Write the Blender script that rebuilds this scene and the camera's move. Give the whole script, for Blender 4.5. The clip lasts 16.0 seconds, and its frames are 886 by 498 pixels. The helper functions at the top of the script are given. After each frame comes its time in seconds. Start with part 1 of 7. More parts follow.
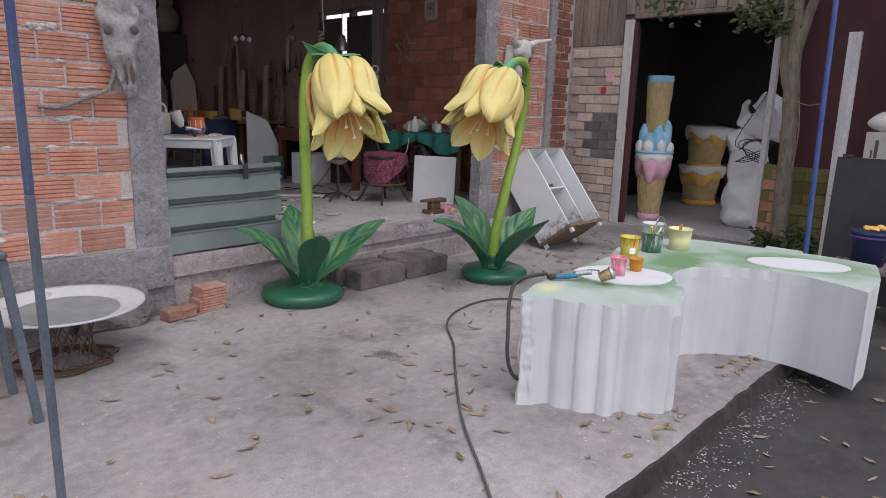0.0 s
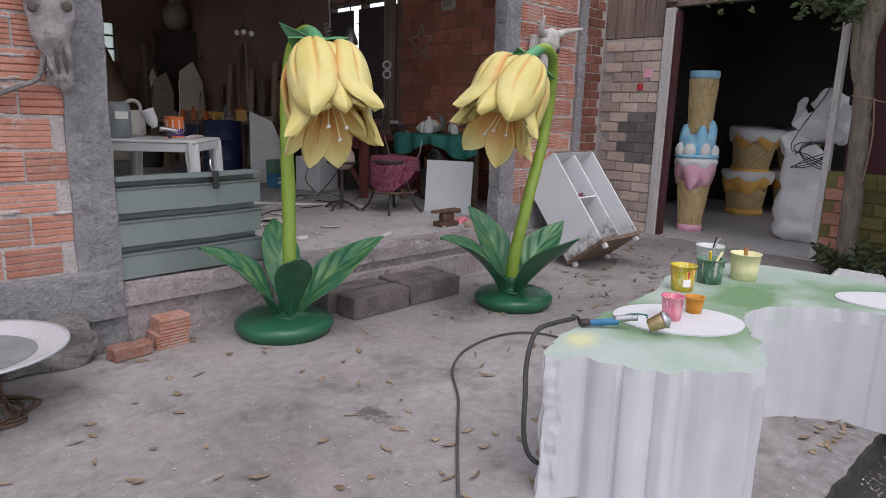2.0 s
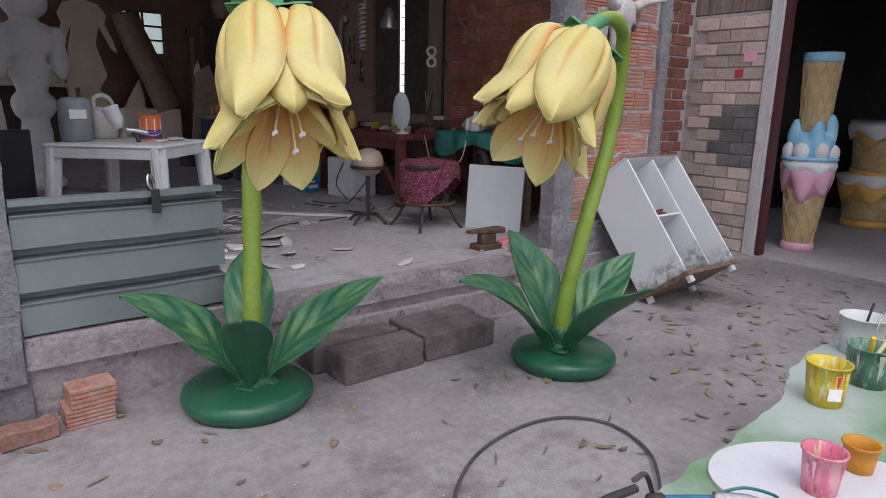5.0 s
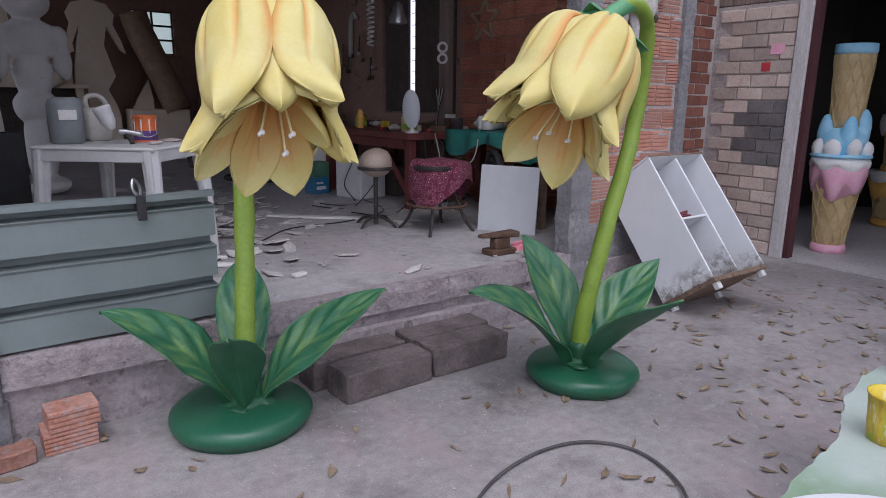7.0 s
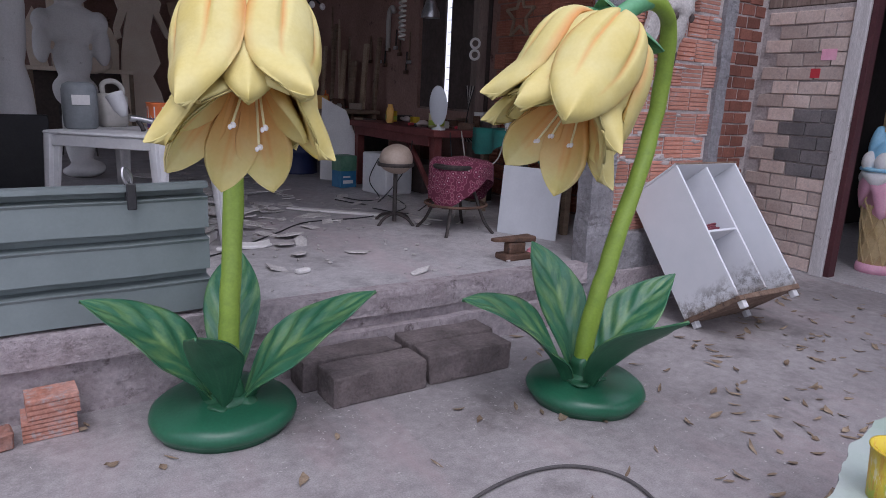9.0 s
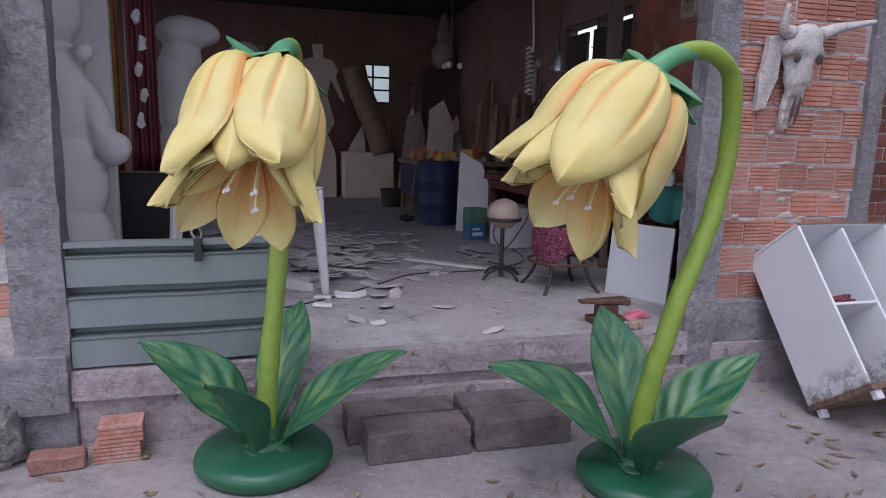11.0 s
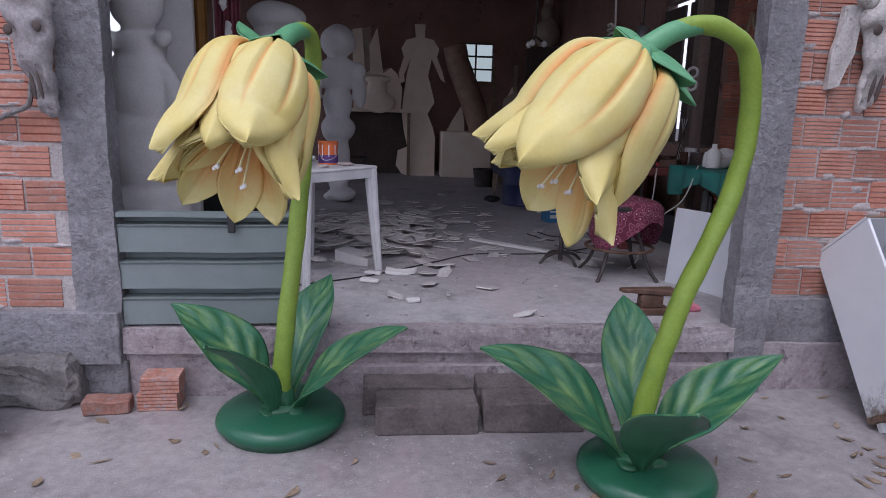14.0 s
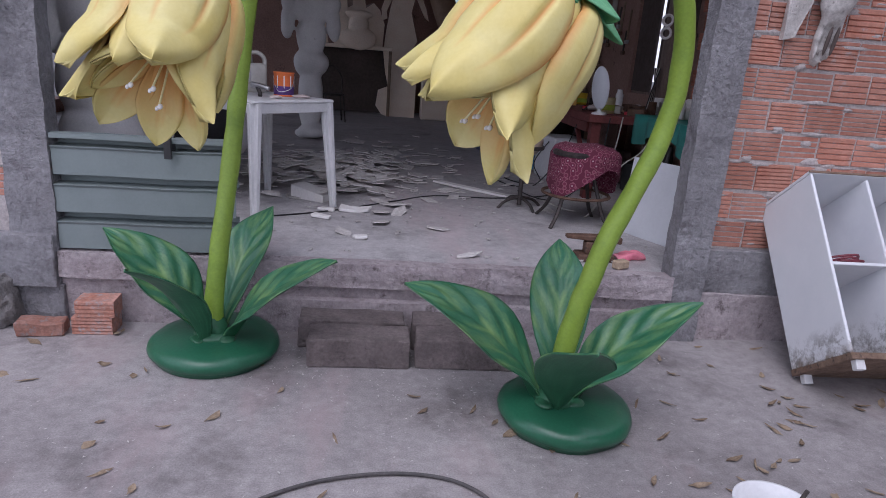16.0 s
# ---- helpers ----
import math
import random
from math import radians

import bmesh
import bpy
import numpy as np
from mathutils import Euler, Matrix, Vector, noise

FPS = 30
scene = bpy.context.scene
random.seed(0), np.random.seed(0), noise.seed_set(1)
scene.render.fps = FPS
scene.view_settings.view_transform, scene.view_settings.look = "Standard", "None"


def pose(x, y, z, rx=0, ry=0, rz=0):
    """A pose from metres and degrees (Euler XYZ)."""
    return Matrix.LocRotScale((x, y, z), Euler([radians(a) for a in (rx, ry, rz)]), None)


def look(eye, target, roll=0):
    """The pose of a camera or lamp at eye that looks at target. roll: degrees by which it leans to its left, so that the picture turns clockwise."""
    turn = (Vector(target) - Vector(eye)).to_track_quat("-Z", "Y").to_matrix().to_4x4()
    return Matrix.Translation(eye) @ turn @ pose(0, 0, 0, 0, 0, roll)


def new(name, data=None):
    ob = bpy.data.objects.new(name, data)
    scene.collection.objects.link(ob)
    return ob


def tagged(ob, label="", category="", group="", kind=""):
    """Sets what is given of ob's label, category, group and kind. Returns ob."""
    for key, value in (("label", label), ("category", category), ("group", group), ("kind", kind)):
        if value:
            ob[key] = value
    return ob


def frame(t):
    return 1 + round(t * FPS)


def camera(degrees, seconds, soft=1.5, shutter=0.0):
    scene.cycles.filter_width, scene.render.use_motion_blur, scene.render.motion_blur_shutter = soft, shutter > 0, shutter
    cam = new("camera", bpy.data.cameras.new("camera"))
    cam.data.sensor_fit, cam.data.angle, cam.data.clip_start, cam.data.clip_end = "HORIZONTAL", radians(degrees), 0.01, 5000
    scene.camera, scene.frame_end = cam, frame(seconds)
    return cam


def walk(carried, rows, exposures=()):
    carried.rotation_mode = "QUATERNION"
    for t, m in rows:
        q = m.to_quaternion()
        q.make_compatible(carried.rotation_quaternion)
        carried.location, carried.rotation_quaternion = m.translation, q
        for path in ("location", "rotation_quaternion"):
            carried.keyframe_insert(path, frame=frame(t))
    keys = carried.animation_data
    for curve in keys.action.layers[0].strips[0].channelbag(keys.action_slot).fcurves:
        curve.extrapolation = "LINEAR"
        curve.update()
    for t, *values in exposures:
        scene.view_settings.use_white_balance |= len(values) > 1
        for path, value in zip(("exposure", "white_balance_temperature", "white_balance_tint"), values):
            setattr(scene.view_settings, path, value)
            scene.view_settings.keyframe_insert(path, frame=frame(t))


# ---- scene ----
cam = camera(68.9, 16.0, 0.9)
METRES, EYE, TILT, LEAN, TURN = 4.5, 1.55, 0.0, 0.0, -47.3
ROWS = [
    (0.0, 0.0, 0.0, 0.0, 0.36, -12.14, -1.67),
    (0.5, 0.0104, 0.0143, -0.0025, 1.44, -11.47, -2.78),
    (1.0, 0.0055, 0.0623, -0.0073, 2.72, -11.35, -2.69),
    (1.5, 0.0049, 0.1223, -0.0046, 1.21, -11.59, -0.9),
    (2.0, 0.0263, 0.1987, -0.0083, 2.72, -11.98, -1.6),
    (2.5, 0.0416, 0.2566, -0.0026, 3.58, -11.77, -1.97),
    (3.0, 0.0319, 0.3373, -0.0023, 3.91, -11.51, -0.89),
    (3.5, 0.0308, 0.3764, -0.0029, 4.7, -12.56, -0.69),
    (4.0, 0.047, 0.4222, -0.0029, 6.2, -12.78, -0.57),
    (4.5, 0.0662, 0.4591, -0.0013, 8.59, -12.84, -1.31),
    (7.0, 0.0731, 0.5476, -0.004, 10.68, -12.96, -0.75),
    (7.5, 0.0789, 0.552, -0.0041, 10.72, -13.51, -0.29),
    (8.0, 0.0827, 0.5578, -0.003, 11.79, -13.2, -0.76),
    (10.5, 0.2199, 0.6542, 0.0037, 26.15, -14.5, -2.63),
    (11.0, 0.2557, 0.6692, 0.014, 31.71, -9.71, -1.34),
    (11.5, 0.2651, 0.6945, 0.0116, 33.21, -9.59, -2.59),
    (12.0, 0.2697, 0.7164, 0.0143, 35.41, -10.75, -1.39),
    (12.5, 0.2966, 0.7294, 0.0159, 39.53, -10.19, -2.22),
    (13.0, 0.3245, 0.7366, 0.0189, 42.15, -10.07, -1.37),
    (13.5, 0.3447, 0.7393, 0.0196, 41.84, -10.77, -1.71),
    (14.0, 0.3567, 0.7386, 0.0186, 42.69, -11.75, -1.56),
    (14.5, 0.3704, 0.7374, 0.0191, 41.99, -11.37, -1.68),
    (15.0, 0.3784, 0.7428, 0.0171, 42.14, -12.04, -1.95),
    (15.5, 0.3875, 0.7579, 0.0108, 43.32, -12.92, -4.01),
    (16.0, 0.4017, 0.7807, 0.0102, 42.38, -16.45, -4.19),
]
walk(cam, [(t, pose(0, 0, EYE, TILT, LEAN, TURN) @ pose(METRES * x, METRES * y, METRES * z, 90 + pitch, roll, yaw)) for t, x, y, z, yaw, pitch, roll in ROWS],
     exposures=[(0.0, 0.76, 6400, 12), (4.5, 0.75, 6250, 13), (7.0, 0.77, 5950, 16), (10.5, 0.73, 5850, 21), (16.0, 0.73, 5800, 20)])

# ---- world, sun and exposure ----
scene.view_settings.exposure = 0.0
world = bpy.data.worlds.new("overcast_sky")
scene.world = world
world.use_nodes = True
wt = world.node_tree
sky = wt.nodes.new("ShaderNodeTexSky")
sky.sky_type = "NISHITA"
sky.sun_disc = False
sky.sun_elevation = radians(55)
sky.sun_rotation = radians(200)
sky.air_density, sky.dust_density, sky.ozone_density = 1.0, 3.0, 1.0
soften = wt.nodes.new("ShaderNodeMix")
soften.data_type = "RGBA"
soften.inputs["Factor"].default_value = 0.75
soften.inputs[7].default_value = (7.0, 7.0, 7.4, 1)
wt.links.new(sky.outputs[0], soften.inputs[6])
wt.links.new(soften.outputs[2], wt.nodes["Background"].inputs["Color"])
wt.nodes["Background"].inputs["Strength"].default_value = 0.112
sun = new("sun", bpy.data.lights.new("sun", "SUN"))
sun.data.energy, sun.data.angle, sun.data.color = 0.6, radians(40), (1.0, 0.97, 0.93)
sun.matrix_world = look((1.2, 0.9, 8), (3.2, 4.6, 1.0))

# ---- materials ----
MATS = {}


def nodes_of(name):
    m = bpy.data.materials.new(name)
    m.use_nodes = True
    t = m.node_tree
    return m, t, t.nodes["Principled BSDF"]


def add(t, kind, **inputs):
    n = t.nodes.new(kind)
    for k, v in inputs.items():
        n.inputs[k.replace("_", " ")].default_value = v
    return n


def noise_tex(t, scale, detail=4.0, rough=0.6, stretch=None, uv=False):
    src = add(t, "ShaderNodeUVMap") if uv else t.nodes.new("ShaderNodeNewGeometry")
    out = src.outputs["UV"] if uv else src.outputs["Position"]
    if stretch:
        mp = t.nodes.new("ShaderNodeMapping")
        mp.inputs["Scale"].default_value = stretch
        t.links.new(out, mp.inputs["Vector"])
        out = mp.outputs[0]
    n = add(t, "ShaderNodeTexNoise", Scale=scale, Detail=detail, Roughness=rough)
    t.links.new(out, n.inputs["Vector"])
    return n.outputs[0]


def ramp(t, src, stops):
    r = t.nodes.new("ShaderNodeValToRGB")
    e = r.color_ramp.elements
    while len(e) < len(stops):
        e.new(0.5)
    for el, (p, c) in zip(e, stops):
        el.position = p
        el.color = (*c, 1) if len(c) == 3 else c
    t.links.new(src, r.inputs[0])
    return r.outputs[0]


def mix(t, fac, a, b, blend="MIX"):
    n = t.nodes.new("ShaderNodeMix")
    n.data_type, n.blend_type = "RGBA", blend
    for v, i in ((fac, 0), (a, 6), (b, 7)):
        if isinstance(v, bpy.types.NodeSocket):
            t.links.new(v, n.inputs[i])
        elif i:
            n.inputs[i].default_value = (*v, 1)
        else:
            n.inputs[i].default_value = v
    return n.outputs[2]


def bump(t, p, src, strength, dist=0.01):
    b = add(t, "ShaderNodeBump", Strength=strength, Distance=dist)
    t.links.new(src, b.inputs["Height"])
    if p.inputs["Normal"].is_linked:
        t.links.new(p.inputs["Normal"].links[0].from_socket, b.inputs["Normal"])
    t.links.new(b.outputs[0], p.inputs["Normal"])


def g(v):
    return (v, v, v)


def rough_mat(name, c1, c2, rough=0.8, big=2.0, fine=60.0, bumps=0.3, dirt=None, dirt_at=0.62, random=0.0, metal=0.0, stretch=None, bump_dist=0.006, grain=0.24, coarse=0.0):
    """Two-tone surface: broad patches, fine grain, spots of dirt, a little relief."""
    m, t, p = nodes_of(name)
    c = mix(t, ramp(t, noise_tex(t, big, 6, 0.65, stretch), [(0.35, g(0)), (0.65, g(1))]), c1, c2)
    f = noise_tex(t, fine, 5, 0.7, stretch)
    c = mix(t, 1.0, c, ramp(t, f, [(0.3, g(1 - grain * 1.15)), (0.7, g(1 + grain * 0.75))]), "MULTIPLY")
    if dirt:
        d = ramp(t, noise_tex(t, big * 2.7, 8, 0.75), [(dirt_at, g(0)), (dirt_at + 0.1, g(1))])
        c = mix(t, d, c, dirt)
    if random:
        o = t.nodes.new("ShaderNodeObjectInfo")
        c = mix(t, 1.0, c, ramp(t, o.outputs["Random"], [(0.0, g(1 - random)), (1.0, g(1 + random * 0.6))]), "MULTIPLY")
    t.links.new(c, p.inputs["Base Color"])
    p.inputs["Roughness"].default_value, p.inputs["Metallic"].default_value = rough, metal
    bump(t, p, f, bumps, bump_dist)
    if coarse:
        bump(t, p, noise_tex(t, 11, 9, 0.68), coarse, 0.035)
        pits = ramp(t, noise_tex(t, 23, 6, 0.7), [(0.28, g(0)), (0.40, g(1))])
        bump(t, p, pits, coarse * 0.6, 0.01)
    MATS[name] = m
    return m


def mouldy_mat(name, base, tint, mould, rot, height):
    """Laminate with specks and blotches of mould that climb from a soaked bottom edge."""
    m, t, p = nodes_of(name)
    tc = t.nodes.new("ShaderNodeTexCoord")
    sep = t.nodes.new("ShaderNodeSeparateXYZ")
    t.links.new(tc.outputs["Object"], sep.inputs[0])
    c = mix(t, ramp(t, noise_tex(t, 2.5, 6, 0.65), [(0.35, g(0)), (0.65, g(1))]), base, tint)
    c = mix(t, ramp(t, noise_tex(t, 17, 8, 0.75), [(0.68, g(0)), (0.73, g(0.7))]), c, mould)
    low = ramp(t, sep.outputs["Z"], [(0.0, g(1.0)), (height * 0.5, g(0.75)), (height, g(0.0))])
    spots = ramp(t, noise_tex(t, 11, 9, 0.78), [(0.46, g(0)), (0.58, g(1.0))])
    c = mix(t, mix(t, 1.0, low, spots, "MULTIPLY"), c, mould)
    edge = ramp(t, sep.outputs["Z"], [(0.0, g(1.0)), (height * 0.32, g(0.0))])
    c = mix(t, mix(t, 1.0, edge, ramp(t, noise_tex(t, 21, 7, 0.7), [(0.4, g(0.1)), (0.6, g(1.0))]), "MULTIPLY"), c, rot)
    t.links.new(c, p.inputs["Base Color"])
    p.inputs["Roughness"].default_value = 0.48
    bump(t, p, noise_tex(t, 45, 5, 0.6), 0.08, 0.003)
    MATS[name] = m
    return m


def ground_mat(name, a, b, stain, pale, wet, stains_and_shade=()):
    m, t, p = nodes_of(name)
    c = mix(t, ramp(t, noise_tex(t, 0.55, 7, 0.62), [(0.35, g(0)), (0.66, g(1))]), a, b)
    c = mix(t, ramp(t, noise_tex(t, 1.7, 8, 0.7), [(0.52, g(0)), (0.67, g(0.8))]), c, stain)
    c = mix(t, ramp(t, noise_tex(t, 3.1, 9, 0.72, (1, 1.6, 1)), [(0.6, g(0)), (0.72, g(0.6))]), c, pale)
    c = mix(t, 1.0, c, ramp(t, noise_tex(t, 16, 7, 0.7), [(0.3, g(0.76)), (0.7, g(1.16))]), "MULTIPLY")
    c = mix(t, 1.0, c, ramp(t, noise_tex(t, 130, 4, 0.7), [(0.3, g(0.74)), (0.7, g(1.18))]), "MULTIPLY")
    c = mix(t, ramp(t, noise_tex(t, 6.0, 9, 0.72), [(0.62, g(0)), (0.72, g(0.5))]), c, stain)
    v = add(t, "ShaderNodeTexVoronoi", Scale=34.0)
    v.feature = "F1"
    geo = t.nodes.new("ShaderNodeNewGeometry")
    t.links.new(geo.outputs["Position"], v.inputs["Vector"])
    speck = ramp(t, v.outputs["Distance"], [(0.05, g(1)), (0.09, g(0))])
    gate = ramp(t, noise_tex(t, 5.0, 3, 0.5), [(0.6, g(0)), (0.66, g(0.8))])
    c = mix(t, mix(t, 1.0, speck, gate, "MULTIPLY"), c, (0.6, 0.58, 0.55))
    c = mix(t, ramp(t, noise_tex(t, 0.9, 7, 0.7, (2.2, 0.7, 1)), [(0.52, g(0)), (0.68, g(0.5))]), c, (b[0] * 0.93, b[1] * 0.77, b[2] * 0.79))
    # dirt is each patch's tone; the block's painted shade passes through here too
    for sx, sy, kx, ky, reach, dirt in stains_and_shade:
        off = t.nodes.new("ShaderNodeMapping")
        off.inputs["Location"].default_value = (-sx * kx, -sy * ky, 0)
        off.inputs["Scale"].default_value = (kx, ky, 0)
        t.links.new(geo.outputs["Position"], off.inputs["Vector"])
        ln = t.nodes.new("ShaderNodeVectorMath")
        ln.operation = "LENGTH"
        t.links.new(off.outputs[0], ln.inputs[0])
        ad = add(t, "ShaderNodeMath")
        ad.operation = "MULTIPLY_ADD"
        t.links.new(noise_tex(t, 9, 8, 0.75), ad.inputs[0])
        ad.inputs[1].default_value = 1.5
        t.links.new(ln.outputs["Value"], ad.inputs[2])
        c = mix(t, ramp(t, ad.outputs[0], [(0.98 - reach, g(0.85)), (0.98, g(0.0))]), c, dirt)
    t.links.new(c, p.inputs["Base Color"])
    t.links.new(ramp(t, noise_tex(t, 1.2, 5, 0.6), [(0.35, g(wet)), (0.65, g(0.85))]), p.inputs["Roughness"])
    bump(t, p, noise_tex(t, 60, 6, 0.7), 0.10, 0.004)
    bump(t, p, noise_tex(t, 2.0, 5, 0.55), 0.3, 0.03)
    MATS[name] = m
    return m


def paint_mat(name, body, streak, accent, rough=0.45, uv_stripes=False):
    """Hand-painted sculpture finish, UV: x along the piece, y across it."""
    m, t, p = nodes_of(name)
    src = noise_tex(t, 3.0, 4, 0.55, (1.7, 1.0, 1) if uv_stripes else (1.5, 6.0, 1), uv=True)
    c = mix(t, ramp(t, src, [(0.45, g(0)), (0.70, g(1))]), body, streak)
    c = mix(t, ramp(t, noise_tex(t, 6.0, 5, 0.65), [(0.5, g(0)), (0.72, g(0.55))]), c, accent)
    c = mix(t, 1.0, c, ramp(t, noise_tex(t, 70, 4, 0.6), [(0.3, g(0.9)), (0.7, g(1.08))]), "MULTIPLY")
    t.links.new(c, p.inputs["Base Color"])
    p.inputs["Roughness"].default_value = rough
    bump(t, p, noise_tex(t, 55, 5, 0.6), 0.18, 0.004)
    MATS[name] = m
    return m


def petal_mat(name, yellow, pale, orange, reach, furrow, fade):
    """Airbrushed petals: pale yellow, orange in the furrows and at the throat. UV x: crown to tip, y: side to side."""
    m, t, p = nodes_of(name)
    uv = t.nodes.new("ShaderNodeUVMap")
    sep = t.nodes.new("ShaderNodeSeparateXYZ")
    t.links.new(uv.outputs["UV"], sep.inputs[0])
    c = mix(t, ramp(t, noise_tex(t, 5.0, 4, 0.55), [(0.36, g(0)), (0.66, g(1))]), yellow, pale)
    wob = noise_tex(t, 9.0, 4, 0.55)

    def shifted(src, amount):
        n = add(t, "ShaderNodeMath")
        n.operation = "MULTIPLY_ADD"
        t.links.new(wob, n.inputs[0])
        n.inputs[1].default_value = amount
        t.links.new(src, n.inputs[2])
        return n.outputs[0]

    far = shifted(sep.outputs["X"], 0.22)
    c = mix(t, ramp(t, far, reach), c, orange)
    line = ramp(t, shifted(sep.outputs["Y"], 0.03), furrow)
    c = mix(t, mix(t, 1.0, line, ramp(t, far, fade), "MULTIPLY"), c, orange)
    c = mix(t, 1.0, c, ramp(t, noise_tex(t, 80, 4, 0.6), [(0.3, g(0.97)), (0.7, g(1.02))]), "MULTIPLY")
    t.links.new(c, p.inputs["Base Color"])
    p.inputs["Roughness"].default_value = 0.55
    bump(t, p, noise_tex(t, 70, 4, 0.6), 0.10, 0.003)
    bump(t, p, noise_tex(t, 13, 4, 0.55), 0.28, 0.012)
    MATS[name] = m
    return m


def messy_mat(name, base, *runs):
    """Plastic tub with dried paint runs of several colours."""
    m, t, p = nodes_of(name)
    c = base
    for k, col in enumerate(runs):
        c = mix(t, ramp(t, noise_tex(t, 9 + 5 * k, 6, 0.65, (2.6, 2.6, 0.7)), [(0.50 + 0.03 * k, g(0)), (0.57 + 0.03 * k, g(0.85))]), c, col)
    t.links.new(c, p.inputs["Base Color"])
    p.inputs["Roughness"].default_value = 0.4
    bump(t, p, noise_tex(t, 28, 6, 0.6, (2.6, 2.6, 0.7)), 0.3, 0.003)
    MATS[name] = m
    return m


messy_mat("messy_pink", (0.66, 0.17, 0.26), (0.76, 0.36, 0.42), (0.50, 0.06, 0.12), (0.62, 0.48, 0.30))
messy_mat("messy_yellow", (0.66, 0.50, 0.04), (0.36, 0.46, 0.05), (0.58, 0.30, 0.03), (0.70, 0.66, 0.40))
messy_mat("messy_green", (0.09, 0.20, 0.13), (0.20, 0.33, 0.24), (0.05, 0.10, 0.09), (0.42, 0.46, 0.42))
# Yard's third patch paints the foam block's contact shade; the first is a stain
ground_mat("yard_concrete", (0.255, 0.235, 0.235), (0.42, 0.393, 0.39), (0.165, 0.148, 0.147), (0.53, 0.50, 0.495), 0.5, ((2.66, 2.9, 3.2, 1.7, 0.16, (0.10, 0.085, 0.082)), (3.4, 1.1, 0.28, 0.42, 0.5, (0.17, 0.158, 0.152)), (4.0, 1.15, 0.55, 1.5, 0.45, (0.10, 0.093, 0.09))))
# Damp ground tones cut to near-black, shade from eave and tree included
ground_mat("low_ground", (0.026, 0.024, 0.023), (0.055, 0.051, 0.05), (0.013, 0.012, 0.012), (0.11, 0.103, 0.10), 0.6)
ground_mat("shop_floor", (0.40, 0.38, 0.385), (0.54, 0.52, 0.525), (0.25, 0.235, 0.235), (0.62, 0.6, 0.6), 0.5)
rough_mat("cement_plaster", (0.22, 0.212, 0.224), (0.345, 0.336, 0.35), 0.92, 2.6, 32, 0.55, (0.19, 0.175, 0.185), 0.57, bump_dist=0.015, grain=0.24, coarse=1.3)
rough_mat("slab_edge", (0.36, 0.305, 0.312), (0.52, 0.465, 0.475), 0.92, 3.2, 34, 0.6, (0.17, 0.14, 0.14), 0.56, bump_dist=0.014, grain=0.24, coarse=1.0)
# Slab's front face: grime plus the black gap's shade, both in the colour
rough_mat("grimy_shaded_edge", (0.022, 0.020, 0.019), (0.05, 0.044, 0.042), 0.95, 5.0, 40, 0.8, (0.13, 0.12, 0.115), 0.66, bump_dist=0.015)
rough_mat("mortar", (0.45, 0.40, 0.385), (0.56, 0.51, 0.50), 0.95, 3.0, 50, 0.8, (0.24, 0.21, 0.2), 0.6, bump_dist=0.012, coarse=0.8)
rough_mat("red_brick", (0.42, 0.17, 0.115), (0.52, 0.265, 0.20), 0.88, 4.5, 45, 0.4, (0.43, 0.35, 0.33), 0.57, random=0.22, grain=0.16)
rough_mat("dark_red_brick", (0.46, 0.165, 0.105), (0.58, 0.25, 0.17), 0.85, 3.5, 60, 0.5, (0.16, 0.10, 0.08), 0.62, random=0.3)
rough_mat("old_brick", (0.36, 0.155, 0.105), (0.45, 0.25, 0.20), 0.9, 9.0, 45, 0.6, (0.33, 0.27, 0.255), 0.53, random=0.3, grain=0.3)
# Red brick darkened for the recess: its lack of light is in the colour
rough_mat("shaded_recess_brick", (0.19, 0.07, 0.048), (0.27, 0.11, 0.08), 0.9, 3.5, 55, 0.5, (0.10, 0.065, 0.055), 0.6, random=0.3)
rough_mat("tan_brick", (0.56, 0.44, 0.38), (0.64, 0.54, 0.48), 0.88, 5.0, 45, 0.4, (0.42, 0.35, 0.325), 0.56, random=0.28, grain=0.18)
rough_mat("sooty_brick", (0.13, 0.125, 0.125), (0.22, 0.2, 0.2), 0.85, 3.5, 55, 0.5, (0.3, 0.24, 0.2), 0.66, random=0.25)
rough_mat("mossy_brick", (0.20, 0.15, 0.06), (0.15, 0.16, 0.05), 0.9, 5.0, 55, 0.6, (0.10, 0.12, 0.04), 0.55, random=0.3)
rough_mat("stone_block", (0.15, 0.123, 0.118), (0.265, 0.22, 0.213), 0.9, 5.0, 50, 0.9, (0.10, 0.082, 0.078), 0.60, bump_dist=0.014, coarse=1.1)
rough_mat("rubble", (0.20, 0.185, 0.18), (0.33, 0.31, 0.3), 0.95, 6.0, 40, 1.0, (0.09, 0.085, 0.08), 0.58, bump_dist=0.03)
rough_mat("dark_render", (0.27, 0.165, 0.135), (0.38, 0.235, 0.195), 0.95, 1.2, 30, 0.4, (0.03, 0.02, 0.018), 0.6)
# Near-black store tone holds the room's shade, since its added opening lets daylight in
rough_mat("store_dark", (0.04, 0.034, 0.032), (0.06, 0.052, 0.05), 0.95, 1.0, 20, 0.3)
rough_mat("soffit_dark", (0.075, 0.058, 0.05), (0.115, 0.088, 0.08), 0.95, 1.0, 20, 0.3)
rough_mat("old_boards", (0.21, 0.155, 0.13), (0.33, 0.26, 0.225), 0.9, 2.0, 45, 0.6, (0.09, 0.07, 0.06), 0.6, random=0.3, stretch=(6, 6, 0.6))
rough_mat("weathered_white_wood", (0.52, 0.50, 0.49), (0.66, 0.64, 0.63), 0.8, 2.0, 35, 0.6, (0.22, 0.18, 0.16), 0.6, stretch=(5, 5, 0.7))
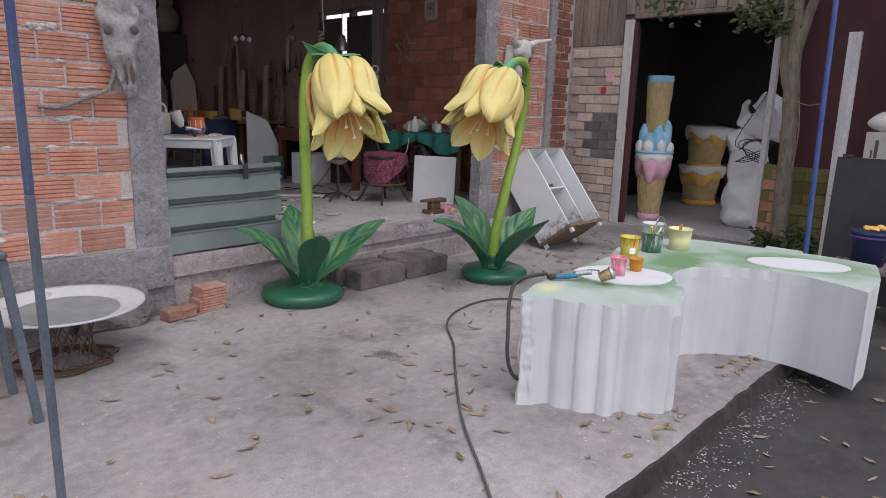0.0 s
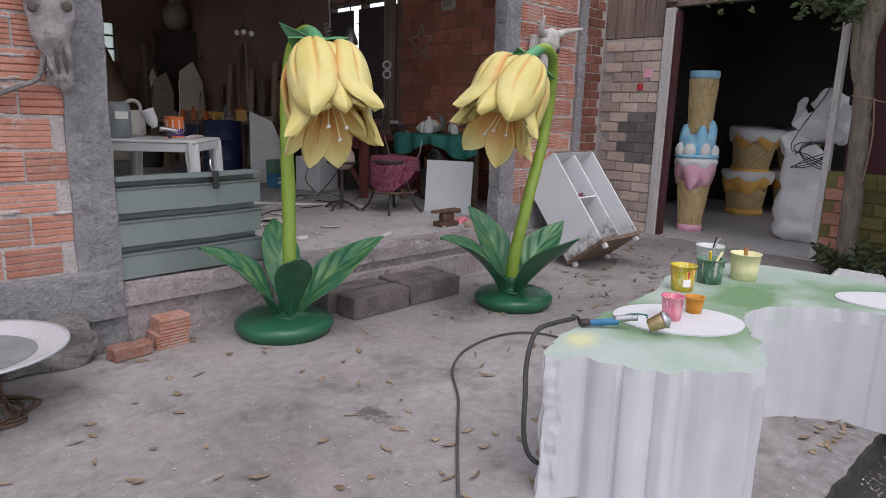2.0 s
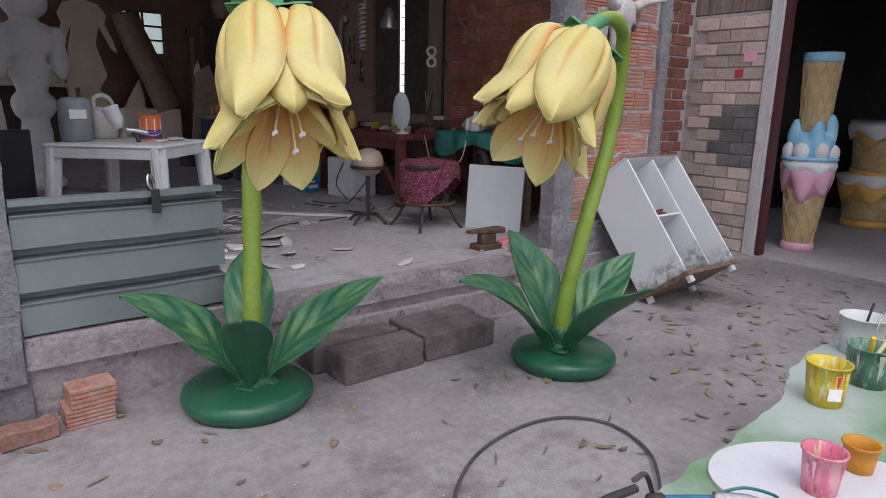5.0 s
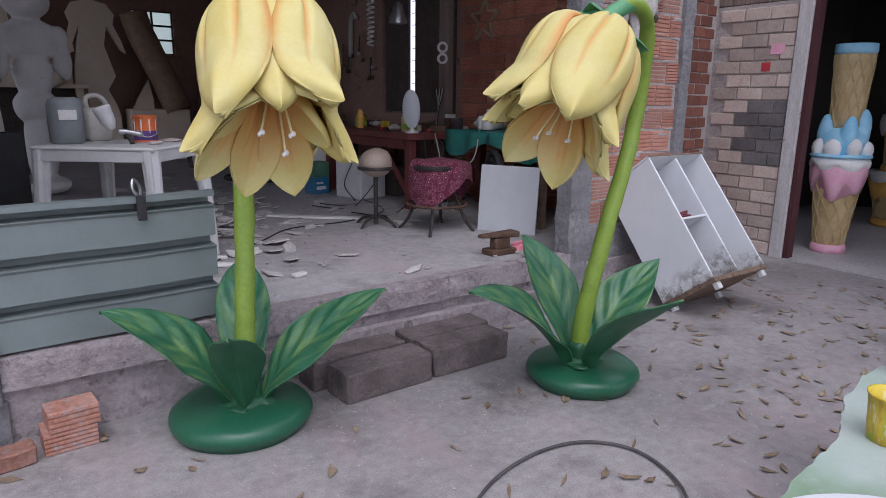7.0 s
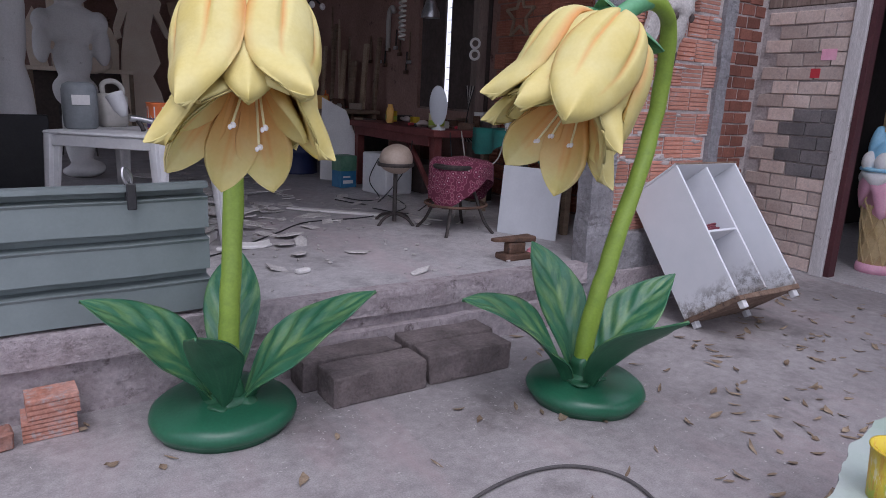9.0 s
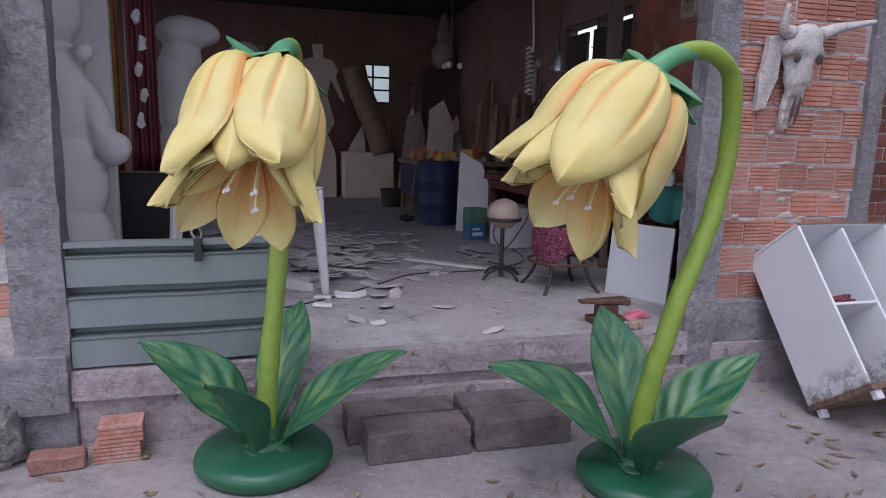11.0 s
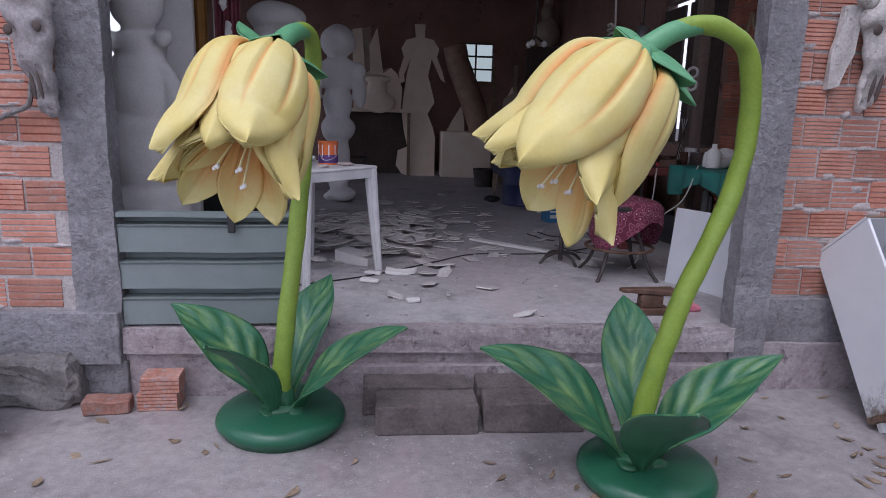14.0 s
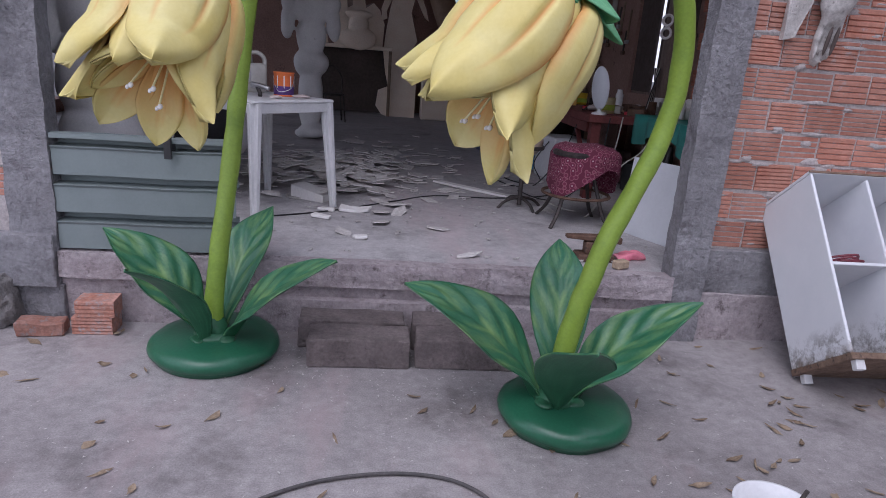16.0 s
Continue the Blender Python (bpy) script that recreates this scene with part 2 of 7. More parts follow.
rough_mat("maroon_paint", (0.06, 0.016, 0.02), (0.09, 0.024, 0.028), 0.7, 2.0, 50, 0.3)
rough_mat("tile_floor", (0.42, 0.40, 0.40), (0.50, 0.48, 0.48), 0.6, 2.0, 40, 0.3, (0.2, 0.18, 0.17), 0.62)
rough_mat("panel_green_grey", (0.18, 0.215, 0.213), (0.22, 0.26, 0.256), 0.45, 2.0, 70, 0.05, (0.27, 0.29, 0.28), 0.68, metal=0.15, grain=0.04)
rough_mat("grimy_laminate", (0.48, 0.48, 0.51), (0.58, 0.58, 0.62), 0.5, 3.0, 45, 0.1, (0.27, 0.23, 0.2), 0.57, grain=0.06)
rough_mat("panel_shadow_trim", (0.05, 0.06, 0.06), (0.07, 0.08, 0.08), 0.6, 2.0, 70, 0.1)
rough_mat("white_foam", (0.60, 0.60, 0.63), (0.66, 0.66, 0.69), 0.85, 6.0, 160, 0.25, (0.60, 0.60, 0.63), 0.66, grain=0.04)
rough_mat("foam_shop", (0.80, 0.66, 0.53), (0.86, 0.75, 0.63), 0.9, 3.0, 60, 0.4, (0.42, 0.35, 0.29), 0.64, grain=0.1)
rough_mat("statue_white", (0.72, 0.70, 0.68), (0.80, 0.78, 0.76), 0.8, 3.0, 60, 0.3, (0.42, 0.4, 0.38), 0.64, grain=0.08)
rough_mat("white_laminate", (0.58, 0.60, 0.63), (0.65, 0.67, 0.70), 0.45, 2.5, 50, 0.04, (0.45, 0.44, 0.42), 0.72, grain=0.03)
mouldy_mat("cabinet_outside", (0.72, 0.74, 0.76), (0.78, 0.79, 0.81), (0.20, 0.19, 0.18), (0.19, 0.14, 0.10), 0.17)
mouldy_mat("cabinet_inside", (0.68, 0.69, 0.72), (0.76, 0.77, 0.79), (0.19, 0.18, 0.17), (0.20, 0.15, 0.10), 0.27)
rough_mat("chipboard", (0.16, 0.10, 0.07), (0.26, 0.18, 0.13), 0.95, 9.0, 60, 0.8, (0.06, 0.045, 0.04), 0.55)
rough_mat("white_plastic", (0.60, 0.60, 0.61), (0.70, 0.70, 0.70), 0.5, 5.0, 60, 0.1, (0.22, 0.2, 0.2), 0.64, grain=0.06)
rough_mat("bone", (0.48, 0.45, 0.425), (0.64, 0.61, 0.58), 0.8, 8.0, 60, 0.6, (0.2, 0.17, 0.15), 0.58)
rough_mat("grey_bone", (0.24, 0.22, 0.22), (0.36, 0.335, 0.335), 0.9, 8.0, 50, 0.7, (0.14, 0.12, 0.115), 0.58)
rough_mat("bark", (0.19, 0.155, 0.12), (0.33, 0.28, 0.22), 0.95, 7.0, 40, 1.0, (0.09, 0.1, 0.06), 0.6, stretch=(3, 3, 0.8), bump_dist=0.02)
rough_mat("blue_paint", (0.035, 0.07, 0.23), (0.05, 0.10, 0.30), 0.5, 5.0, 60, 0.2, (0.10, 0.10, 0.13), 0.66)
rough_mat("grey_blue_paint", (0.075, 0.085, 0.12), (0.11, 0.12, 0.15), 0.55, 5.0, 60, 0.2, (0.2, 0.2, 0.21), 0.66)
rough_mat("worn_blue", (0.035, 0.06, 0.17), (0.075, 0.09, 0.15), 0.55, 3.0, 60, 0.2, (0.14, 0.14, 0.16), 0.6)
rough_mat("black_plastic", (0.018, 0.018, 0.02), (0.03, 0.03, 0.032), 0.45, 4.0, 60, 0.15, (0.08, 0.075, 0.07), 0.68)
rough_mat("rubber", (0.03, 0.03, 0.032), (0.05, 0.048, 0.047), 0.7, 5.0, 60, 0.3, (0.11, 0.1, 0.095), 0.64)
rough_mat("grey_rubber_hose", (0.07, 0.066, 0.066), (0.11, 0.10, 0.10), 0.65, 6.0, 60, 0.2)
rough_mat("rusty_iron", (0.10, 0.055, 0.035), (0.17, 0.10, 0.07), 0.75, 8.0, 60, 0.5, (0.06, 0.045, 0.04), 0.55, metal=0.3)
rough_mat("dark_iron", (0.04, 0.035, 0.034), (0.08, 0.065, 0.06), 0.6, 8.0, 60, 0.4, (0.15, 0.09, 0.06), 0.62, metal=0.4)
rough_mat("steel", (0.40, 0.40, 0.41), (0.55, 0.55, 0.56), 0.35, 8.0, 60, 0.2, (0.2, 0.18, 0.16), 0.66, metal=0.85)
rough_mat("brass", (0.45, 0.33, 0.16), (0.58, 0.45, 0.25), 0.35, 8.0, 60, 0.2, (0.25, 0.22, 0.12), 0.6, metal=0.8)
rough_mat("red_oxide_wood", (0.13, 0.03, 0.028), (0.19, 0.05, 0.045), 0.7, 4.0, 50, 0.3, (0.06, 0.03, 0.03), 0.62)
rough_mat("work_wood", (0.20, 0.14, 0.095), (0.30, 0.22, 0.155), 0.85, 4.0, 50, 0.4, (0.10, 0.075, 0.06), 0.6, stretch=(1, 1, 5))
rough_mat("pale_wood", (0.38, 0.28, 0.19), (0.48, 0.37, 0.26), 0.8, 4.0, 50, 0.3, (0.25, 0.18, 0.13), 0.64)
rough_mat("dry_leaf", (0.17, 0.115, 0.075), (0.40, 0.31, 0.215), 0.85, 9.0, 80, 0.5, random=0.4)
rough_mat("foliage", (0.045, 0.075, 0.03), (0.10, 0.13, 0.05), 0.6, 9.0, 60, 0.2, random=0.3)
rough_mat("debris_white", (0.56, 0.53, 0.51), (0.72, 0.69, 0.67), 0.85, 9.0, 60, 0.4, (0.25, 0.22, 0.2), 0.62, random=0.25)
for nm, a, b in (("wafer_tan", (0.50, 0.36, 0.17), (0.62, 0.48, 0.26)), ("ice_blue", (0.26, 0.60, 0.86), (0.42, 0.72, 0.9)),
                 ("ice_pink", (0.84, 0.40, 0.54), (0.88, 0.52, 0.62)), ("ice_white", (0.84, 0.82, 0.80), (0.88, 0.86, 0.84)), ("caramel", (0.78, 0.42, 0.09), (0.84, 0.52, 0.14)),
                 ("lime_green", (0.36, 0.50, 0.05), (0.45, 0.6, 0.08)), ("paint_yellow", (0.75, 0.50, 0.03), (0.82, 0.62, 0.06)), ("paint_cream", (0.80, 0.73, 0.38), (0.85, 0.8, 0.5)),
                 ("paint_pink", (0.72, 0.17, 0.25), (0.8, 0.32, 0.38)), ("paint_green", (0.06, 0.17, 0.10), (0.14, 0.28, 0.19)), ("amber_plastic", (0.50, 0.20, 0.015), (0.62, 0.28, 0.02)),
                 ("paint_blue", (0.02, 0.13, 0.28), (0.05, 0.2, 0.36)), ("paint_orange", (0.75, 0.16, 0.04), (0.8, 0.22, 0.06)), ("paint_red", (0.5, 0.03, 0.05), (0.6, 0.06, 0.07)),
                 ("paint_purple", (0.09, 0.04, 0.18), (0.14, 0.06, 0.24)), ("teal_cloth", (0.015, 0.13, 0.11), (0.03, 0.2, 0.17)), ("ochre_cloth", (0.28, 0.13, 0.025), (0.36, 0.18, 0.04)),
                 ("maroon_cloth", (0.13, 0.02, 0.035), (0.2, 0.045, 0.06)), ("clear_grey_plastic", (0.20, 0.22, 0.23), (0.28, 0.3, 0.31)), ("milky_plastic", (0.42, 0.4, 0.36), (0.52, 0.5, 0.46)), ("pale_cloth", (0.5, 0.42, 0.4), (0.62, 0.55, 0.52)),
                 ("sack_white", (0.82, 0.82, 0.84), (0.88, 0.88, 0.89)), ("brown_wrap", (0.22, 0.14, 0.09), (0.32, 0.22, 0.15)), ("plaster_beige", (0.36, 0.28, 0.22), (0.46, 0.37, 0.3)), ("navy_plastic", (0.012, 0.02, 0.07), (0.02, 0.03, 0.1)), ("clock_cream", (0.5, 0.46, 0.38), (0.58, 0.54, 0.46))):
    rough_mat(nm, a, b, 0.55, 6.0, 55, 0.12, tuple(0.5 * x for x in a), 0.63, grain=0.08)
paint_mat("stem_green", (0.22, 0.33, 0.04), (0.32, 0.44, 0.07), (0.15, 0.25, 0.04), 0.5)
paint_mat("leaf_top", (0.030, 0.135, 0.066), (0.18, 0.31, 0.11), (0.055, 0.20, 0.12), 0.4, True)
paint_mat("leaf_under", (0.022, 0.10, 0.048), (0.036, 0.14, 0.068), (0.016, 0.07, 0.035), 0.40)
paint_mat("base_green", (0.02, 0.115, 0.06), (0.032, 0.15, 0.082), (0.018, 0.095, 0.05), 0.30)
paint_mat("sepal_green", (0.10, 0.31, 0.15), (0.17, 0.40, 0.19), (0.07, 0.24, 0.12), 0.45)
YEL, PALE, ORG = (0.63, 0.52, 0.165), (0.66, 0.585, 0.25), (0.62, 0.28, 0.07)
petal_mat("petal_outer", YEL, PALE, ORG, [(0.08, g(0.3)), (0.2, g(0.0))],
          [(0.0, g(1.0)), (0.04, g(0.7)), (0.12, g(0.0)), (0.30, g(0.0)), (0.335, g(0.85)), (0.37, g(0.0)), (0.66, g(0.0)), (0.695, g(0.85)), (0.73, g(0.0)), (0.90, g(0.0)), (0.975, g(0.7)), (1.0, g(1.0))], [(0.60, g(1.0)), (0.90, g(0.0))])
petal_mat("petal_inner", (0.66, 0.57, 0.20), (0.70, 0.63, 0.29), (0.68, 0.33, 0.09), [(0.62, g(0.95)), (0.82, g(0.5)), (1.02, g(0.0))],
          [(0.0, g(0.3)), (0.14, g(0.0)), (0.38, g(0.0)), (0.44, g(0.7)), (0.5, g(0.25)), (0.57, g(0.7)), (0.63, g(0.0)), (0.9, g(0.0)), (1.0, g(0.3))], [(0.80, g(1.0)), (1.05, g(0.0))])

# ---- mesh helpers ----


def link(name, me, mats, parent=None, label="", m=None, smooth=False):
    for x in mats if isinstance(mats, (list, tuple)) else [mats]:
        me.materials.append(MATS[x])
    if smooth:
        me.shade_smooth()
    ob = new(name, me)
    if m is not None:
        ob.matrix_basis = m
    if parent is not None:
        ob.parent = parent
    if label:
        ob["label"] = label
    return ob


def part(name, bm, material, parent=None, label="", m=None, smooth=False):
    me = bpy.data.meshes.new(name)
    bmesh.ops.recalc_face_normals(bm, faces=bm.faces)
    bm.to_mesh(me)
    bm.free()
    return link(name, me, material, parent, label, m, smooth)


def pydata(verts, faces):
    me = bpy.data.meshes.new("shape")
    me.from_pydata([tuple(v) for v in verts], [], faces)
    me.update()
    return me


def thing(name, m, label, category, group=""):
    ob = new(name)
    ob.empty_display_size = 0.1
    ob.matrix_basis = m
    return tagged(ob, label, category, group)


def box(bm, x0, x1, y0, y1, z0, z1, bevel=0.0, m=None, segs=1):
    r = bmesh.ops.create_cube(bm, size=1.0)
    vs = r["verts"]
    for v in vs:
        v.co = Vector(((x0 + x1) / 2 + v.co.x * (x1 - x0), (y0 + y1) / 2 + v.co.y * (y1 - y0), (z0 + z1) / 2 + v.co.z * (z1 - z0)))
    if bevel:
        es = list({e for v in vs for e in v.link_edges})
        r2 = bmesh.ops.bevel(bm, geom=es, offset=bevel, segments=segs, affect="EDGES", profile=0.6)
        vs = list({v for f in r2["faces"] for v in f.verts} | {v for v in vs if v.is_valid})
    if m is not None:
        bmesh.ops.transform(bm, matrix=m, verts=[v for v in vs if v.is_valid])
    return bm


def boxes(*specs, bevel=0.0):
    bm = bmesh.new()
    for s in specs:
        box(bm, *s, bevel=bevel)
    return bm


def rough_up(bm, amount, scale, cuts=0, seed=0.0, axes=(1, 1, 1)):
    if cuts:
        bmesh.ops.subdivide_edges(bm, edges=bm.edges[:], cuts=cuts, use_grid_fill=True)
    for v in bm.verts:
        d = noise.noise_vector(v.co * scale + Vector((seed, seed * 0.7, seed * 1.3)))
        v.co += Vector((d.x * axes[0], d.y * axes[1], d.z * axes[2])) * amount
    return bm


def lathe(profile, segs=32, wobble=0.0, seed=0.0, closed=True):
    """Turned shape from (radius, height) pairs."""
    vs, fs, n = [], [], len(profile)
    for k in range(segs):
        a = 2 * math.pi * k / segs
        for r, z in profile:
            p = Vector((r * math.cos(a), r * math.sin(a), z))
            if wobble:
                p += noise.noise_vector(p * 6 + Vector((seed, 0, 0))) * wobble
            vs.append(p)
    for k in range(segs):
        for i in range(n - 1):
            a, b = k * n + i, ((k + 1) % segs) * n + i
            fs.append((a, b, b + 1, a + 1))
    if closed:
        fs.append(tuple(k * n for k in reversed(range(segs))))
        fs.append(tuple(k * n + n - 1 for k in range(segs)))
    return pydata(vs, fs)


def smooth_path(pts, steps=8):
    ps = [Vector(p) for p in pts]
    ps = [2 * ps[0] - ps[1]] + ps + [2 * ps[-1] - ps[-2]]
    out = []
    for i in range(1, len(ps) - 2):
        a, b, c, d = ps[i - 1:i + 3]
        for s in range(steps):
            t = s / steps
            out.append(0.5 * (2 * b + (c - a) * t + (2 * a - 5 * b + 4 * c - d) * t * t + (3 * b - a - 3 * c + d) * t ** 3))
    return out + [ps[-2]]


def tube(pts, radius, segs=8, steps=8, lump=0.0):
    """A rod or hose along a smooth path; radius: one number, or one for the start and one for the end."""
    path = smooth_path(pts, steps) if steps else [Vector(p) for p in pts]
    r0, r1 = radius if isinstance(radius, tuple) else (radius, radius)
    vs, fs, uvs, up = [], [], [], None
    for i, p in enumerate(path):
        d = (path[min(i + 1, len(path) - 1)] - path[max(i - 1, 0)]).normalized()
        if up is None:
            up = d.orthogonal()
        up = (up - d * up.dot(d)).normalized()
        side = d.cross(up)
        r = r0 + (r1 - r0) * i / max(1, len(path) - 1)
        for k in range(segs):
            a = 2 * math.pi * k / segs
            q = p + (up * math.cos(a) + side * math.sin(a)) * r
            if lump:
                q += noise.noise_vector(q * 9) * lump
            vs.append(q)
    for i in range(len(path) - 1):
        for k in range(segs):
            a, b = i * segs + k, i * segs + (k + 1) % segs
            fs.append((a, b, b + segs, a + segs))
    fs.append(tuple(reversed(range(segs))))
    fs.append(tuple(range(len(vs) - segs, len(vs))))
    return pydata(vs, fs)


def blob(parts, detail=3, lump=0.0, scale=4.0):
    """Rounded masses melted into one mesh: (x, y, z, rx, ry, rz[, tilt about y])."""
    bm = bmesh.new()
    for s in parts:
        r = bmesh.ops.create_icosphere(bm, subdivisions=detail, radius=1.0)
        tilt = Matrix.Rotation(radians(s[6]), 4, "Y") if len(s) > 6 else Matrix.Identity(4)
        bmesh.ops.transform(bm, matrix=Matrix.Translation(s[:3]) @ tilt @ Matrix.Diagonal((*s[3:6], 1)), verts=r["verts"])
    if lump:
        for v in bm.verts:
            v.co += noise.noise_vector(v.co * scale) * lump
    return bm


def slab_shape(outline, depth, bevel=0.0):
    """A flat board cut to an outline of (x, z) pairs, standing in the xz plane."""
    bm = bmesh.new()
    f = bm.faces.new([bm.verts.new((x, 0, z)) for x, z in outline])
    r = bmesh.ops.extrude_face_region(bm, geom=[f])
    bmesh.ops.translate(bm, vec=(0, depth, 0), verts=[v for v in r["geom"] if isinstance(v, bmesh.types.BMVert)])
    return bm


def sheet(fn_outer, fn_inner, nu, nv, veins=0.0):
    """A closed thick sheet between two surfaces given over u, v in 0..1. Material 0 outside, 1 inside; UV is u, v."""
    vs, fs, mi = [], [], []
    idx = lambda s, i, j: s * (nu + 1) * (nv + 1) + i * (nv + 1) + j
    for fn in (fn_outer, fn_inner):
        for i in range(nu + 1):
            for j in range(nv + 1):
                vs.append(fn(i / nu, j / nv))
    for i in range(nu):
        for j in range(nv):
            fs.append((idx(0, i, j), idx(0, i, j + 1), idx(0, i + 1, j + 1), idx(0, i + 1, j)))
            mi.append(0)
            fs.append((idx(1, i, j), idx(1, i + 1, j), idx(1, i + 1, j + 1), idx(1, i, j + 1)))
            mi.append(1)
    for i in range(nu):
        for j in (0, nv):
            fs.append((idx(0, i, j), idx(0, i + 1, j), idx(1, i + 1, j), idx(1, i, j)))
            mi.append(0)
    for j in range(nv):
        for i in (0, nu):
            fs.append((idx(0, i, j), idx(0, i, j + 1), idx(1, i, j + 1), idx(1, i, j)))
            mi.append(0)
    me = pydata(vs, fs)
    me.polygons.foreach_set("material_index", mi)
    layer = me.uv_layers.new(name="UVMap")
    per = (nu + 1) * (nv + 1)
    for lp in me.loops:
        k = lp.vertex_index % per
        uu, vv = k // (nv + 1) / nu, k % (nv + 1) / nv
        layer.data[lp.index].uv = (uu - veins * abs(2 * vv - 1), vv)
    return me


def melt_mesh(bm, voxel=0.02, smooth=2):
    """Melts overlapping masses into one closed skin."""
    me = bpy.data.meshes.new("raw")
    bm.to_mesh(me)
    bm.free()
    ob = new("raw", me)
    mod = ob.modifiers.new("melt", "REMESH")
    mod.mode, mod.voxel_size = "VOXEL", voxel
    if smooth:
        sm = ob.modifiers.new("ease", "SMOOTH")
        sm.iterations, sm.factor = smooth, 0.5
    out = bpy.data.meshes.new_from_object(ob.evaluated_get(bpy.context.evaluated_depsgraph_get()))
    bpy.data.objects.remove(ob)
    return out


def basis(origin, z, hint=(0, 1, 0)):
    z = Vector(z).normalized()
    x = Vector(hint).cross(z).normalized()
    m = Matrix((x, z.cross(x), z)).transposed().to_4x4()
    m.translation = origin
    return m

# ---- the setting ----
FLOOR = 0.41


def structure(name, bm, material, label, category="wall", parent=None):
    ob = part(name, bm, material, parent)
    return tagged(ob, label, category, kind="structure")


def rect_sheet(x0, x1, y0, y1, z, nx, ny, dz=0.0, scale=1.0):
    vs = [(x0 + (x1 - x0) * i / nx, y0 + (y1 - y0) * j / ny, z) for i in range(nx + 1) for j in range(ny + 1)]
    vs = [(x, y, z + dz * noise.noise(Vector((x * scale, y * scale, 3.1)))) for x, y, z in vs]
    fs = [(i * (ny + 1) + j, (i + 1) * (ny + 1) + j, (i + 1) * (ny + 1) + j + 1, i * (ny + 1) + j + 1) for i in range(nx) for j in range(ny)]
    return pydata(vs, fs)


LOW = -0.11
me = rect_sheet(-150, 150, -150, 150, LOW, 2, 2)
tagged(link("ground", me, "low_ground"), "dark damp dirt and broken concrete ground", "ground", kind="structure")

# raised yard slab with a broken front edge
vs, fs = [], []
NX = 220
for i in range(NX + 1):
    x = -7 + 15.8 * i / NX
    e = 1.13 - 0.015 * x + 0.035 * noise.noise(Vector((x * 2.3, 0, 0))) + 0.02 * noise.noise(Vector((x * 9, 1, 0)))
    e2 = e - 0.03 + 0.03 * noise.noise(Vector((x * 6, 5, 0)))
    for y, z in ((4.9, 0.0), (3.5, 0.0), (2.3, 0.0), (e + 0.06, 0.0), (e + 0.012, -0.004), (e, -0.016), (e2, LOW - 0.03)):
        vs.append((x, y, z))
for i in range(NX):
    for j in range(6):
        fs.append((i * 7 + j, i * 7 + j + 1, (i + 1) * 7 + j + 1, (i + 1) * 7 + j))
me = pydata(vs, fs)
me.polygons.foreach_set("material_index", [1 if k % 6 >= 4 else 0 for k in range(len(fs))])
tagged(link("pavement", me, ["yard_concrete", "grimy_shaded_edge"]), "worn stained grey concrete yard slab with broken edge", "pavement", kind="structure")

# workshop floor slab and its front step edge
tagged(part("floor", boxes((-1.0, 7.2, 4.72, 15.4, -0.1, FLOOR)), "shop_floor"), "dusty grey concrete workshop floor", "floor", kind="structure")
bm = boxes((2.06, 5.62, 4.625, 4.735, 0.275, FLOOR + 0.012), (2.06, 5.62, 4.665, 4.74, -0.05, 0.27))
rough_up(bm, 0.016, 5.0, 24, 3.0, (0.2, 1, 0.25))
rough_up(bm, 0.008, 19.0, 0, 5.0, (0.2, 1, 0.6))
structure("trim_threshold", bm, "slab_edge", "rough concrete threshold edge below workshop opening", "threshold")
bm = boxes((3.1, 5.62, 4.60, 4.66, -0.05, 0.20))
rough_up(bm, 0.018, 6.0, 16, 8.0, (0.2, 1, 0.6))
structure("trim_footing", bm, "slab_edge", "rough projecting concrete footing below the threshold", "footing")

# facade: walls, pillars and plinths
WT = 3.85
wall_l = structure("wall_facade_left", boxes((-4.0, 1.83, 4.66, 4.78, 0, 3.9)), "mortar", "hollow red brick wall with rough mortar joints")
wall_r = structure("wall_facade_right", boxes((5.80, 6.98, 4.75, 4.86, 0, 3.9)), "mortar", "fluted red brick wall with rough mortar joints")
structure("wall_facade_lintel", boxes((2.06, 5.6, 4.68, 4.84, WT, 3.9)), "cement_plaster", "grey rendered lintel over the workshop opening")


def pillar(name, x0, x1, y0, y1, z1, seed, label):
    bm = bmesh.new()
    for k in range(14):
        box(bm, x0, x1, y0, y1, z1 * k / 14, z1 * (k + 1) / 14)
    bmesh.ops.remove_doubles(bm, verts=bm.verts, dist=0.001)
    bmesh.ops.subdivide_edges(bm, edges=bm.edges[:], cuts=4, use_grid_fill=True)
    for v in bm.verts:
        v.co += noise.noise_vector(v.co * 7 + Vector((seed, 0, 0))) * 0.010 + noise.noise_vector(v.co * 24 + Vector((seed, 2, 0))) * 0.005
    return structure(name, bm, "cement_plaster", label, "pillar")


pillar("trim_pillar_left", 1.82, 2.06, 4.64, 4.77, 3.9, 1.0, "rough grey cement pillar with chipped edges")
pillar("trim_pillar_right", 5.60, 5.82, 4.64, 4.78, 3.9, 5.0, "rough grey cement pillar with chipped edges")
pillar("trim_pillar_corner", 6.93, 7.06, 4.71, 4.88, 3.9, 9.0, "narrow grey cement corner pillar")
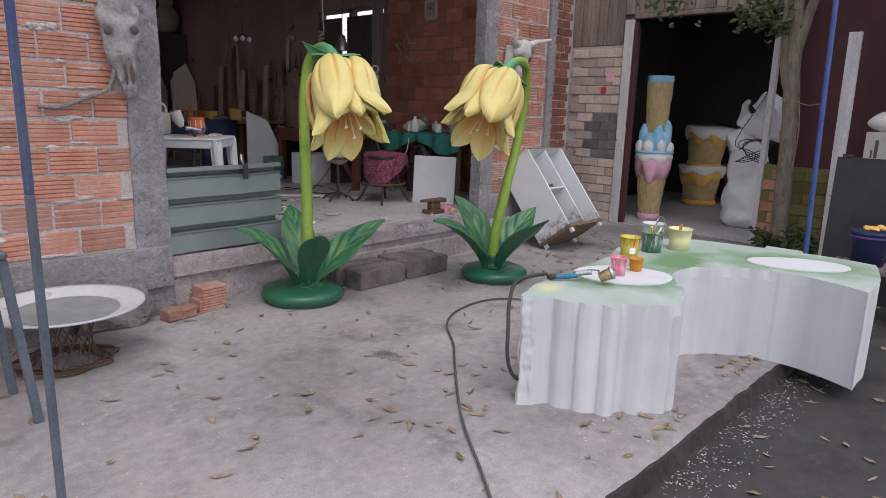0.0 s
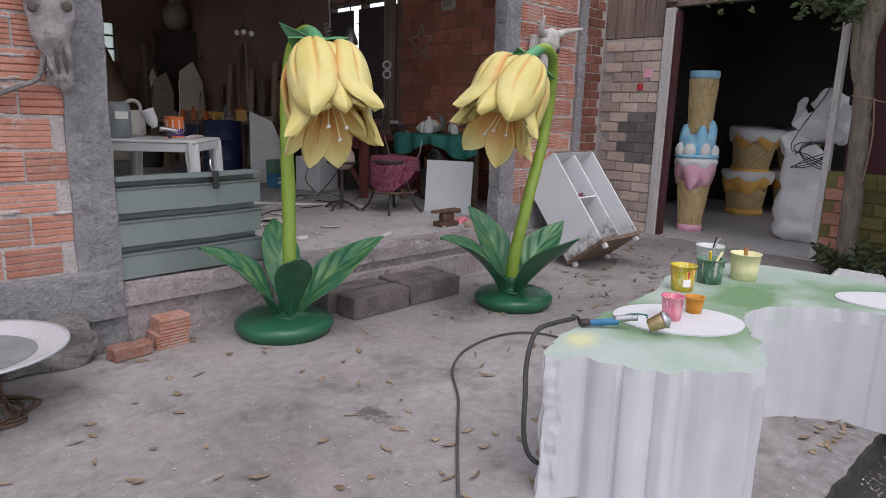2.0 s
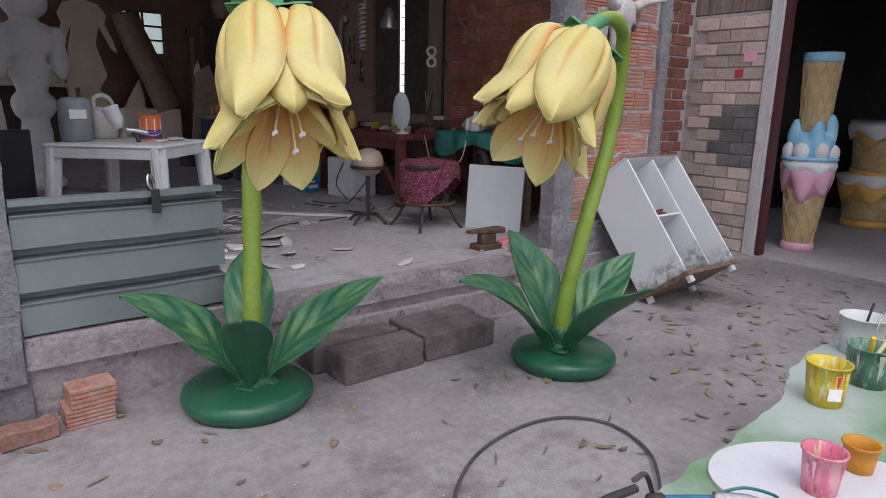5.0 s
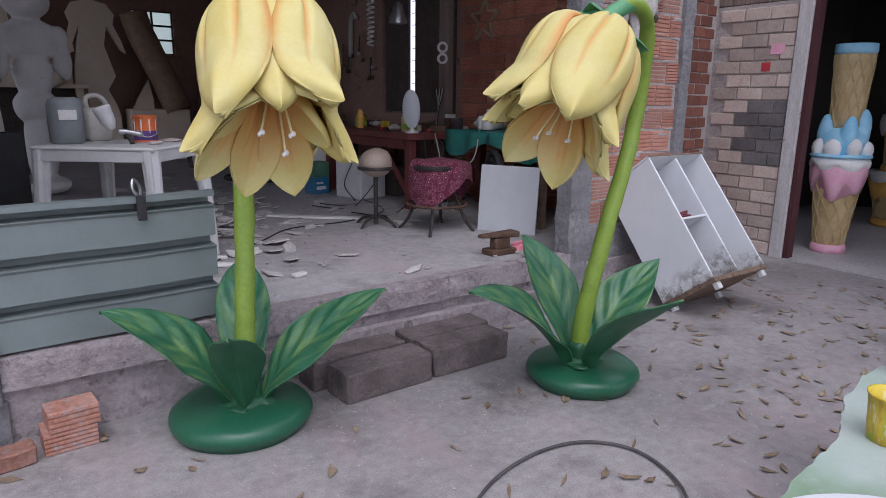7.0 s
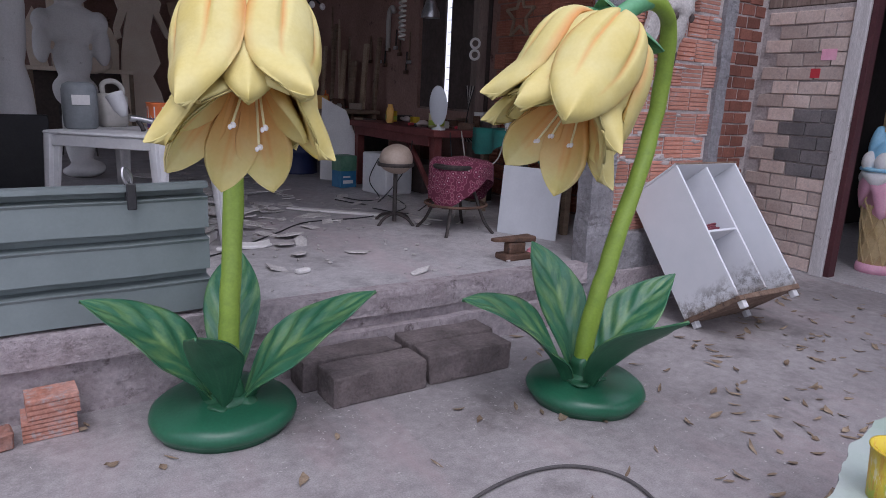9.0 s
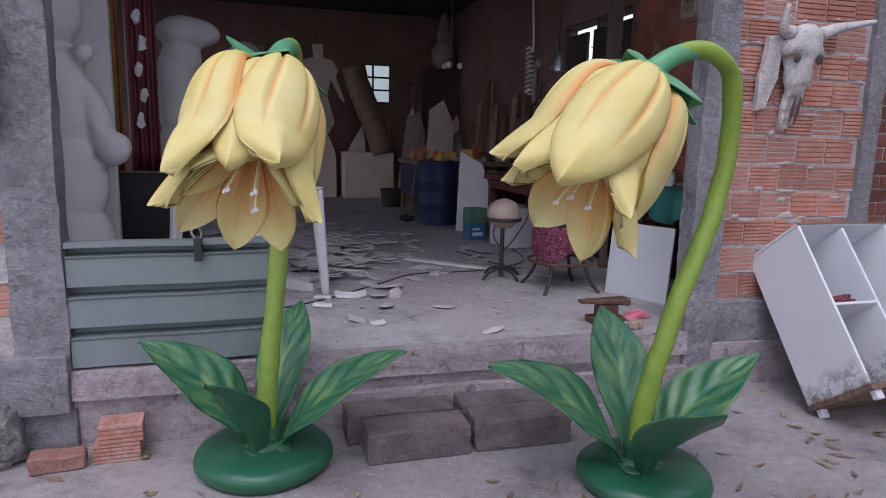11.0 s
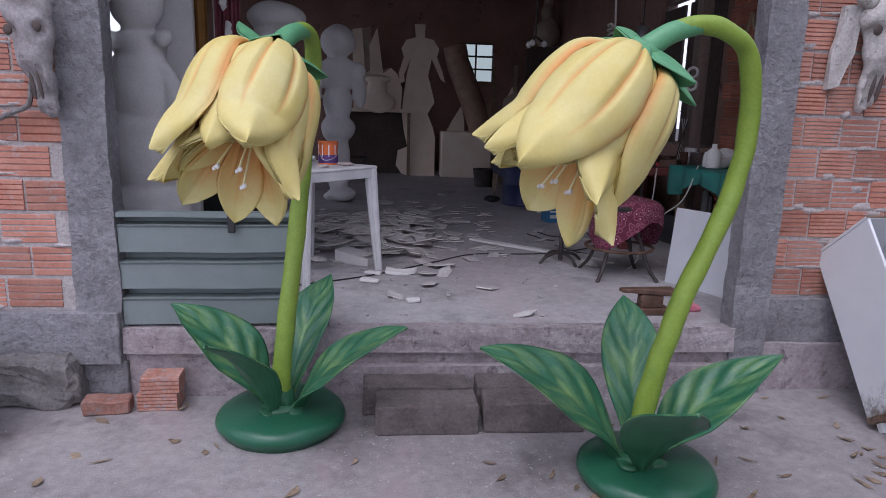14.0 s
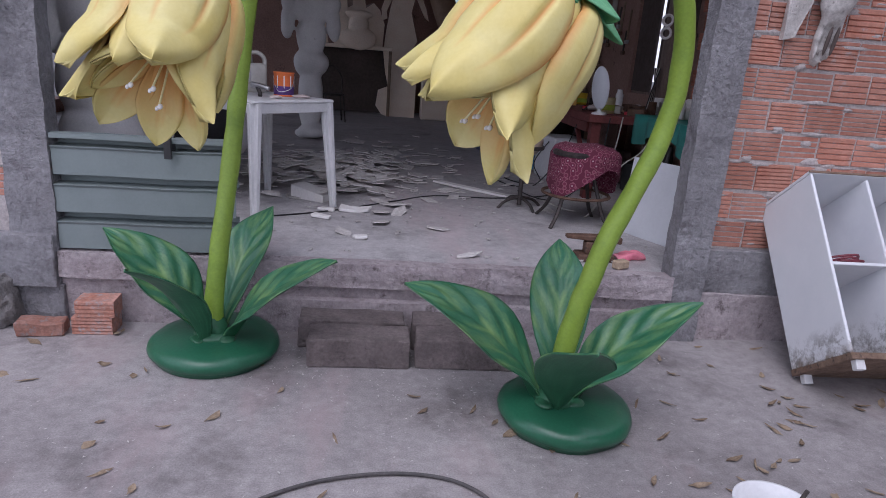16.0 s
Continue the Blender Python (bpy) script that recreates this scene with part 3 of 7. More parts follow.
for nm, x0, x1, z0, z1, s in (("baseboard_left", -4.0, 2.055, 0.22, 0.52, 2.0), ("baseboard_left_foot", 1.86, 2.075, -0.03, 0.225, 4.0), ("baseboard_right", 5.80, 7.06, 0.30, 0.59, 6.0), ("baseboard_right_foot", 5.62, 7.1, -0.03, 0.31, 7.0)):
    y0 = 4.60 if nm == "baseboard_left" else 4.63 if "left" in nm else 4.685 if "foot" in nm else 4.70
    bm = boxes((x0, x1, y0, y0 + 0.10, z0, z1), bevel=0.006)
    rough_up(bm, 0.014, 6.0, 14, s, (0.2, 1, 0.5))
    structure(nm, bm, "cement_plaster" if "right_foot" not in nm else "slab_edge", "smooth grey cement plinth along the brick wall", "plinth")

# workshop shell
win_y0, win_y1, win_z0, win_z1 = 7.85, 9.55, 1.35, 3.12
wall_e = structure("wall_east", boxes((7.0, 7.2, 4.84, win_y0, FLOOR, 4.2), (7.0, 7.2, win_y1, 15.4, FLOOR, 4.2), (7.0, 7.2, win_y0, win_y1, FLOOR, win_z0), (7.0, 7.2, win_y0, win_y1, win_z1, 4.2)), "dark_render", "dark brown rendered workshop side wall")
structure("wall_north", boxes((-1.2, 5.0, 15.4, 15.6, 0.3, 4.2), (5.75, 7.2, 15.4, 15.6, 0.3, 4.2), (5.0, 5.75, 15.4, 15.6, 0.3, 2.35), (5.0, 5.75, 15.4, 15.6, 3.15, 4.2)), "dark_render", "dark brown workshop back wall")
# Unseen west wall, opened up to bring extra sky light to the back figures
structure("wall_west", boxes((-1.2, -1.0, 4.84, 9.0, 0, 4.2), (-1.2, -1.0, 14.8, 15.6, 0, 4.2), (-1.2, -1.0, 9.0, 14.8, 0, 0.6), (-1.2, -1.0, 9.0, 14.8, 3.95, 4.2)), "dark_render", "unseen workshop side wall with an opening added for daylight")
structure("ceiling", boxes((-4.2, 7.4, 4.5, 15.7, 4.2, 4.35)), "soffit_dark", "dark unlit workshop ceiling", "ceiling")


def window_frame(bm, axis, a0, a1, z0, z1, c, w, nx, nz, t=0.04):
    def bar(p0, p1, q0, q1):
        if axis == "y":
            box(bm, c - w, c + w, p0, p1, q0, q1)
        else:
            box(bm, p0, p1, c - w, c + w, q0, q1)
    for k in range(nx + 1):
        a = a0 + (a1 - a0) * k / nx
        bar(a - t / 2, a + t / 2, z0, z1)
    for k in range(nz + 1):
        z = z0 + (z1 - z0) * k / nz
        bar(a0, a1, z - t / 2, z + t / 2)
    return bm


win = structure("window_1", window_frame(bmesh.new(), "y", win_y0, win_y1, win_z0, win_z1, 7.1, 0.05, 2, 1, 0.09), "old_boards", "tall dark timber workshop window beside shutters", "window")
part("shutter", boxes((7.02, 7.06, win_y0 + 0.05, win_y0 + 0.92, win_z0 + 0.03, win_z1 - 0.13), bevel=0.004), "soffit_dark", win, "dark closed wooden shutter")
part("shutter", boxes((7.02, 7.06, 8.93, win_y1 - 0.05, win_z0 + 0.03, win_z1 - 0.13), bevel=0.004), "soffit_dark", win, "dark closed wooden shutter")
bm = bmesh.new()
for k in range(9):
    box(bm, 7.09, 7.11, 8.52, 8.95, 1.6 + k * 0.15, 1.605 + k * 0.15)
box(bm, 7.085, 7.115, 8.72, 8.735, 1.4, 3.0)
part("grille", bm, "dark_iron", win, "thin dark iron window bars")
win2 = structure("window_2", window_frame(bmesh.new(), "x", 5.0, 5.75, 2.35, 3.15, 15.5, 0.03, 2, 3, 0.035), "dark_iron", "small dark metal back window with bright panes", "window")

# the store building across the corner, at right angles to the workshop
SX = 8.65
wall_g = structure("wall_recess", boxes((7.06, 8.7, 5.5, 5.7, 0, 3.9)), "mortar", "dark brick wall in the recess, shade put into its colour")
wall_s = structure("wall_store", boxes((SX + 0.02, SX + 0.2, 4.62, 5.5, 0, 2.52)), "mortar", "tan brick wall beside the store doorway")
wall_m = structure("wall_store_low", boxes((SX + 0.02, SX + 0.2, 1.2, 2.62, -0.1, 1.0)), "mossy_brick", "low mossy green brick wall beside the tree")
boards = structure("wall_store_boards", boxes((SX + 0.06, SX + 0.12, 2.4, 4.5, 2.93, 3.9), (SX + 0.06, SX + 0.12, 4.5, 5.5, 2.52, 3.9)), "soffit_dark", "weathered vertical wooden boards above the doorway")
structure("wall_store_maroon", boxes((SX + 0.05, SX + 0.15, 0.2, 2.45, 1.0, 3.9)), "maroon_paint", "dark maroon painted board wall", "wall")
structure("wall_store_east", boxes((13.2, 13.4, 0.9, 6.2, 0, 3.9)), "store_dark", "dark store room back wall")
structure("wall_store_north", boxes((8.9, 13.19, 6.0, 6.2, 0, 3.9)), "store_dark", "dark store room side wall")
# Out-of-view wall; its opening is added to throw daylight on sack and pots
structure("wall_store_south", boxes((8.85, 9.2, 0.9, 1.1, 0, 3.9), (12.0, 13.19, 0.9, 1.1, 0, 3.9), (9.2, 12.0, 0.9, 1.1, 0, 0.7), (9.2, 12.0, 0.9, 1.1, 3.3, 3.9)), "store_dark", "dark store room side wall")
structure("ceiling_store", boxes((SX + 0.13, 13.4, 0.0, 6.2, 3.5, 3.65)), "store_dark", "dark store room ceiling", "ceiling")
structure("floor_store", boxes((SX - 0.02, 13.3, 1.0, 6.1, -0.1, 0.012)), "tile_floor", "worn grey tiled store room floor", "floor")
door = structure("door_1", boxes((SX - 0.03, SX + 0.16, 4.5, 4.63, 0, 2.85), bevel=0.008), "weathered_white_wood", "weathered white wooden doorway frame of the store", "door frame")
part("lintel", boxes((SX - 0.01, SX + 0.1, 2.5, 4.5, 2.86, 2.92), bevel=0.006), "old_boards", door, "grey weathered timber lintel")
part("jamb", boxes((SX + 0.0, SX + 0.1, 2.585, 2.65, 0, 2.83), bevel=0.006), "weathered_white_wood", door)
part("inner_edge", boxes((SX + 0.0, SX + 0.12, 4.45, 4.5, 0.0, 2.8), bevel=0.004), "maroon_paint", door, "dark maroon inner door edge")
for k in range(22):
    y0 = 2.45 + k * 0.1385
    lo = 2.93 if y0 < 4.55 else 2.53
    part("board", boxes((SX + 0.025 + 0.008 * (k % 3), SX + 0.06, y0, y0 + 0.13, lo, 3.9), bevel=0.003), "old_boards", boards)

# ---- the two flower sculptures ----


BELL = [(0.035, 0.012), (0.105, -0.012), (0.170, -0.065), (0.210, -0.145), (0.229, -0.235), (0.236, -0.32), (0.244, -0.40), (0.256, -0.47), (0.274, -0.53)]
TRUMPET = [(0.03, -0.06), (0.045, -0.18), (0.07, -0.30), (0.115, -0.41), (0.18, -0.51)]


def along(path, u):
    """The point at a share u of a path's length."""
    lens = [(b - a).length for a, b in zip(path, path[1:])]
    want = u * sum(lens)
    for a, b, d in zip(path, path[1:], lens):
        if want <= d or b is path[-1]:
            return a.lerp(b, min(1.0, want / max(d, 1e-9)))
        want -= d


def petal(tip, body, half, layer, seed):
    """One petal of the hanging bell, from the crown at the origin to its flared tip.
    Layer 0 lies outermost, layer 2 lines the throat; body turns its broad part from the tip's angle, half is its half width there."""
    ang_t, r_t, z_t = math.degrees(math.atan2(tip.y, tip.x)), math.hypot(tip.x, tip.y), tip.z
    body = ang_t + body
    lift = (0.0, -0.040, 0.0)[layer]
    dome = [(max(0.02, r + lift * min(1, i / 2)), z) for i, (r, z) in enumerate(TRUMPET if layer == 2 else BELL)]
    reach = 0.13 if layer < 2 else 0.15
    path = smooth_path([(r, z, 0) for r, z in dome if z > z_t + reach] + [(r_t, z_t, 0)], 10)
    turn = (ang_t - body + 180) % 360 - 180
    shape = [(0.0, 0.42), (0.12, 0.62), (0.3, 0.9), (0.46, 1.0), (0.58, 0.97), (0.68, 0.93), (0.78, 0.80), (0.87, 0.55), (0.94, 0.28), (1.0, 0.0)]
    if layer == 0:
        shape = [(0.0, 0.42), (0.12, 0.62), (0.3, 0.9), (0.46, 1.0), (0.58, 0.97), (0.68, 0.86), (0.78, 0.68), (0.87, 0.46), (0.94, 0.24), (1.0, 0.0)]
    if layer == 2:
        shape = [(0.0, 0.8), (0.5, 1.0), (0.68, 1.0), (0.78, 0.86), (0.88, 0.54), (0.95, 0.26), (1.0, 0.0)]

    def width(u):
        for (u0, w0), (u1, w1) in zip(shape, shape[1:]):
            if u <= u1:
                return w0 + (w1 - w0) * (u - u0) / (u1 - u0)
        return 0.0

    def at(u, v, inner):
        s = 2 * v - 1
        c = along(path, u)
        flare = max(0.0, (u - 0.6) / 0.4)
        r, z = c.x, c.y
        dome_r = 0.240 + lift
        if u > 0.5 and layer < 2:
            r -= max(0.0, r - dome_r + 0.02) * abs(s) ** 1.7 * 0.45 * min(1, (u - 0.5) / 0.3)
        ang = radians(body + turn * min(1, max(0, u - 0.25) / 0.6) + half * width(u) * s)
        d = (along(path, min(1, u + 0.02)) - along(path, max(0, u - 0.02))).normalized()
        nr, nz = -d.y, d.x
        rim = math.sqrt(max(0.0, 1 - abs(s) ** 6)) * min(1.0, (1.015 - u) / 0.12) ** 0.6
        grow = min(1, 0.3 + u * 2.5)
        if inner:
            fat = (0.016 + 0.034 * min(1, flare * 2) * (1 - abs(s)) ** 0.8) * rim if layer < 2 else 0.012 * rim
            push = 0.001 - fat * grow
            if layer == 2:
                push += 0.016 * math.exp(-(s / 0.16) ** 2) * max(0, 1 - u) - 0.02 * s * s * min(1, u * 2)
        else:
            push = (0.014 if layer == 0 else 0.002) * grow * min(1.0, (1.02 - u) / 0.25) + 0.018 * rim * grow - 0.012 + 0.030 * (1 - s * s) * math.sin(math.pi * min(1, u * 1.1) ** 0.8)
            if layer < 2:
                groove = math.exp(-((s + 0.36) / 0.06) ** 2) + math.exp(-((s - 0.36) / 0.06) ** 2)
                push -= 0.020 * groove * min(1, u * 6) * max(0.0, min(1, (0.66 - u) / 0.2))
                push += 0.010 * math.exp(-(s / 0.25) ** 2) * flare * (1 - flare) * 4
        r, z = r + nr * push, z + nz * push
        p = Vector((r * math.cos(ang), r * math.sin(ang), z))
        return p + noise.noise_vector(p * 5 + Vector((seed, 0, 0))) * 0.007

    return sheet(lambda u, v: at(u, v, False), lambda u, v: at(u, v, True), 40, 36)


def leaf(tip, width, arch, seed, start=0.055, twist=0.0):
    """A thick pointed leaf, keeled like a boat, that rises from the stem's foot and arches out to its tip."""
    tip = Vector(tip)
    flat = Vector((tip.x, tip.y, 0))
    out = flat.normalized()
    a, c = out * start + Vector((0, 0, 0.10)), tip
    b = out * (flat.length * 0.28) + Vector((0, 0, 0.10 + (tip.z - 0.10) * (0.50 + arch)))
    b2 = flat * 0.68 + Vector((0, 0, 0.10 + (tip.z - 0.10) * (0.80 + arch)))

    def mid(u):
        w = 1 - u
        return a * w ** 3 + b * (3 * u * w * w) + b2 * (3 * u * u * w) + c * u ** 3

    def at(u, v, under):
        s = 2 * v - 1
        p, d = mid(u), (mid(min(1, u + 0.02)) - mid(max(0, u - 0.02))).normalized()
        side = Vector((0, 0, 1)).cross(d).normalized()
        n = d.cross(side).normalized()
        turn = radians(twist) * min(1, u * 2.5)
        side, n = side * math.cos(turn) + n * math.sin(turn), n * math.cos(turn) - side * math.sin(turn)
        w = width * max(0.0, math.sin(math.pi * (0.03 + 0.97 * u) ** 1.0)) ** 1.1 + 0.003
        wave = 0.10 * math.sin(7.5 * u + 1.7 * (1 if s > 0 else -1) + seed) * abs(s) ** 2
        fold = 0.22 * (1 - 0.3 * u)
        p = p + side * (s * w * (1 - 0.22 * abs(s) * fold)) + n * (w * (fold * abs(s) ** 1.35 + wave))
        if under:
            p = p - n * (0.007 + 0.034 * (1 - abs(s)) ** 0.8 * (1 - 0.75 * u))
        else:
            rib = math.cos(34 * (u - 0.30 * abs(s))) * abs(s) * (1 - abs(s)) * 4
            p = p + n * (0.05 * w * rib - 0.05 * w * math.exp(-(s / 0.09) ** 2))
        return p + noise.noise_vector(p * 6 + Vector((seed, 1, 0))) * 0.006

    return sheet(lambda u, v: at(u, v, False), lambda u, v: at(u, v, True), 40, 22, 0.30)


def sepal(tip, wide):
    """A pointed green sepal from the crown out to its tip, creased along the middle."""
    a, ln, rise = math.atan2(tip.y, tip.x), math.hypot(tip.x, tip.y), tip.z

    def at(u, v, inner):
        s = 2 * v - 1
        w = wide * (0.6 + 0.8 * min(1, u * 2.2)) * max(0.0, 1 - u ** 1.6) ** 0.85 + 0.0015
        r = 0.015 + (ln - 0.015) * u
        z = 0.06 + (rise - 0.06) * u ** 1.2 + 0.012 * math.sin(math.pi * u) - 0.75 * w * abs(s) ** 1.1
        z -= (0.006 + 0.020 * (1 - u) * (1 - abs(s))) if inner else 0.0
        return Vector((r * math.cos(a) - s * w * math.sin(a), r * math.sin(a) + s * w * math.cos(a), z))

    return sheet(lambda u, v: at(u, v, False), lambda u, v: at(u, v, True), 14, 12)


def flower(x, y, base_r, stem, stem_r, crown, mouth, petals, backs, sepals, stamens, leaves, label, seed):
    f = thing("flower_sculpture", pose(x, y, 0), label, "flower sculpture", "giant yellow bell flowers")
    o = Vector((x, y, 0))
    prof = [(base_r * 0.90, 0.0), (base_r * 0.93, 0.022), (base_r * 0.945, 0.027), (base_r * 0.985, 0.042), (base_r, 0.062), (base_r * 0.975, 0.086), (base_r * 0.90, 0.106), (base_r * 0.7, 0.121), (base_r * 0.35, 0.130), (0.05, 0.138)]
    link("base", lathe(prof, 72, 0.008, seed), "base_green", f, "glossy dark green rounded disc", smooth=True)
    link("stem", tube([Vector(p) - o for p in stem], stem_r, 20, 12, 0.006), ["stem_green"], f, "light green painted curved stalk", smooth=True)
    foot = Vector(stem[0]) - o
    bm = blob([(foot.x, foot.y, 0.13, 0.105, 0.105, 0.035), (foot.x, foot.y, 0.17, 0.068, 0.068, 0.10), (foot.x + 0.07, foot.y - 0.05, 0.128, 0.05, 0.05, 0.022), (foot.x - 0.06, foot.y - 0.06, 0.128, 0.05, 0.06, 0.02)], 3, 0.016, 16)
    part("collar", bm, "leaf_under", f, "lumpy dark green putty round the stalk's foot", smooth=True)
    head = basis(Vector(crown) - o, Vector(crown) - Vector(mouth))
    inv = head.inverted()
    petals = [(inv @ (Vector(tip) - o), body, half, layer) for tip, body, half, layer in petals]
    petals += [(Vector((math.cos(radians(a)) * 0.27, math.sin(radians(a)) * 0.27, -0.50)), 0, 46, 0) for a in backs]
    petals += [(Vector((tip.x * 0.70, tip.y * 0.70, tip.z * 0.90)), 0, 46, 2) for tip, body, half, layer in petals if layer < 2]
    for i, (tip, body, half, layer) in enumerate(petals):
        link("petal", petal(tip, body, half, layer, seed + i * 2.1), ["petal_inner" if layer == 2 else "petal_outer", "petal_inner"], f, m=head, smooth=True)
    for i, (tip, wide) in enumerate(sepals):
        link("sepal", sepal(inv @ (Vector(tip) - o), wide), ["sepal_green", "sepal_green"], f, "blue-green painted pointed sepal" if i == 0 else "", m=head, smooth=True)
    link("stalk_sleeve", tube([Vector(p) - o for p in stem[-3:]], (stem_r[1] + 0.001, stem_r[1] + 0.014), 18, 8, 0.004), "sepal_green", f, "blue-green sleeve where stalk meets flower", smooth=True)
    part("calyx", blob([(0, 0, 0.02, 0.085, 0.085, 0.045)], 3, 0.008, 9), "sepal_green", f, m=head, smooth=True)
    for p in stamens:
        e = inv @ (Vector(p) - o)
        st = link("stamen", tube([(0, 0, -0.12), (e.x * 0.45 + 0.01, e.y * 0.45, e.z * 0.66), (e.x, e.y, e.z)], 0.0045, 8, 6), "paint_cream", f, m=head, smooth=True)
        part("anther", blob([(e.x + 0.004, e.y, e.z, 0.010, 0.007, 0.012), (e.x - 0.006, e.y + 0.003, e.z - 0.009, 0.007, 0.007, 0.010)], 2), "ice_white", st, smooth=True)
    for i, (tip, width, arch, twist) in enumerate(leaves):
        rel = Vector(tip) - o - Vector((foot.x, foot.y, 0))
        link("leaf", leaf(rel, width, arch, seed + i * 3.3, twist=twist), ["leaf_top", "leaf_under"], f, "dark green leaf with painted pale green streaks" if i == 0 else "", m=pose(foot.x, foot.y, 0), smooth=True)
    return f


flower(2.98, 4.30, 0.335,
       [(2.985, 4.25, 0.10), (2.995, 4.25, 0.35), (3.024, 4.285, 0.65), (3.062, 4.35, 1.0), (3.092, 4.405, 1.32), (3.12, 4.445, 1.62), (3.15, 4.44, 1.83), (3.155, 4.37, 1.95), (3.14, 4.25, 1.995), (3.10, 4.09, 1.965), (3.045, 3.94, 1.885)], (0.050, 0.034),
       (3.03, 3.905, 1.855), (2.92, 3.61, 1.34),
       [((2.67, 3.471, 1.491), -3, 41, 0), ((3.053, 3.326, 1.536), 10, 43, 0),
        ((2.88, 3.43, 1.515), 0, 38, 1), ((3.204, 3.506, 1.313), 8, 44, 1), ((2.605, 3.634, 1.366), 0, 44, 1),
        ((2.682, 3.771, 1.254), 0, 36, 2), ((2.887, 3.836, 1.169), 0, 37, 2), ((3.077, 3.791, 1.163), 0, 37, 2)],
       (28, 108),
       [((2.826, 3.933, 1.911), 0.08), ((2.871, 4.10, 2.01), 0.085), ((3.105, 3.728, 1.923), 0.088), ((3.265, 3.98, 1.783), 0.08), ((3.12, 4.07, 1.90), 0.06)],
       [(2.875, 3.602, 1.419), (2.969, 3.625, 1.344), (2.969, 3.561, 1.413)],
       [((2.428, 4.35, 0.65), 0.165, 0.05, -24), ((3.62, 4.015, 0.64), 0.155, -0.02, 24), ((3.20, 4.80, 0.70), 0.135, 0.08, 0), ((2.76, 3.74, 0.65), 0.12, 0.03, 0)],
       "giant yellow bell flower sculpture on dark green disc", 1.0)
flower(4.72, 3.69, 0.315,
       [(4.665, 3.675, 0.10), (4.675, 3.67, 0.35), (4.712, 3.65, 0.60), (4.785, 3.635, 0.90), (4.873, 3.645, 1.12), (4.948, 3.655, 1.32), (4.985, 3.65, 1.52), (4.970, 3.62, 1.72), (4.915, 3.575, 1.89), (4.80, 3.52, 1.965), (4.68, 3.495, 1.985), (4.55, 3.48, 1.945), (4.45, 3.475, 1.88)], (0.050, 0.032),
       (4.43, 3.475, 1.86), (4.08, 3.44, 1.35),
       [((3.951, 3.175, 1.483), 10, 46, 0), ((3.845, 3.59, 1.569), -4, 40, 0),
        ((3.863, 3.388, 1.53), 0, 34, 1), ((4.226, 3.145, 1.358), 0, 34, 1), ((4.341, 3.274, 1.193), -7, 36, 1), ((3.946, 3.713, 1.454), 0, 36, 1),
        ((4.121, 3.739, 1.258), 0, 38, 2), ((4.25, 3.532, 1.133), 0, 40, 2)],
       (-28, 62),
       [((4.598, 3.322, 1.768), 0.085), ((4.662, 3.439, 1.694), 0.072), ((4.343, 3.459, 1.964), 0.072), ((4.313, 3.649, 1.938), 0.075), ((4.40, 3.30, 1.84), 0.08)],
       [(4.119, 3.53, 1.377), (4.196, 3.41, 1.369), (4.16, 3.49, 1.40)],
       [((3.942, 3.76, 0.635), 0.175, 0.08, -22), ((5.26, 3.62, 0.64), 0.155, 0.0, 22), ((4.765, 4.26, 0.73), 0.15, 0.08, 0), ((4.585, 3.02, 0.67), 0.16, -0.07, 0)],
       "giant yellow bell flower sculpture with arching green stalk", 7.0)

# ---- stone steps, loose bricks, rubble ----
step_tags = ("rough dark sandstone block laid as a doorstep", "stone block", "stone steps at the workshop opening")
for x0, x1, y0, y1, s in ((3.47, 4.005, 4.155, 4.365, 1), (4.045, 4.58, 4.165, 4.37, 2), (3.40, 3.985, 4.392, 4.585, 3), (4.03, 4.62, 4.395, 4.585, 4)):
    bm = bmesh.new()
    box(bm, x0 - (x0 + x1) / 2, x1 - (x0 + x1) / 2, y0 - (y0 + y1) / 2, y1 - (y0 + y1) / 2, 0, 0.165, 0.012, segs=2)
    bmesh.ops.subdivide_edges(bm, edges=bm.edges[:], cuts=5, use_grid_fill=True)
    rough_up(bm, 0.010, 5.0, 0, s * 3.7, (1, 0.8, 0.7))
    rough_up(bm, 0.005, 26.0, 0, s * 1.7)
    for v in bm.verts:
        v.co.z = max(v.co.z, 0.0)
    tagged(part("stone_block", bm, "stone_block", m=pose((x0 + x1) / 2, (y0 + y1) / 2, 0.0, 0, 0, (1, -1.5, 0.5, -0.5)[s - 1])), *step_tags)


def hollow_brick(w, h, d, ridges=5):
    """A fluted clay block: front face at y=0 with raised ribs, body behind it."""
    vs, fs = [], []
    prof = []
    for k in range(ridges):
        z0, z1 = h * k / ridges, h * (k + 1) / ridges
        e = 0.18 * h / ridges
        prof += [(0.009, z0 + 0.0005), (0.0, z0 + e), (0.0, z1 - e), (0.009, z1 - 0.0005)]
    prof = [(d, 0.0)] + prof + [(d, h)]
    n = len(prof)
    for x in (-w / 2, w / 2):
        vs += [(x, y, z) for y, z in prof]
    for i in range(n):
        j = (i + 1) % n
        fs.append((i, j, n + j, n + i))
    fs += [tuple(range(n - 1, -1, -1)), tuple(range(n, 2 * n))]
    return pydata(vs, fs)


loose = link("brick", hollow_brick(0.2, 0.095, 0.14, 4), "old_brick", m=pose(2.30, 4.47, 0.10, 0, 0, 4))
tagged(loose, "broken red hollow clay brick on another", "brick", "loose bricks by the wall")
tagged(link("brick", hollow_brick(0.21, 0.10, 0.15, 5), "old_brick", m=pose(2.28, 4.47, 0.0, 0, 0, 2)), "red fluted hollow clay brick on the ground", "brick", "loose bricks by the wall")
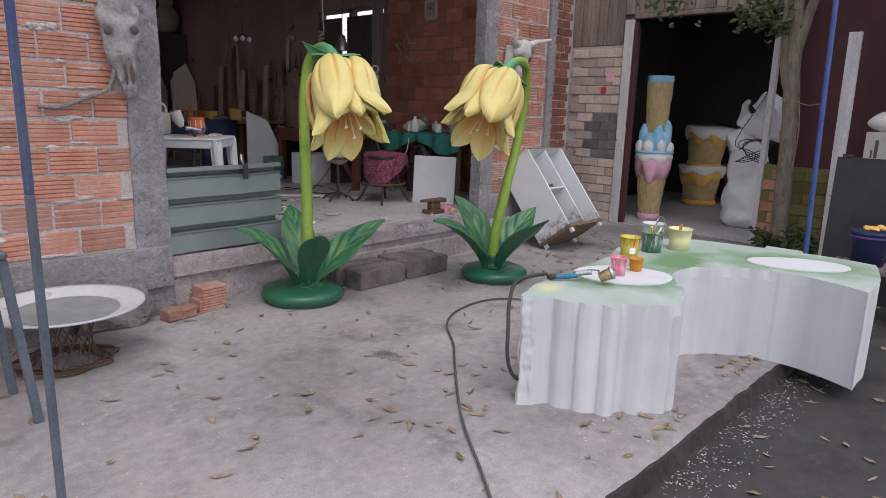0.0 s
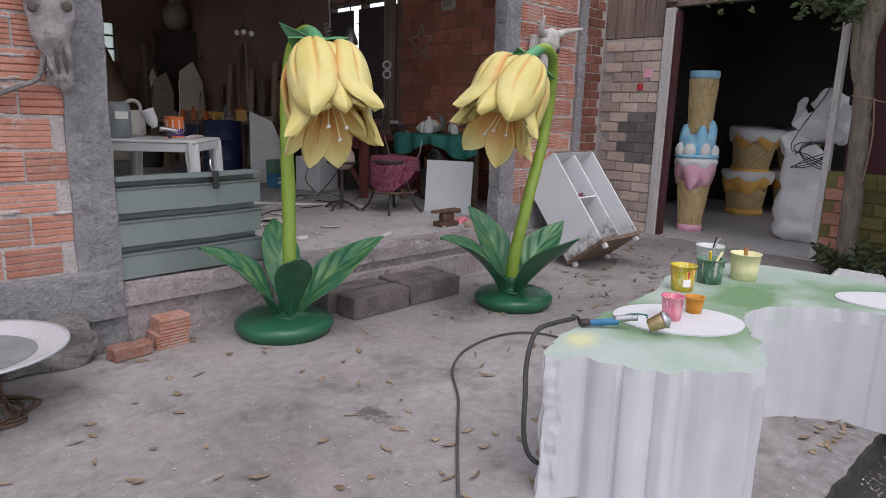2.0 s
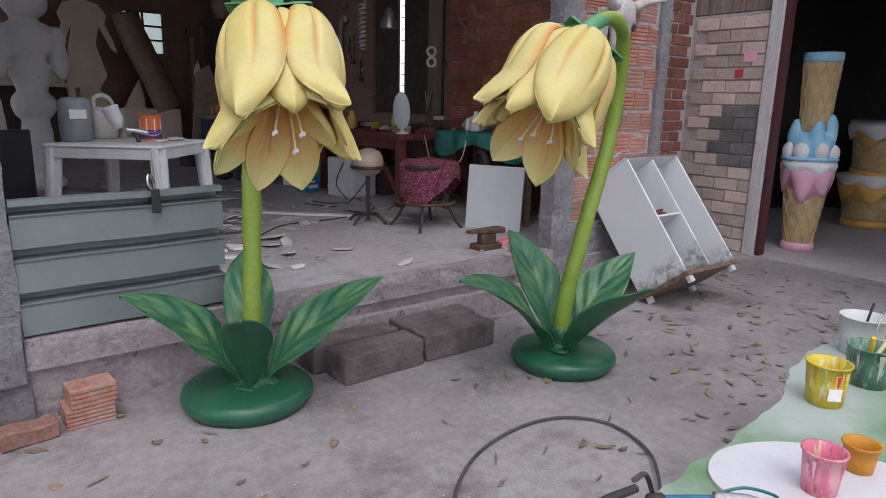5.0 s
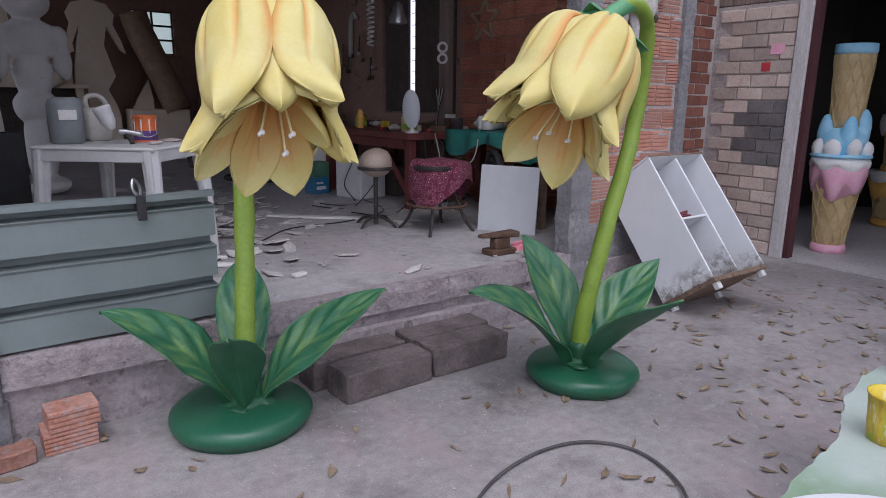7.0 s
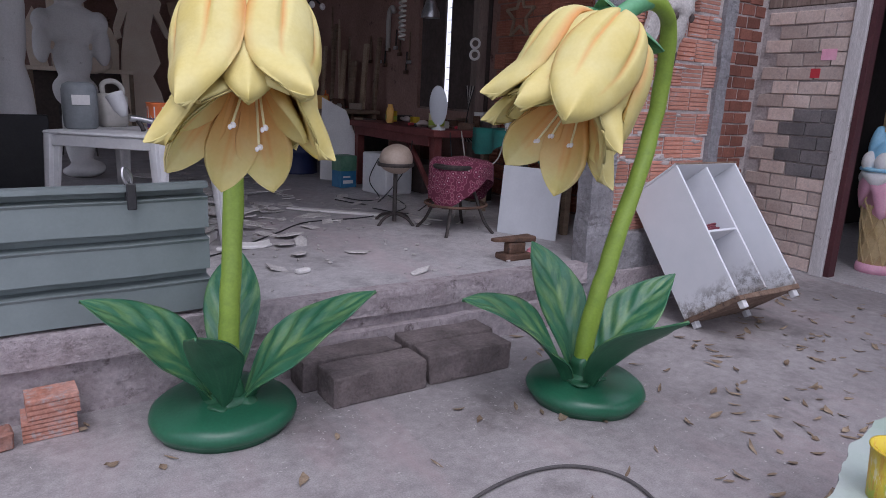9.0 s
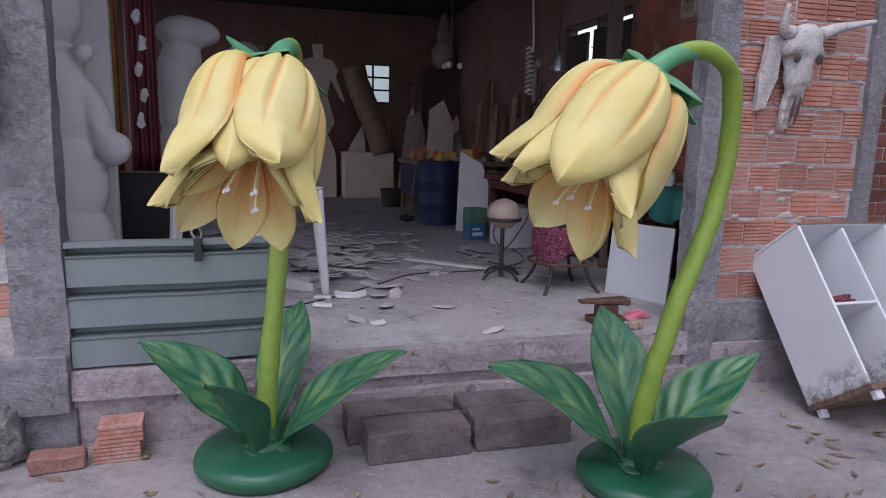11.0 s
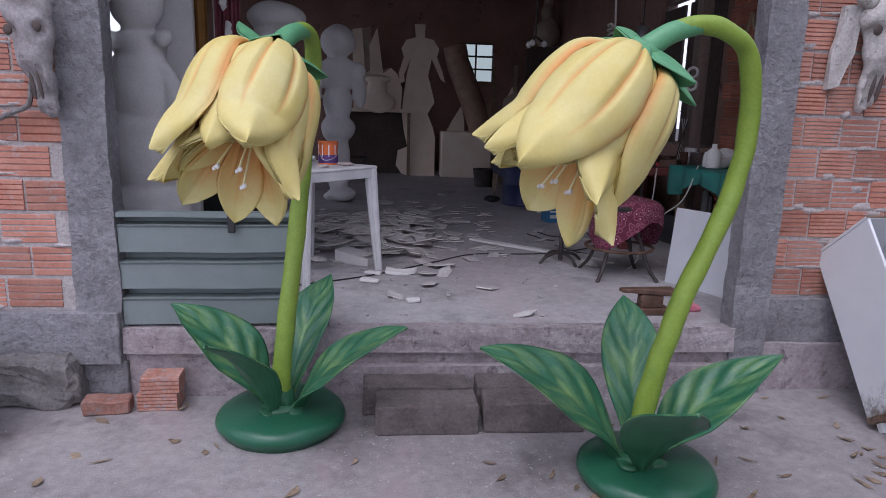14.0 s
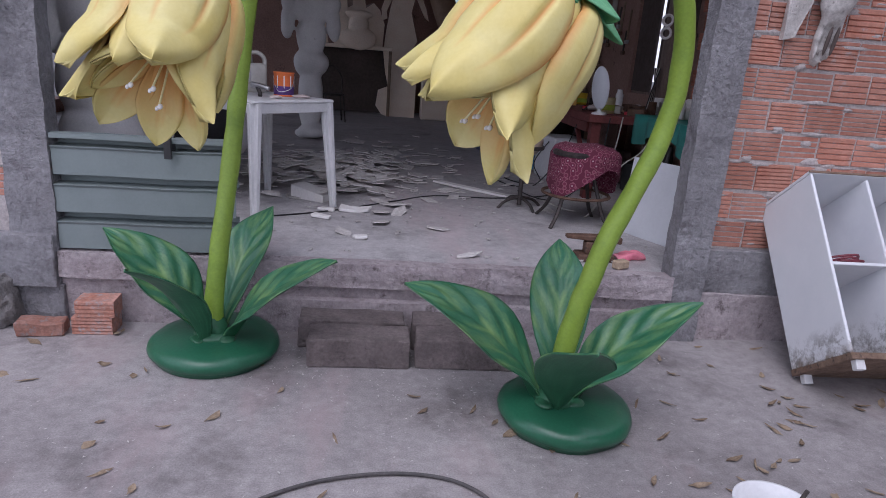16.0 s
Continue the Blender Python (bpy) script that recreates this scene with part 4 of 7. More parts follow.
bm = boxes((-0.12, 0.12, -0.05, 0.05, 0, 0.085), bevel=0.008)
rough_up(bm, 0.012, 12, 3, 2.0)
tagged(part("brick", bm, "old_brick", m=pose(2.02, 4.47, 0.0, 0, 0, 8)), "worn solid red brick lying on the ground", "brick", "loose bricks by the wall")
bm = boxes((-0.32, 0.16, -0.09, 0.09, 0, 0.30), bevel=0.03)
rough_up(bm, 0.05, 6, 6, 5.0)
rough_up(bm, 0.02, 18, 0, 9.0)
tagged(part("concrete_lump", bm, "rubble", m=pose(1.67, 4.59, -0.02)), "broken grey concrete lump at the wall foot", "rubble")
bm = boxes((-1.3, 0.0, -0.09, 0.09, 0, 0.22), bevel=0.03)
rough_up(bm, 0.05, 6, 9, 7.0)
tagged(part("concrete_footing", bm, "rubble", m=pose(1.33, 4.60, -0.03)), "broken mossy concrete footing along the wall", "rubble")

# ---- carved foam block used as a work bench ----
FT = 0.60


def foam_outline():
    """Plan of the block, clockwise from the near corner: wavy cut near end, broad body, hollow inner side."""
    near = [(2.68, 1.89), (2.78, 1.79), (2.83, 1.66), (2.87, 1.54), (2.96, 1.46), (3.06, 1.37), (3.18, 1.27), (3.30, 1.295)]
    hollow = [(3.43, 1.36), (3.56, 1.42), (3.67, 1.50), (3.79, 1.575), (3.96, 1.60), (4.1, 1.57), (4.24, 1.46), (4.37, 1.29), (4.42, 1.05), (4.37, 0.82), (4.30, 0.66), (4.283, 0.632)]
    right = [(4.31, 0.628), (4.7, 0.64), (5.14, 0.735), (5.17, 0.75), (5.175, 0.78), (5.22, 1.0), (5.2, 1.3)]
    far = [(5.15, 1.6), (5.08, 1.95), (4.9, 2.15), (4.6, 2.24), (4.25, 2.19), (3.95, 2.1), (3.5, 2.06), (3.2, 2.04), (3.02, 2.02), (2.82, 1.98)]
    return near + hollow + right + far


outline = smooth_path([(x, y, 0) for x, y in foam_outline()] + [(2.68, 1.89, 0)], 14)[:-1]
NZ = 64
vs, fs = [], []
n = len(outline)
cx, cy = 4.0, 1.7
for k in range(NZ + 1):
    z = FT * k / NZ
    for i, p in enumerate(outline):
        q = Vector((p.x, p.y, 0))
        d = (Vector((3.3, 1.8, 0)) - q).normalized() if q.x < 3.6 else Vector((0.5, 0.8, 0))
        flute = noise.noise(Vector((i * 0.11, 0, 4))) * 0.034 + 0.024 * max(0.0, 0.5 - abs(noise.noise(Vector((i * 0.07, 7, 2)))) * 4) + noise.noise(Vector((i * 0.33, 0, 9))) * 0.016 * max(0, noise.noise(Vector((i * 0.05, 3, 9))) + 0.2)
        if q.x > 3.62:
            flute *= 0.25
        jag = noise.noise(Vector((p.x * 14, p.y * 14, z * 6))) * 0.006
        if q.x < 2.74 or 3.34 < q.x < 3.52 and q.y < 1.4:
            jag += noise.noise(Vector((p.x * 7, p.y * 7, z * 7))) * 0.016 + noise.noise(Vector((p.x * 24, p.y * 24, z * 24))) * 0.008
        chip = 0.035 * max(0, noise.noise(Vector((p.x * 13, p.y * 13, 2)))) * max(0, (k - NZ + 7) / 7)
        q += d * (flute + jag + chip)
        vs.append((q.x, q.y, z))
for k in range(NZ):
    for i in range(n):
        j = (i + 1) % n
        fs.append((k * n + i, k * n + j, (k + 1) * n + j, (k + 1) * n + i))
fs.append(tuple(NZ * n + i for i in range(n)))
fs.append(tuple(i for i in reversed(range(n))))
me = pydata(vs, fs)
m, t, p = nodes_of("foam_bench_paint")
geo = t.nodes.new("ShaderNodeNewGeometry")
sep = t.nodes.new("ShaderNodeSeparateXYZ")
t.links.new(geo.outputs["Normal"], sep.inputs[0])
top = ramp(t, sep.outputs["Z"], [(0.45, g(0)), (0.8, g(1))])


def halo(cx, cy, rx, ry, rot):
    """Sprayed paint fading out around a masked oval: 1 at its rim."""
    mp = t.nodes.new("ShaderNodeMapping")
    mp.vector_type = "TEXTURE"
    mp.inputs["Location"].default_value = (cx, cy, 0)
    mp.inputs["Rotation"].default_value = (0, 0, radians(rot))
    mp.inputs["Scale"].default_value = (rx, ry, 100)
    t.links.new(geo.outputs["Position"], mp.inputs["Vector"])
    ln = t.nodes.new("ShaderNodeVectorMath")
    ln.operation = "LENGTH"
    t.links.new(mp.outputs[0], ln.inputs[0])
    ad = add(t, "ShaderNodeMath")
    ad.operation = "MULTIPLY_ADD"
    t.links.new(noise_tex(t, 4.0, 3, 0.5), ad.inputs[0])
    ad.inputs[1].default_value = 0.7
    t.links.new(ln.outputs["Value"], ad.inputs[2])
    return ramp(t, ad.outputs[0], [(0.0, g(0.95)), (0.60, g(0.95)), (0.82, g(0.45)), (1.0, g(0.0))])


spray = mix(t, ramp(t, noise_tex(t, 2.1, 4, 0.5), [(0.38, g(0)), (0.62, g(1))]), (0.43, 0.48, 0.455), (0.34, 0.43, 0.36))
for hx, hy, ra, rb, ro in ((3.55, 1.78, 0.9, 0.62, -50), (4.76, 1.14, 1.0, 0.62, -58), (4.2, 1.72, 0.7, 0.4, 10)):
    spray = mix(t, halo(hx, hy, ra, rb, ro), spray, (0.13, 0.25, 0.11))
spray = mix(t, halo(2.96, 1.92, 0.22, 0.14, 10), spray, (0.60, 0.60, 0.33))
spray = mix(t, ramp(t, noise_tex(t, 30, 4, 0.6), [(0.55, g(0)), (0.8, g(0.2))]), spray, (0.62, 0.66, 0.62))
white = mix(t, ramp(t, noise_tex(t, 1.6, 4, 0.55, (3, 3, 0.12)), [(0.32, g(0)), (0.7, g(1))]), (0.50, 0.505, 0.53), (0.61, 0.615, 0.645))
white = mix(t, ramp(t, noise_tex(t, 3.4, 2, 0.5, (3, 3, 0.02)), [(0.64, g(0)), (0.70, g(0.35))]), white, (0.34, 0.345, 0.36))
over = ramp(t, noise_tex(t, 1.6, 4, 0.5), [(0.58, g(0)), (0.72, g(0.5))])
seph = t.nodes.new("ShaderNodeSeparateXYZ")
t.links.new(geo.outputs["Position"], seph.inputs[0])
band = ramp(t, seph.outputs["Z"], [(0.44, g(0)), (0.60, g(1))])
white = mix(t, mix(t, 1.0, over, band, "MULTIPLY"), white, (0.25, 0.36, 0.2))
t.links.new(mix(t, top, white, spray), p.inputs["Base Color"])
p.inputs["Roughness"].default_value = 0.8
bump(t, p, noise_tex(t, 160, 3, 0.6), 0.35, 0.004)
MATS["foam_bench_paint"] = m
tagged(link("foam_block", me, "foam_bench_paint"), "large white carved foam block with green overspray on top", "foam block")


def disc_board(name, cx, cy, rx, ry, rot, label):
    vs, fs, n = [], [], 44
    for z in (0, 0.008):
        for k in range(n):
            a = 2 * math.pi * k / n
            s = 1 + 0.04 * noise.noise(Vector((math.cos(a) * 1.5, math.sin(a) * 1.5, rx * 9)))
            vs.append((rx * s * math.cos(a), ry * s * math.sin(a), z))
    fs = [(k, (k + 1) % n, n + (k + 1) % n, n + k) for k in range(n)] + [tuple(range(n, 2 * n)), tuple(range(n - 1, -1, -1))]
    return tagged(link(name, pydata(vs, fs), "white_foam", m=pose(cx, cy, FT + 0.001, 0, 0, rot)), label, "foam sheet", "white ovals on the foam block")


disc_board("foam_oval", 3.54, 1.775, 0.29, 0.225, -50, "unpainted white oval on green foam top")
disc_board("foam_oval", 4.74, 1.12, 0.32, 0.19, -58, "unpainted white oval on green foam top")

# ---- things in the yard ----

# corrugated metal sheet standing in the opening
prof = []
for k in range(3):
    z0 = 0.62 * k / 3
    prof += [(0.0, z0 + 0.012), (0.0, z0 + 0.15), (-0.010, z0 + 0.163), (-0.010, z0 + 0.166), (0.09, z0 + 0.17), (0.09, z0 + 0.202)]
prof += [(-0.012, 0.622), (-0.012, 0.648), (0.035, 0.652)]
n = len(prof)
vs, fs = [], []
for x, dz in ((-0.48, 0.0), (-0.2, 0.004), (0.1, 0.003), (0.475, 0.012)):
    vs += [(x, y, z + dz) for y, z in prof]
for i in range(3):
    fs += [(i * n + k, i * n + k + 1, (i + 1) * n + k + 1, (i + 1) * n + k) for k in range(n - 1)]
me = pydata(vs, fs)
panel = link("metal_sheet", me, "panel_green_grey", m=pose(2.545, 4.655, FLOOR + 0.014))
mod = panel.modifiers.new("thick", "SOLIDIFY")
mod.thickness, mod.offset = 0.004, 1
tagged(panel, "grey-green ribbed metal sheet standing in workshop opening", "metal sheet")
clamp = thing("clamp", pose(2.68, 4.64, 1.022), "black steel spring clamp gripping the metal sheet edge", "clamp")
part("jaw", boxes((-0.02, 0.02, -0.035, -0.015, -0.05, 0.07), (-0.02, 0.02, 0.03, 0.05, -0.05, 0.07), bevel=0.004), "black_plastic", clamp)
link("handle", tube([(-0.005, -0.02, 0.05), (-0.03, -0.02, 0.10), (-0.02, 0.0, 0.14), (0.01, 0.03, 0.10), (0.01, 0.035, 0.05)], 0.007, 6, 5), "steel", clamp, "bare steel clamp handle")

# leaning cabinet without doors
cab = thing("cabinet", pose(6.18, 3.80, 0.345, -38, 0, 0), "white laminate open cabinet leaning against brick wall, stained bottom", "cabinet")
CW, CH, CD, T = 0.70, 1.0, 0.48, 0.018
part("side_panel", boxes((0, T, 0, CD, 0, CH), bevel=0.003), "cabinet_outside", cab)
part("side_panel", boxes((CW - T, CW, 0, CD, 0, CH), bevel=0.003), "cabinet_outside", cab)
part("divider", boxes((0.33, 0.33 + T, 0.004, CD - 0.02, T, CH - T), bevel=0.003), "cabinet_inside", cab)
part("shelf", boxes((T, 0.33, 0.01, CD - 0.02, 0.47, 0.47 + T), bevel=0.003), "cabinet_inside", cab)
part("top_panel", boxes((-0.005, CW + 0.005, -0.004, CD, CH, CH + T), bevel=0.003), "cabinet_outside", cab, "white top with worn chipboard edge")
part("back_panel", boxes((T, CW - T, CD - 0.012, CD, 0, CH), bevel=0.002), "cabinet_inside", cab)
bm = boxes((-0.004, CW + 0.004, -0.006, CD, -0.035, 0.0), bevel=0.003)
rough_up(bm, 0.006, 14, 4, 3.0)
part("bottom_panel", bm, "chipboard", cab, "swollen rotten chipboard bottom")
for k, (x, y) in enumerate(((0.05, 0.03), (0.65, 0.03), (0.05, CD - 0.04), (0.65, CD - 0.04))):
    part("foot", boxes((x - 0.025, x + 0.025, y - 0.02, y + 0.02, -0.085, -0.03), bevel=0.004), "white_plastic", cab, "short white block foot" if k == 0 else "")
# thin torn edging along the top's front lip
bm = boxes((-0.008, CW + 0.008, -0.010, -0.0045, CH + 0.004, CH + T - 0.002))
part("edging", bm, "chipboard", cab, "brown chipboard edge of the top")
coil = [(0.19 + 0.085 * math.cos(k * 1.7) * (1 + 0.2 * math.sin(k)), 0.12 + 0.055 * math.sin(k * 1.7), 0.497 + 0.004 * k) for k in range(16)]
wire = link("cable_coil", tube(coil, 0.0075, 6, 5), "maroon_cloth", m=cab.matrix_basis)
tagged(wire, "coil of dark red cable on the cabinet shelf", "cable")

# leaf litter, one heap of nobody-could-count scraps
rnd = random.Random(4)


def litter(name, count, area, size, material, label, z=0.004, clumps=()):
    vs, fs = [], []
    for _ in range(count):
        if clumps and rnd.random() < 0.55:
            cx, cy, sp = rnd.choice(clumps)
            x, y = rnd.gauss(cx, sp), rnd.gauss(cy, sp)
        else:
            x, y = rnd.uniform(area[0], area[1]), rnd.uniform(area[2], area[3])
        x, y = min(max(x, area[0]), area[1]), min(max(y, area[2]), area[3])
        ln, w = size * rnd.uniform(0.5, 1.35), size * rnd.uniform(0.10, 0.27)
        mm = pose(x, y, z, rnd.uniform(-14, 14), rnd.uniform(-14, 14), rnd.uniform(0, 360))
        curl, b = rnd.uniform(0.0, 0.22) * ln, len(vs)
        for u in (-1, -0.45, 0.2, 0.7, 1):
            ww = w * max(0.06, 1 - abs(u) ** 1.6) * rnd.uniform(0.6, 1.25)
            zz = curl * u * u * 0.5
            for s in (-1, 0, 1):
                vs.append(mm @ Vector(((u + rnd.uniform(-0.12, 0.12)) * ln / 2, s * ww * rnd.uniform(0.7, 1.3) + 0.25 * w * u * u, zz + abs(s) * curl * 0.25 + 0.002)))
        for i in range(4):
            for j in range(2):
                a = b + i * 3 + j
                fs.append((a, a + 3, a + 4, a + 1))
    ob = link(name, pydata(vs, fs), material)
    return tagged(ob, label, "litter", kind="stuff")


litter("dry_leaves", 540, (0.0, 8.4, 1.2, 4.55), 0.08, "dry_leaf", "scattered dry curled brown leaves on concrete", clumps=((3.1, 1.5, 0.25), (5.6, 3.2, 0.7), (6.6, 2.9, 0.6), (5.4, 2.7, 0.5), (2.6, 2.2, 0.4), (7.2, 3.6, 0.5), (4.4, 1.25, 0.2)))
litter("foam_crumbs", 1500, (0.4, 6.4, 1.2, 4.6), 0.016, "debris_white", "small white foam crumbs scattered on concrete", clumps=((3.3, 4.3, 0.3), (3.9, 4.1, 0.25), (4.6, 4.3, 0.4), (2.5, 3.0, 0.5), (3.1, 1.4, 0.3), (4.8, 3.4, 0.5)))
litter("curb_rubbish", 900, (1.2, 6.5, 0.80, 1.05), 0.015, "debris_white", "pale rubbish and foam crumbs along slab edge", LOW + 0.004, tuple((1.5 + 0.32 * k, 0.98, 0.07) for k in range(11)))
litter("ground_leaves", 80, (1.5, 7.0, -0.3, 1.0), 0.08, "dry_leaf", "dry leaves on the dark damp ground", LOW + 0.004)


# hoses and the spray gun on the foam block
tagged(link("air_hose", tube([(1.0, 0.3, LOW + 0.02), (1.55, 1.02, -0.06), (1.75, 1.28, 0.014), (1.98, 1.55, 0.012), (2.3, 1.95, 0.012), (2.62, 2.28, 0.012), (2.88, 2.53, 0.012), (3.1, 2.74, 0.012), (3.34, 3.02, 0.012), (3.61, 3.19, 0.012), (3.93, 3.25, 0.012), (4.18, 3.19, 0.012), (4.31, 3.0, 0.012), (4.22, 2.72, 0.02), (3.88, 2.44, 0.08), (3.52, 2.24, 0.30), (3.27, 2.13, 0.56), (3.12, 2.07, 0.635)], 0.0075, 8, 10), "grey_rubber_hose"), "thin grey air hose curling over the concrete yard", "hose")
tagged(link("air_hose", tube([(3.10, 2.05, 0.63), (2.97, 2.06, 0.635), (2.84, 2.06, 0.625), (2.72, 2.01, 0.54), (2.655, 1.96, 0.42), (2.63, 1.94, 0.31), (2.64, 1.93, 0.22), (2.70, 1.93, 0.14), (2.80, 1.93, 0.08)], 0.0105, 10, 8), "rubber"), "thick black rubber hose hanging over the foam block", "hose")
gun = thing("spray_gun", pose(3.20, 1.905, FT + 0.002, 0, 0, 20) @ Matrix.Scale(0.78, 4), "blue-handled metal paint spray gun lying on foam", "spray gun")
link("grip", tube([(-0.06, 0.14, 0.025), (-0.02, 0.06, 0.03), (0.0, -0.02, 0.045)], (0.017, 0.022), 10, 6), "paint_blue", gun, "blue gun grip", smooth=True)
link("body", tube([(0.0, 0.0, 0.05), (0.01, -0.08, 0.07), (0.01, -0.12, 0.075)], (0.022, 0.016), 10, 6), "steel", gun, "worn metal gun body", smooth=True)
link("cup", lathe([(0.03, 0.0), (0.036, 0.008), (0.043, 0.075), (0.045, 0.09)], 24), "brass", gun, "brass paint cup", pose(-0.02, -0.185, 0.05, 62, 0, 10), smooth=True)
link("lid", lathe([(0.048, 0.085), (0.05, 0.1), (0.03, 0.115), (0.012, 0.125)], 24), "steel", gun, "metal cup lid", pose(-0.02, -0.185, 0.05, 62, 0, 10), smooth=True)
link("trigger_guard", tube([(0.04, -0.02, 0.06), (0.075, -0.08, 0.075), (0.06, -0.16, 0.085), (0.01, -0.17, 0.085)], 0.005, 6, 6), "teal_cloth", gun, "thin teal hose loop")
link("coupling", lathe([(0.014, 0), (0.022, 0.01), (0.022, 0.05), (0.013, 0.06)], 12), "dark_iron", gun, "", pose(-0.08, 0.18, 0.02, 78, 0, 20), smooth=True)


def pot(name, x, y, r0, r1, h, material, inside, label, level=0.6, rim=0.004, group="paint pots on the foam block"):
    """An open paint pot: a thin-walled tapered body, a rolled rim and paint inside."""
    ob = thing(name, pose(x, y, FT + 0.002), label, "paint pot", group)
    t = 0.0025
    body = link("body", lathe([(r0, 0), (r0 + (r1 - r0) * 0.5, h * 0.5), (r1, h), (r1 + rim, h), (r1 + rim, h + 0.005), (r1 - t, h + 0.004), (r0 - t + (r1 - r0) * 0.5, h * 0.5), (r0 - t, 0.004)], 32), [material], ob, smooth=False)
    body.data.shade_smooth()
    lv = h * level
    rr = r0 + (r1 - r0) * level - t - 0.001
    link("paint", lathe([(0.001, lv), (rr, lv), (rr, lv - 0.004)], 32, closed=False), inside, ob, "", smooth=True)
    return ob


def stick(parent, pts, r, material, label):
    return link("stirrer", tube(pts, r, 6, 4), material, parent, label)


def drips(parent, r, h, material, seed, count=7):
    """Paint runs down the outside of a pot."""
    q = random.Random(seed)
    for k in range(count):
        a, w, top, ln = q.uniform(0, 6.28), q.uniform(0.04, 0.16), h * q.uniform(0.7, 1.0), h * q.uniform(0.15, 0.55)
        ring = [(a - w, top), (a, top + 0.001), (a + w, top), (a + w * 0.7, top - ln * 0.6), (a + w * 0.2, top - ln), (a - w * 0.5, top - ln * 0.7)]
        bm = bmesh.new()
        bm.faces.new([bm.verts.new(((r(z) + 0.0012) * math.cos(b), (r(z) + 0.0012) * math.sin(b), z)) for b, z in ring])
        part("paint_run", bm, material, parent, "dried paint run" if k == 0 else "")


p1 = pot("paint_pot", 3.50, 1.79, 0.040, 0.050, 0.115, "messy_pink", "paint_pink", "pink plastic paint pot streaked with dried paint")
drips(p1, lambda z: 0.040 + 0.010 * z / 0.115, 0.115, "ice_pink", 1, 9)
p2 = pot("paint_pot", 3.69, 1.77, 0.034, 0.044, 0.08, "amber_plastic", "chipboard", "small amber plastic cup of dark paint")
p3 = pot("paint_pot", 4.07, 2.01, 0.056, 0.066, 0.135, "messy_yellow", "lime_green", "yellow paint tub with lime green paint inside")
drips(p3, lambda z: 0.056 + 0.010 * z / 0.135, 0.135, "caramel", 3, 8)
drips(p3, lambda z: 0.0563 + 0.010 * z / 0.135, 0.135, "paint_red", 8, 3)
part("label", boxes((-0.02, 0.02, -0.066, -0.0615, 0.03, 0.07)), "ice_white", p3, "small white printed label", m=pose(0, 0, 0, 0, 0, -45))
p4 = pot("paint_pot", 4.36, 1.985, 0.066, 0.076, 0.135, "messy_green", "paint_green", "green-smeared paint tub with wooden stirrers")
drips(p4, lambda z: 0.066 + 0.010 * z / 0.135, 0.135, "milky_plastic", 5, 10)
stick(p4, [(-0.02, 0.0, 0.07), (-0.07, -0.02, 0.19)], 0.008, "paint_yellow", "yellow stirring stick")
stick(p4, [(0.02, 0.0, 0.07), (0.07, -0.03, 0.17)], 0.008, "paint_cream", "cream stirring stick")
p5 = pot("paint_pot", 4.60, 1.885, 0.070, 0.083, 0.15, "paint_cream", "paint_cream", "cream plastic bucket with a stirring stick")
stick(p5, [(0.0, 0.0, 0.07), (0.02, 0.01, 0.185)], 0.011, "ochre_cloth", "yellow-brown stirring stick")
p6 = pot("paint_pot", 4.66, 2.12, 0.068, 0.083, 0.15, "white_plastic", "statue_white", "white plastic bucket with a thin wire handle")
link("handle", tube([(-0.083, 0, 0.145), (-0.06, 0.0, 0.21), (0, 0, 0.235), (0.06, 0, 0.21), (0.083, 0, 0.145)], 0.003, 6, 6), "steel", p6, "wire handle", pose(-0.16, -0.12, 0))
stick(p6, [(0.0, 0.0, 0.06), (0.05, -0.01, 0.20)], 0.005, "dark_iron", "dark stirring rod")

# round dish table on a wire base, stool and post by the left wall
dish = thing("side_table", pose(1.17, 4.08, 0.0), "white round dish top on a crossed wire base", "side table")
link("top", lathe([(0.02, 0.335), (0.29, 0.335), (0.33, 0.35), (0.40, 0.372), (0.425, 0.378), (0.425, 0.366), (0.33, 0.335), (0.28, 0.32), (0.02, 0.32)], 48), "grimy_laminate", dish, "white rimmed dish with grey centre", smooth=True)
link("inlay", lathe([(0.005, 0.339), (0.285, 0.339), (0.285, 0.336)], 48, closed=False), "clear_grey_plastic", dish, "greyish stained centre")
for k in range(14):
    a0 = 2 * math.pi * k / 14
    for d in (1, -1):
        pts = []
        for s in range(5):
            u = s / 4
            a, r = a0 + d * 1.1 * u, 0.17 - 0.05 * math.sin(math.pi * u)
            pts.append((r * math.cos(a), r * math.sin(a), 0.004 + 0.318 * u))
        link("wire", tube(pts, 0.0035, 5, 3), "rusty_iron", dish)
coilp = [(0.33 * math.cos(k * 0.9) * (0.7 + 0.25 * math.sin(k * 2.3)), 0.26 * math.sin(k * 0.9) * (0.8 + 0.2 * math.cos(k * 1.9)), 0.010 + 0.007 * (k % 4)) for k in range(44)]
tagged(link("wire_tangle", tube(coilp, 0.006, 5, 4), "rusty_iron", m=pose(1.15, 4.12, 0.0)), "tangle of rusty wire on the ground", "wire")
stool = thing("plastic_stool", pose(0.54, 3.62, 0), "grey plastic stool with a paint-stained top", "stool")
part("seat", boxes((-0.30, 0.22, -0.22, 0.22, 0.82, 0.86), bevel=0.012), "grey_blue_paint", stool)
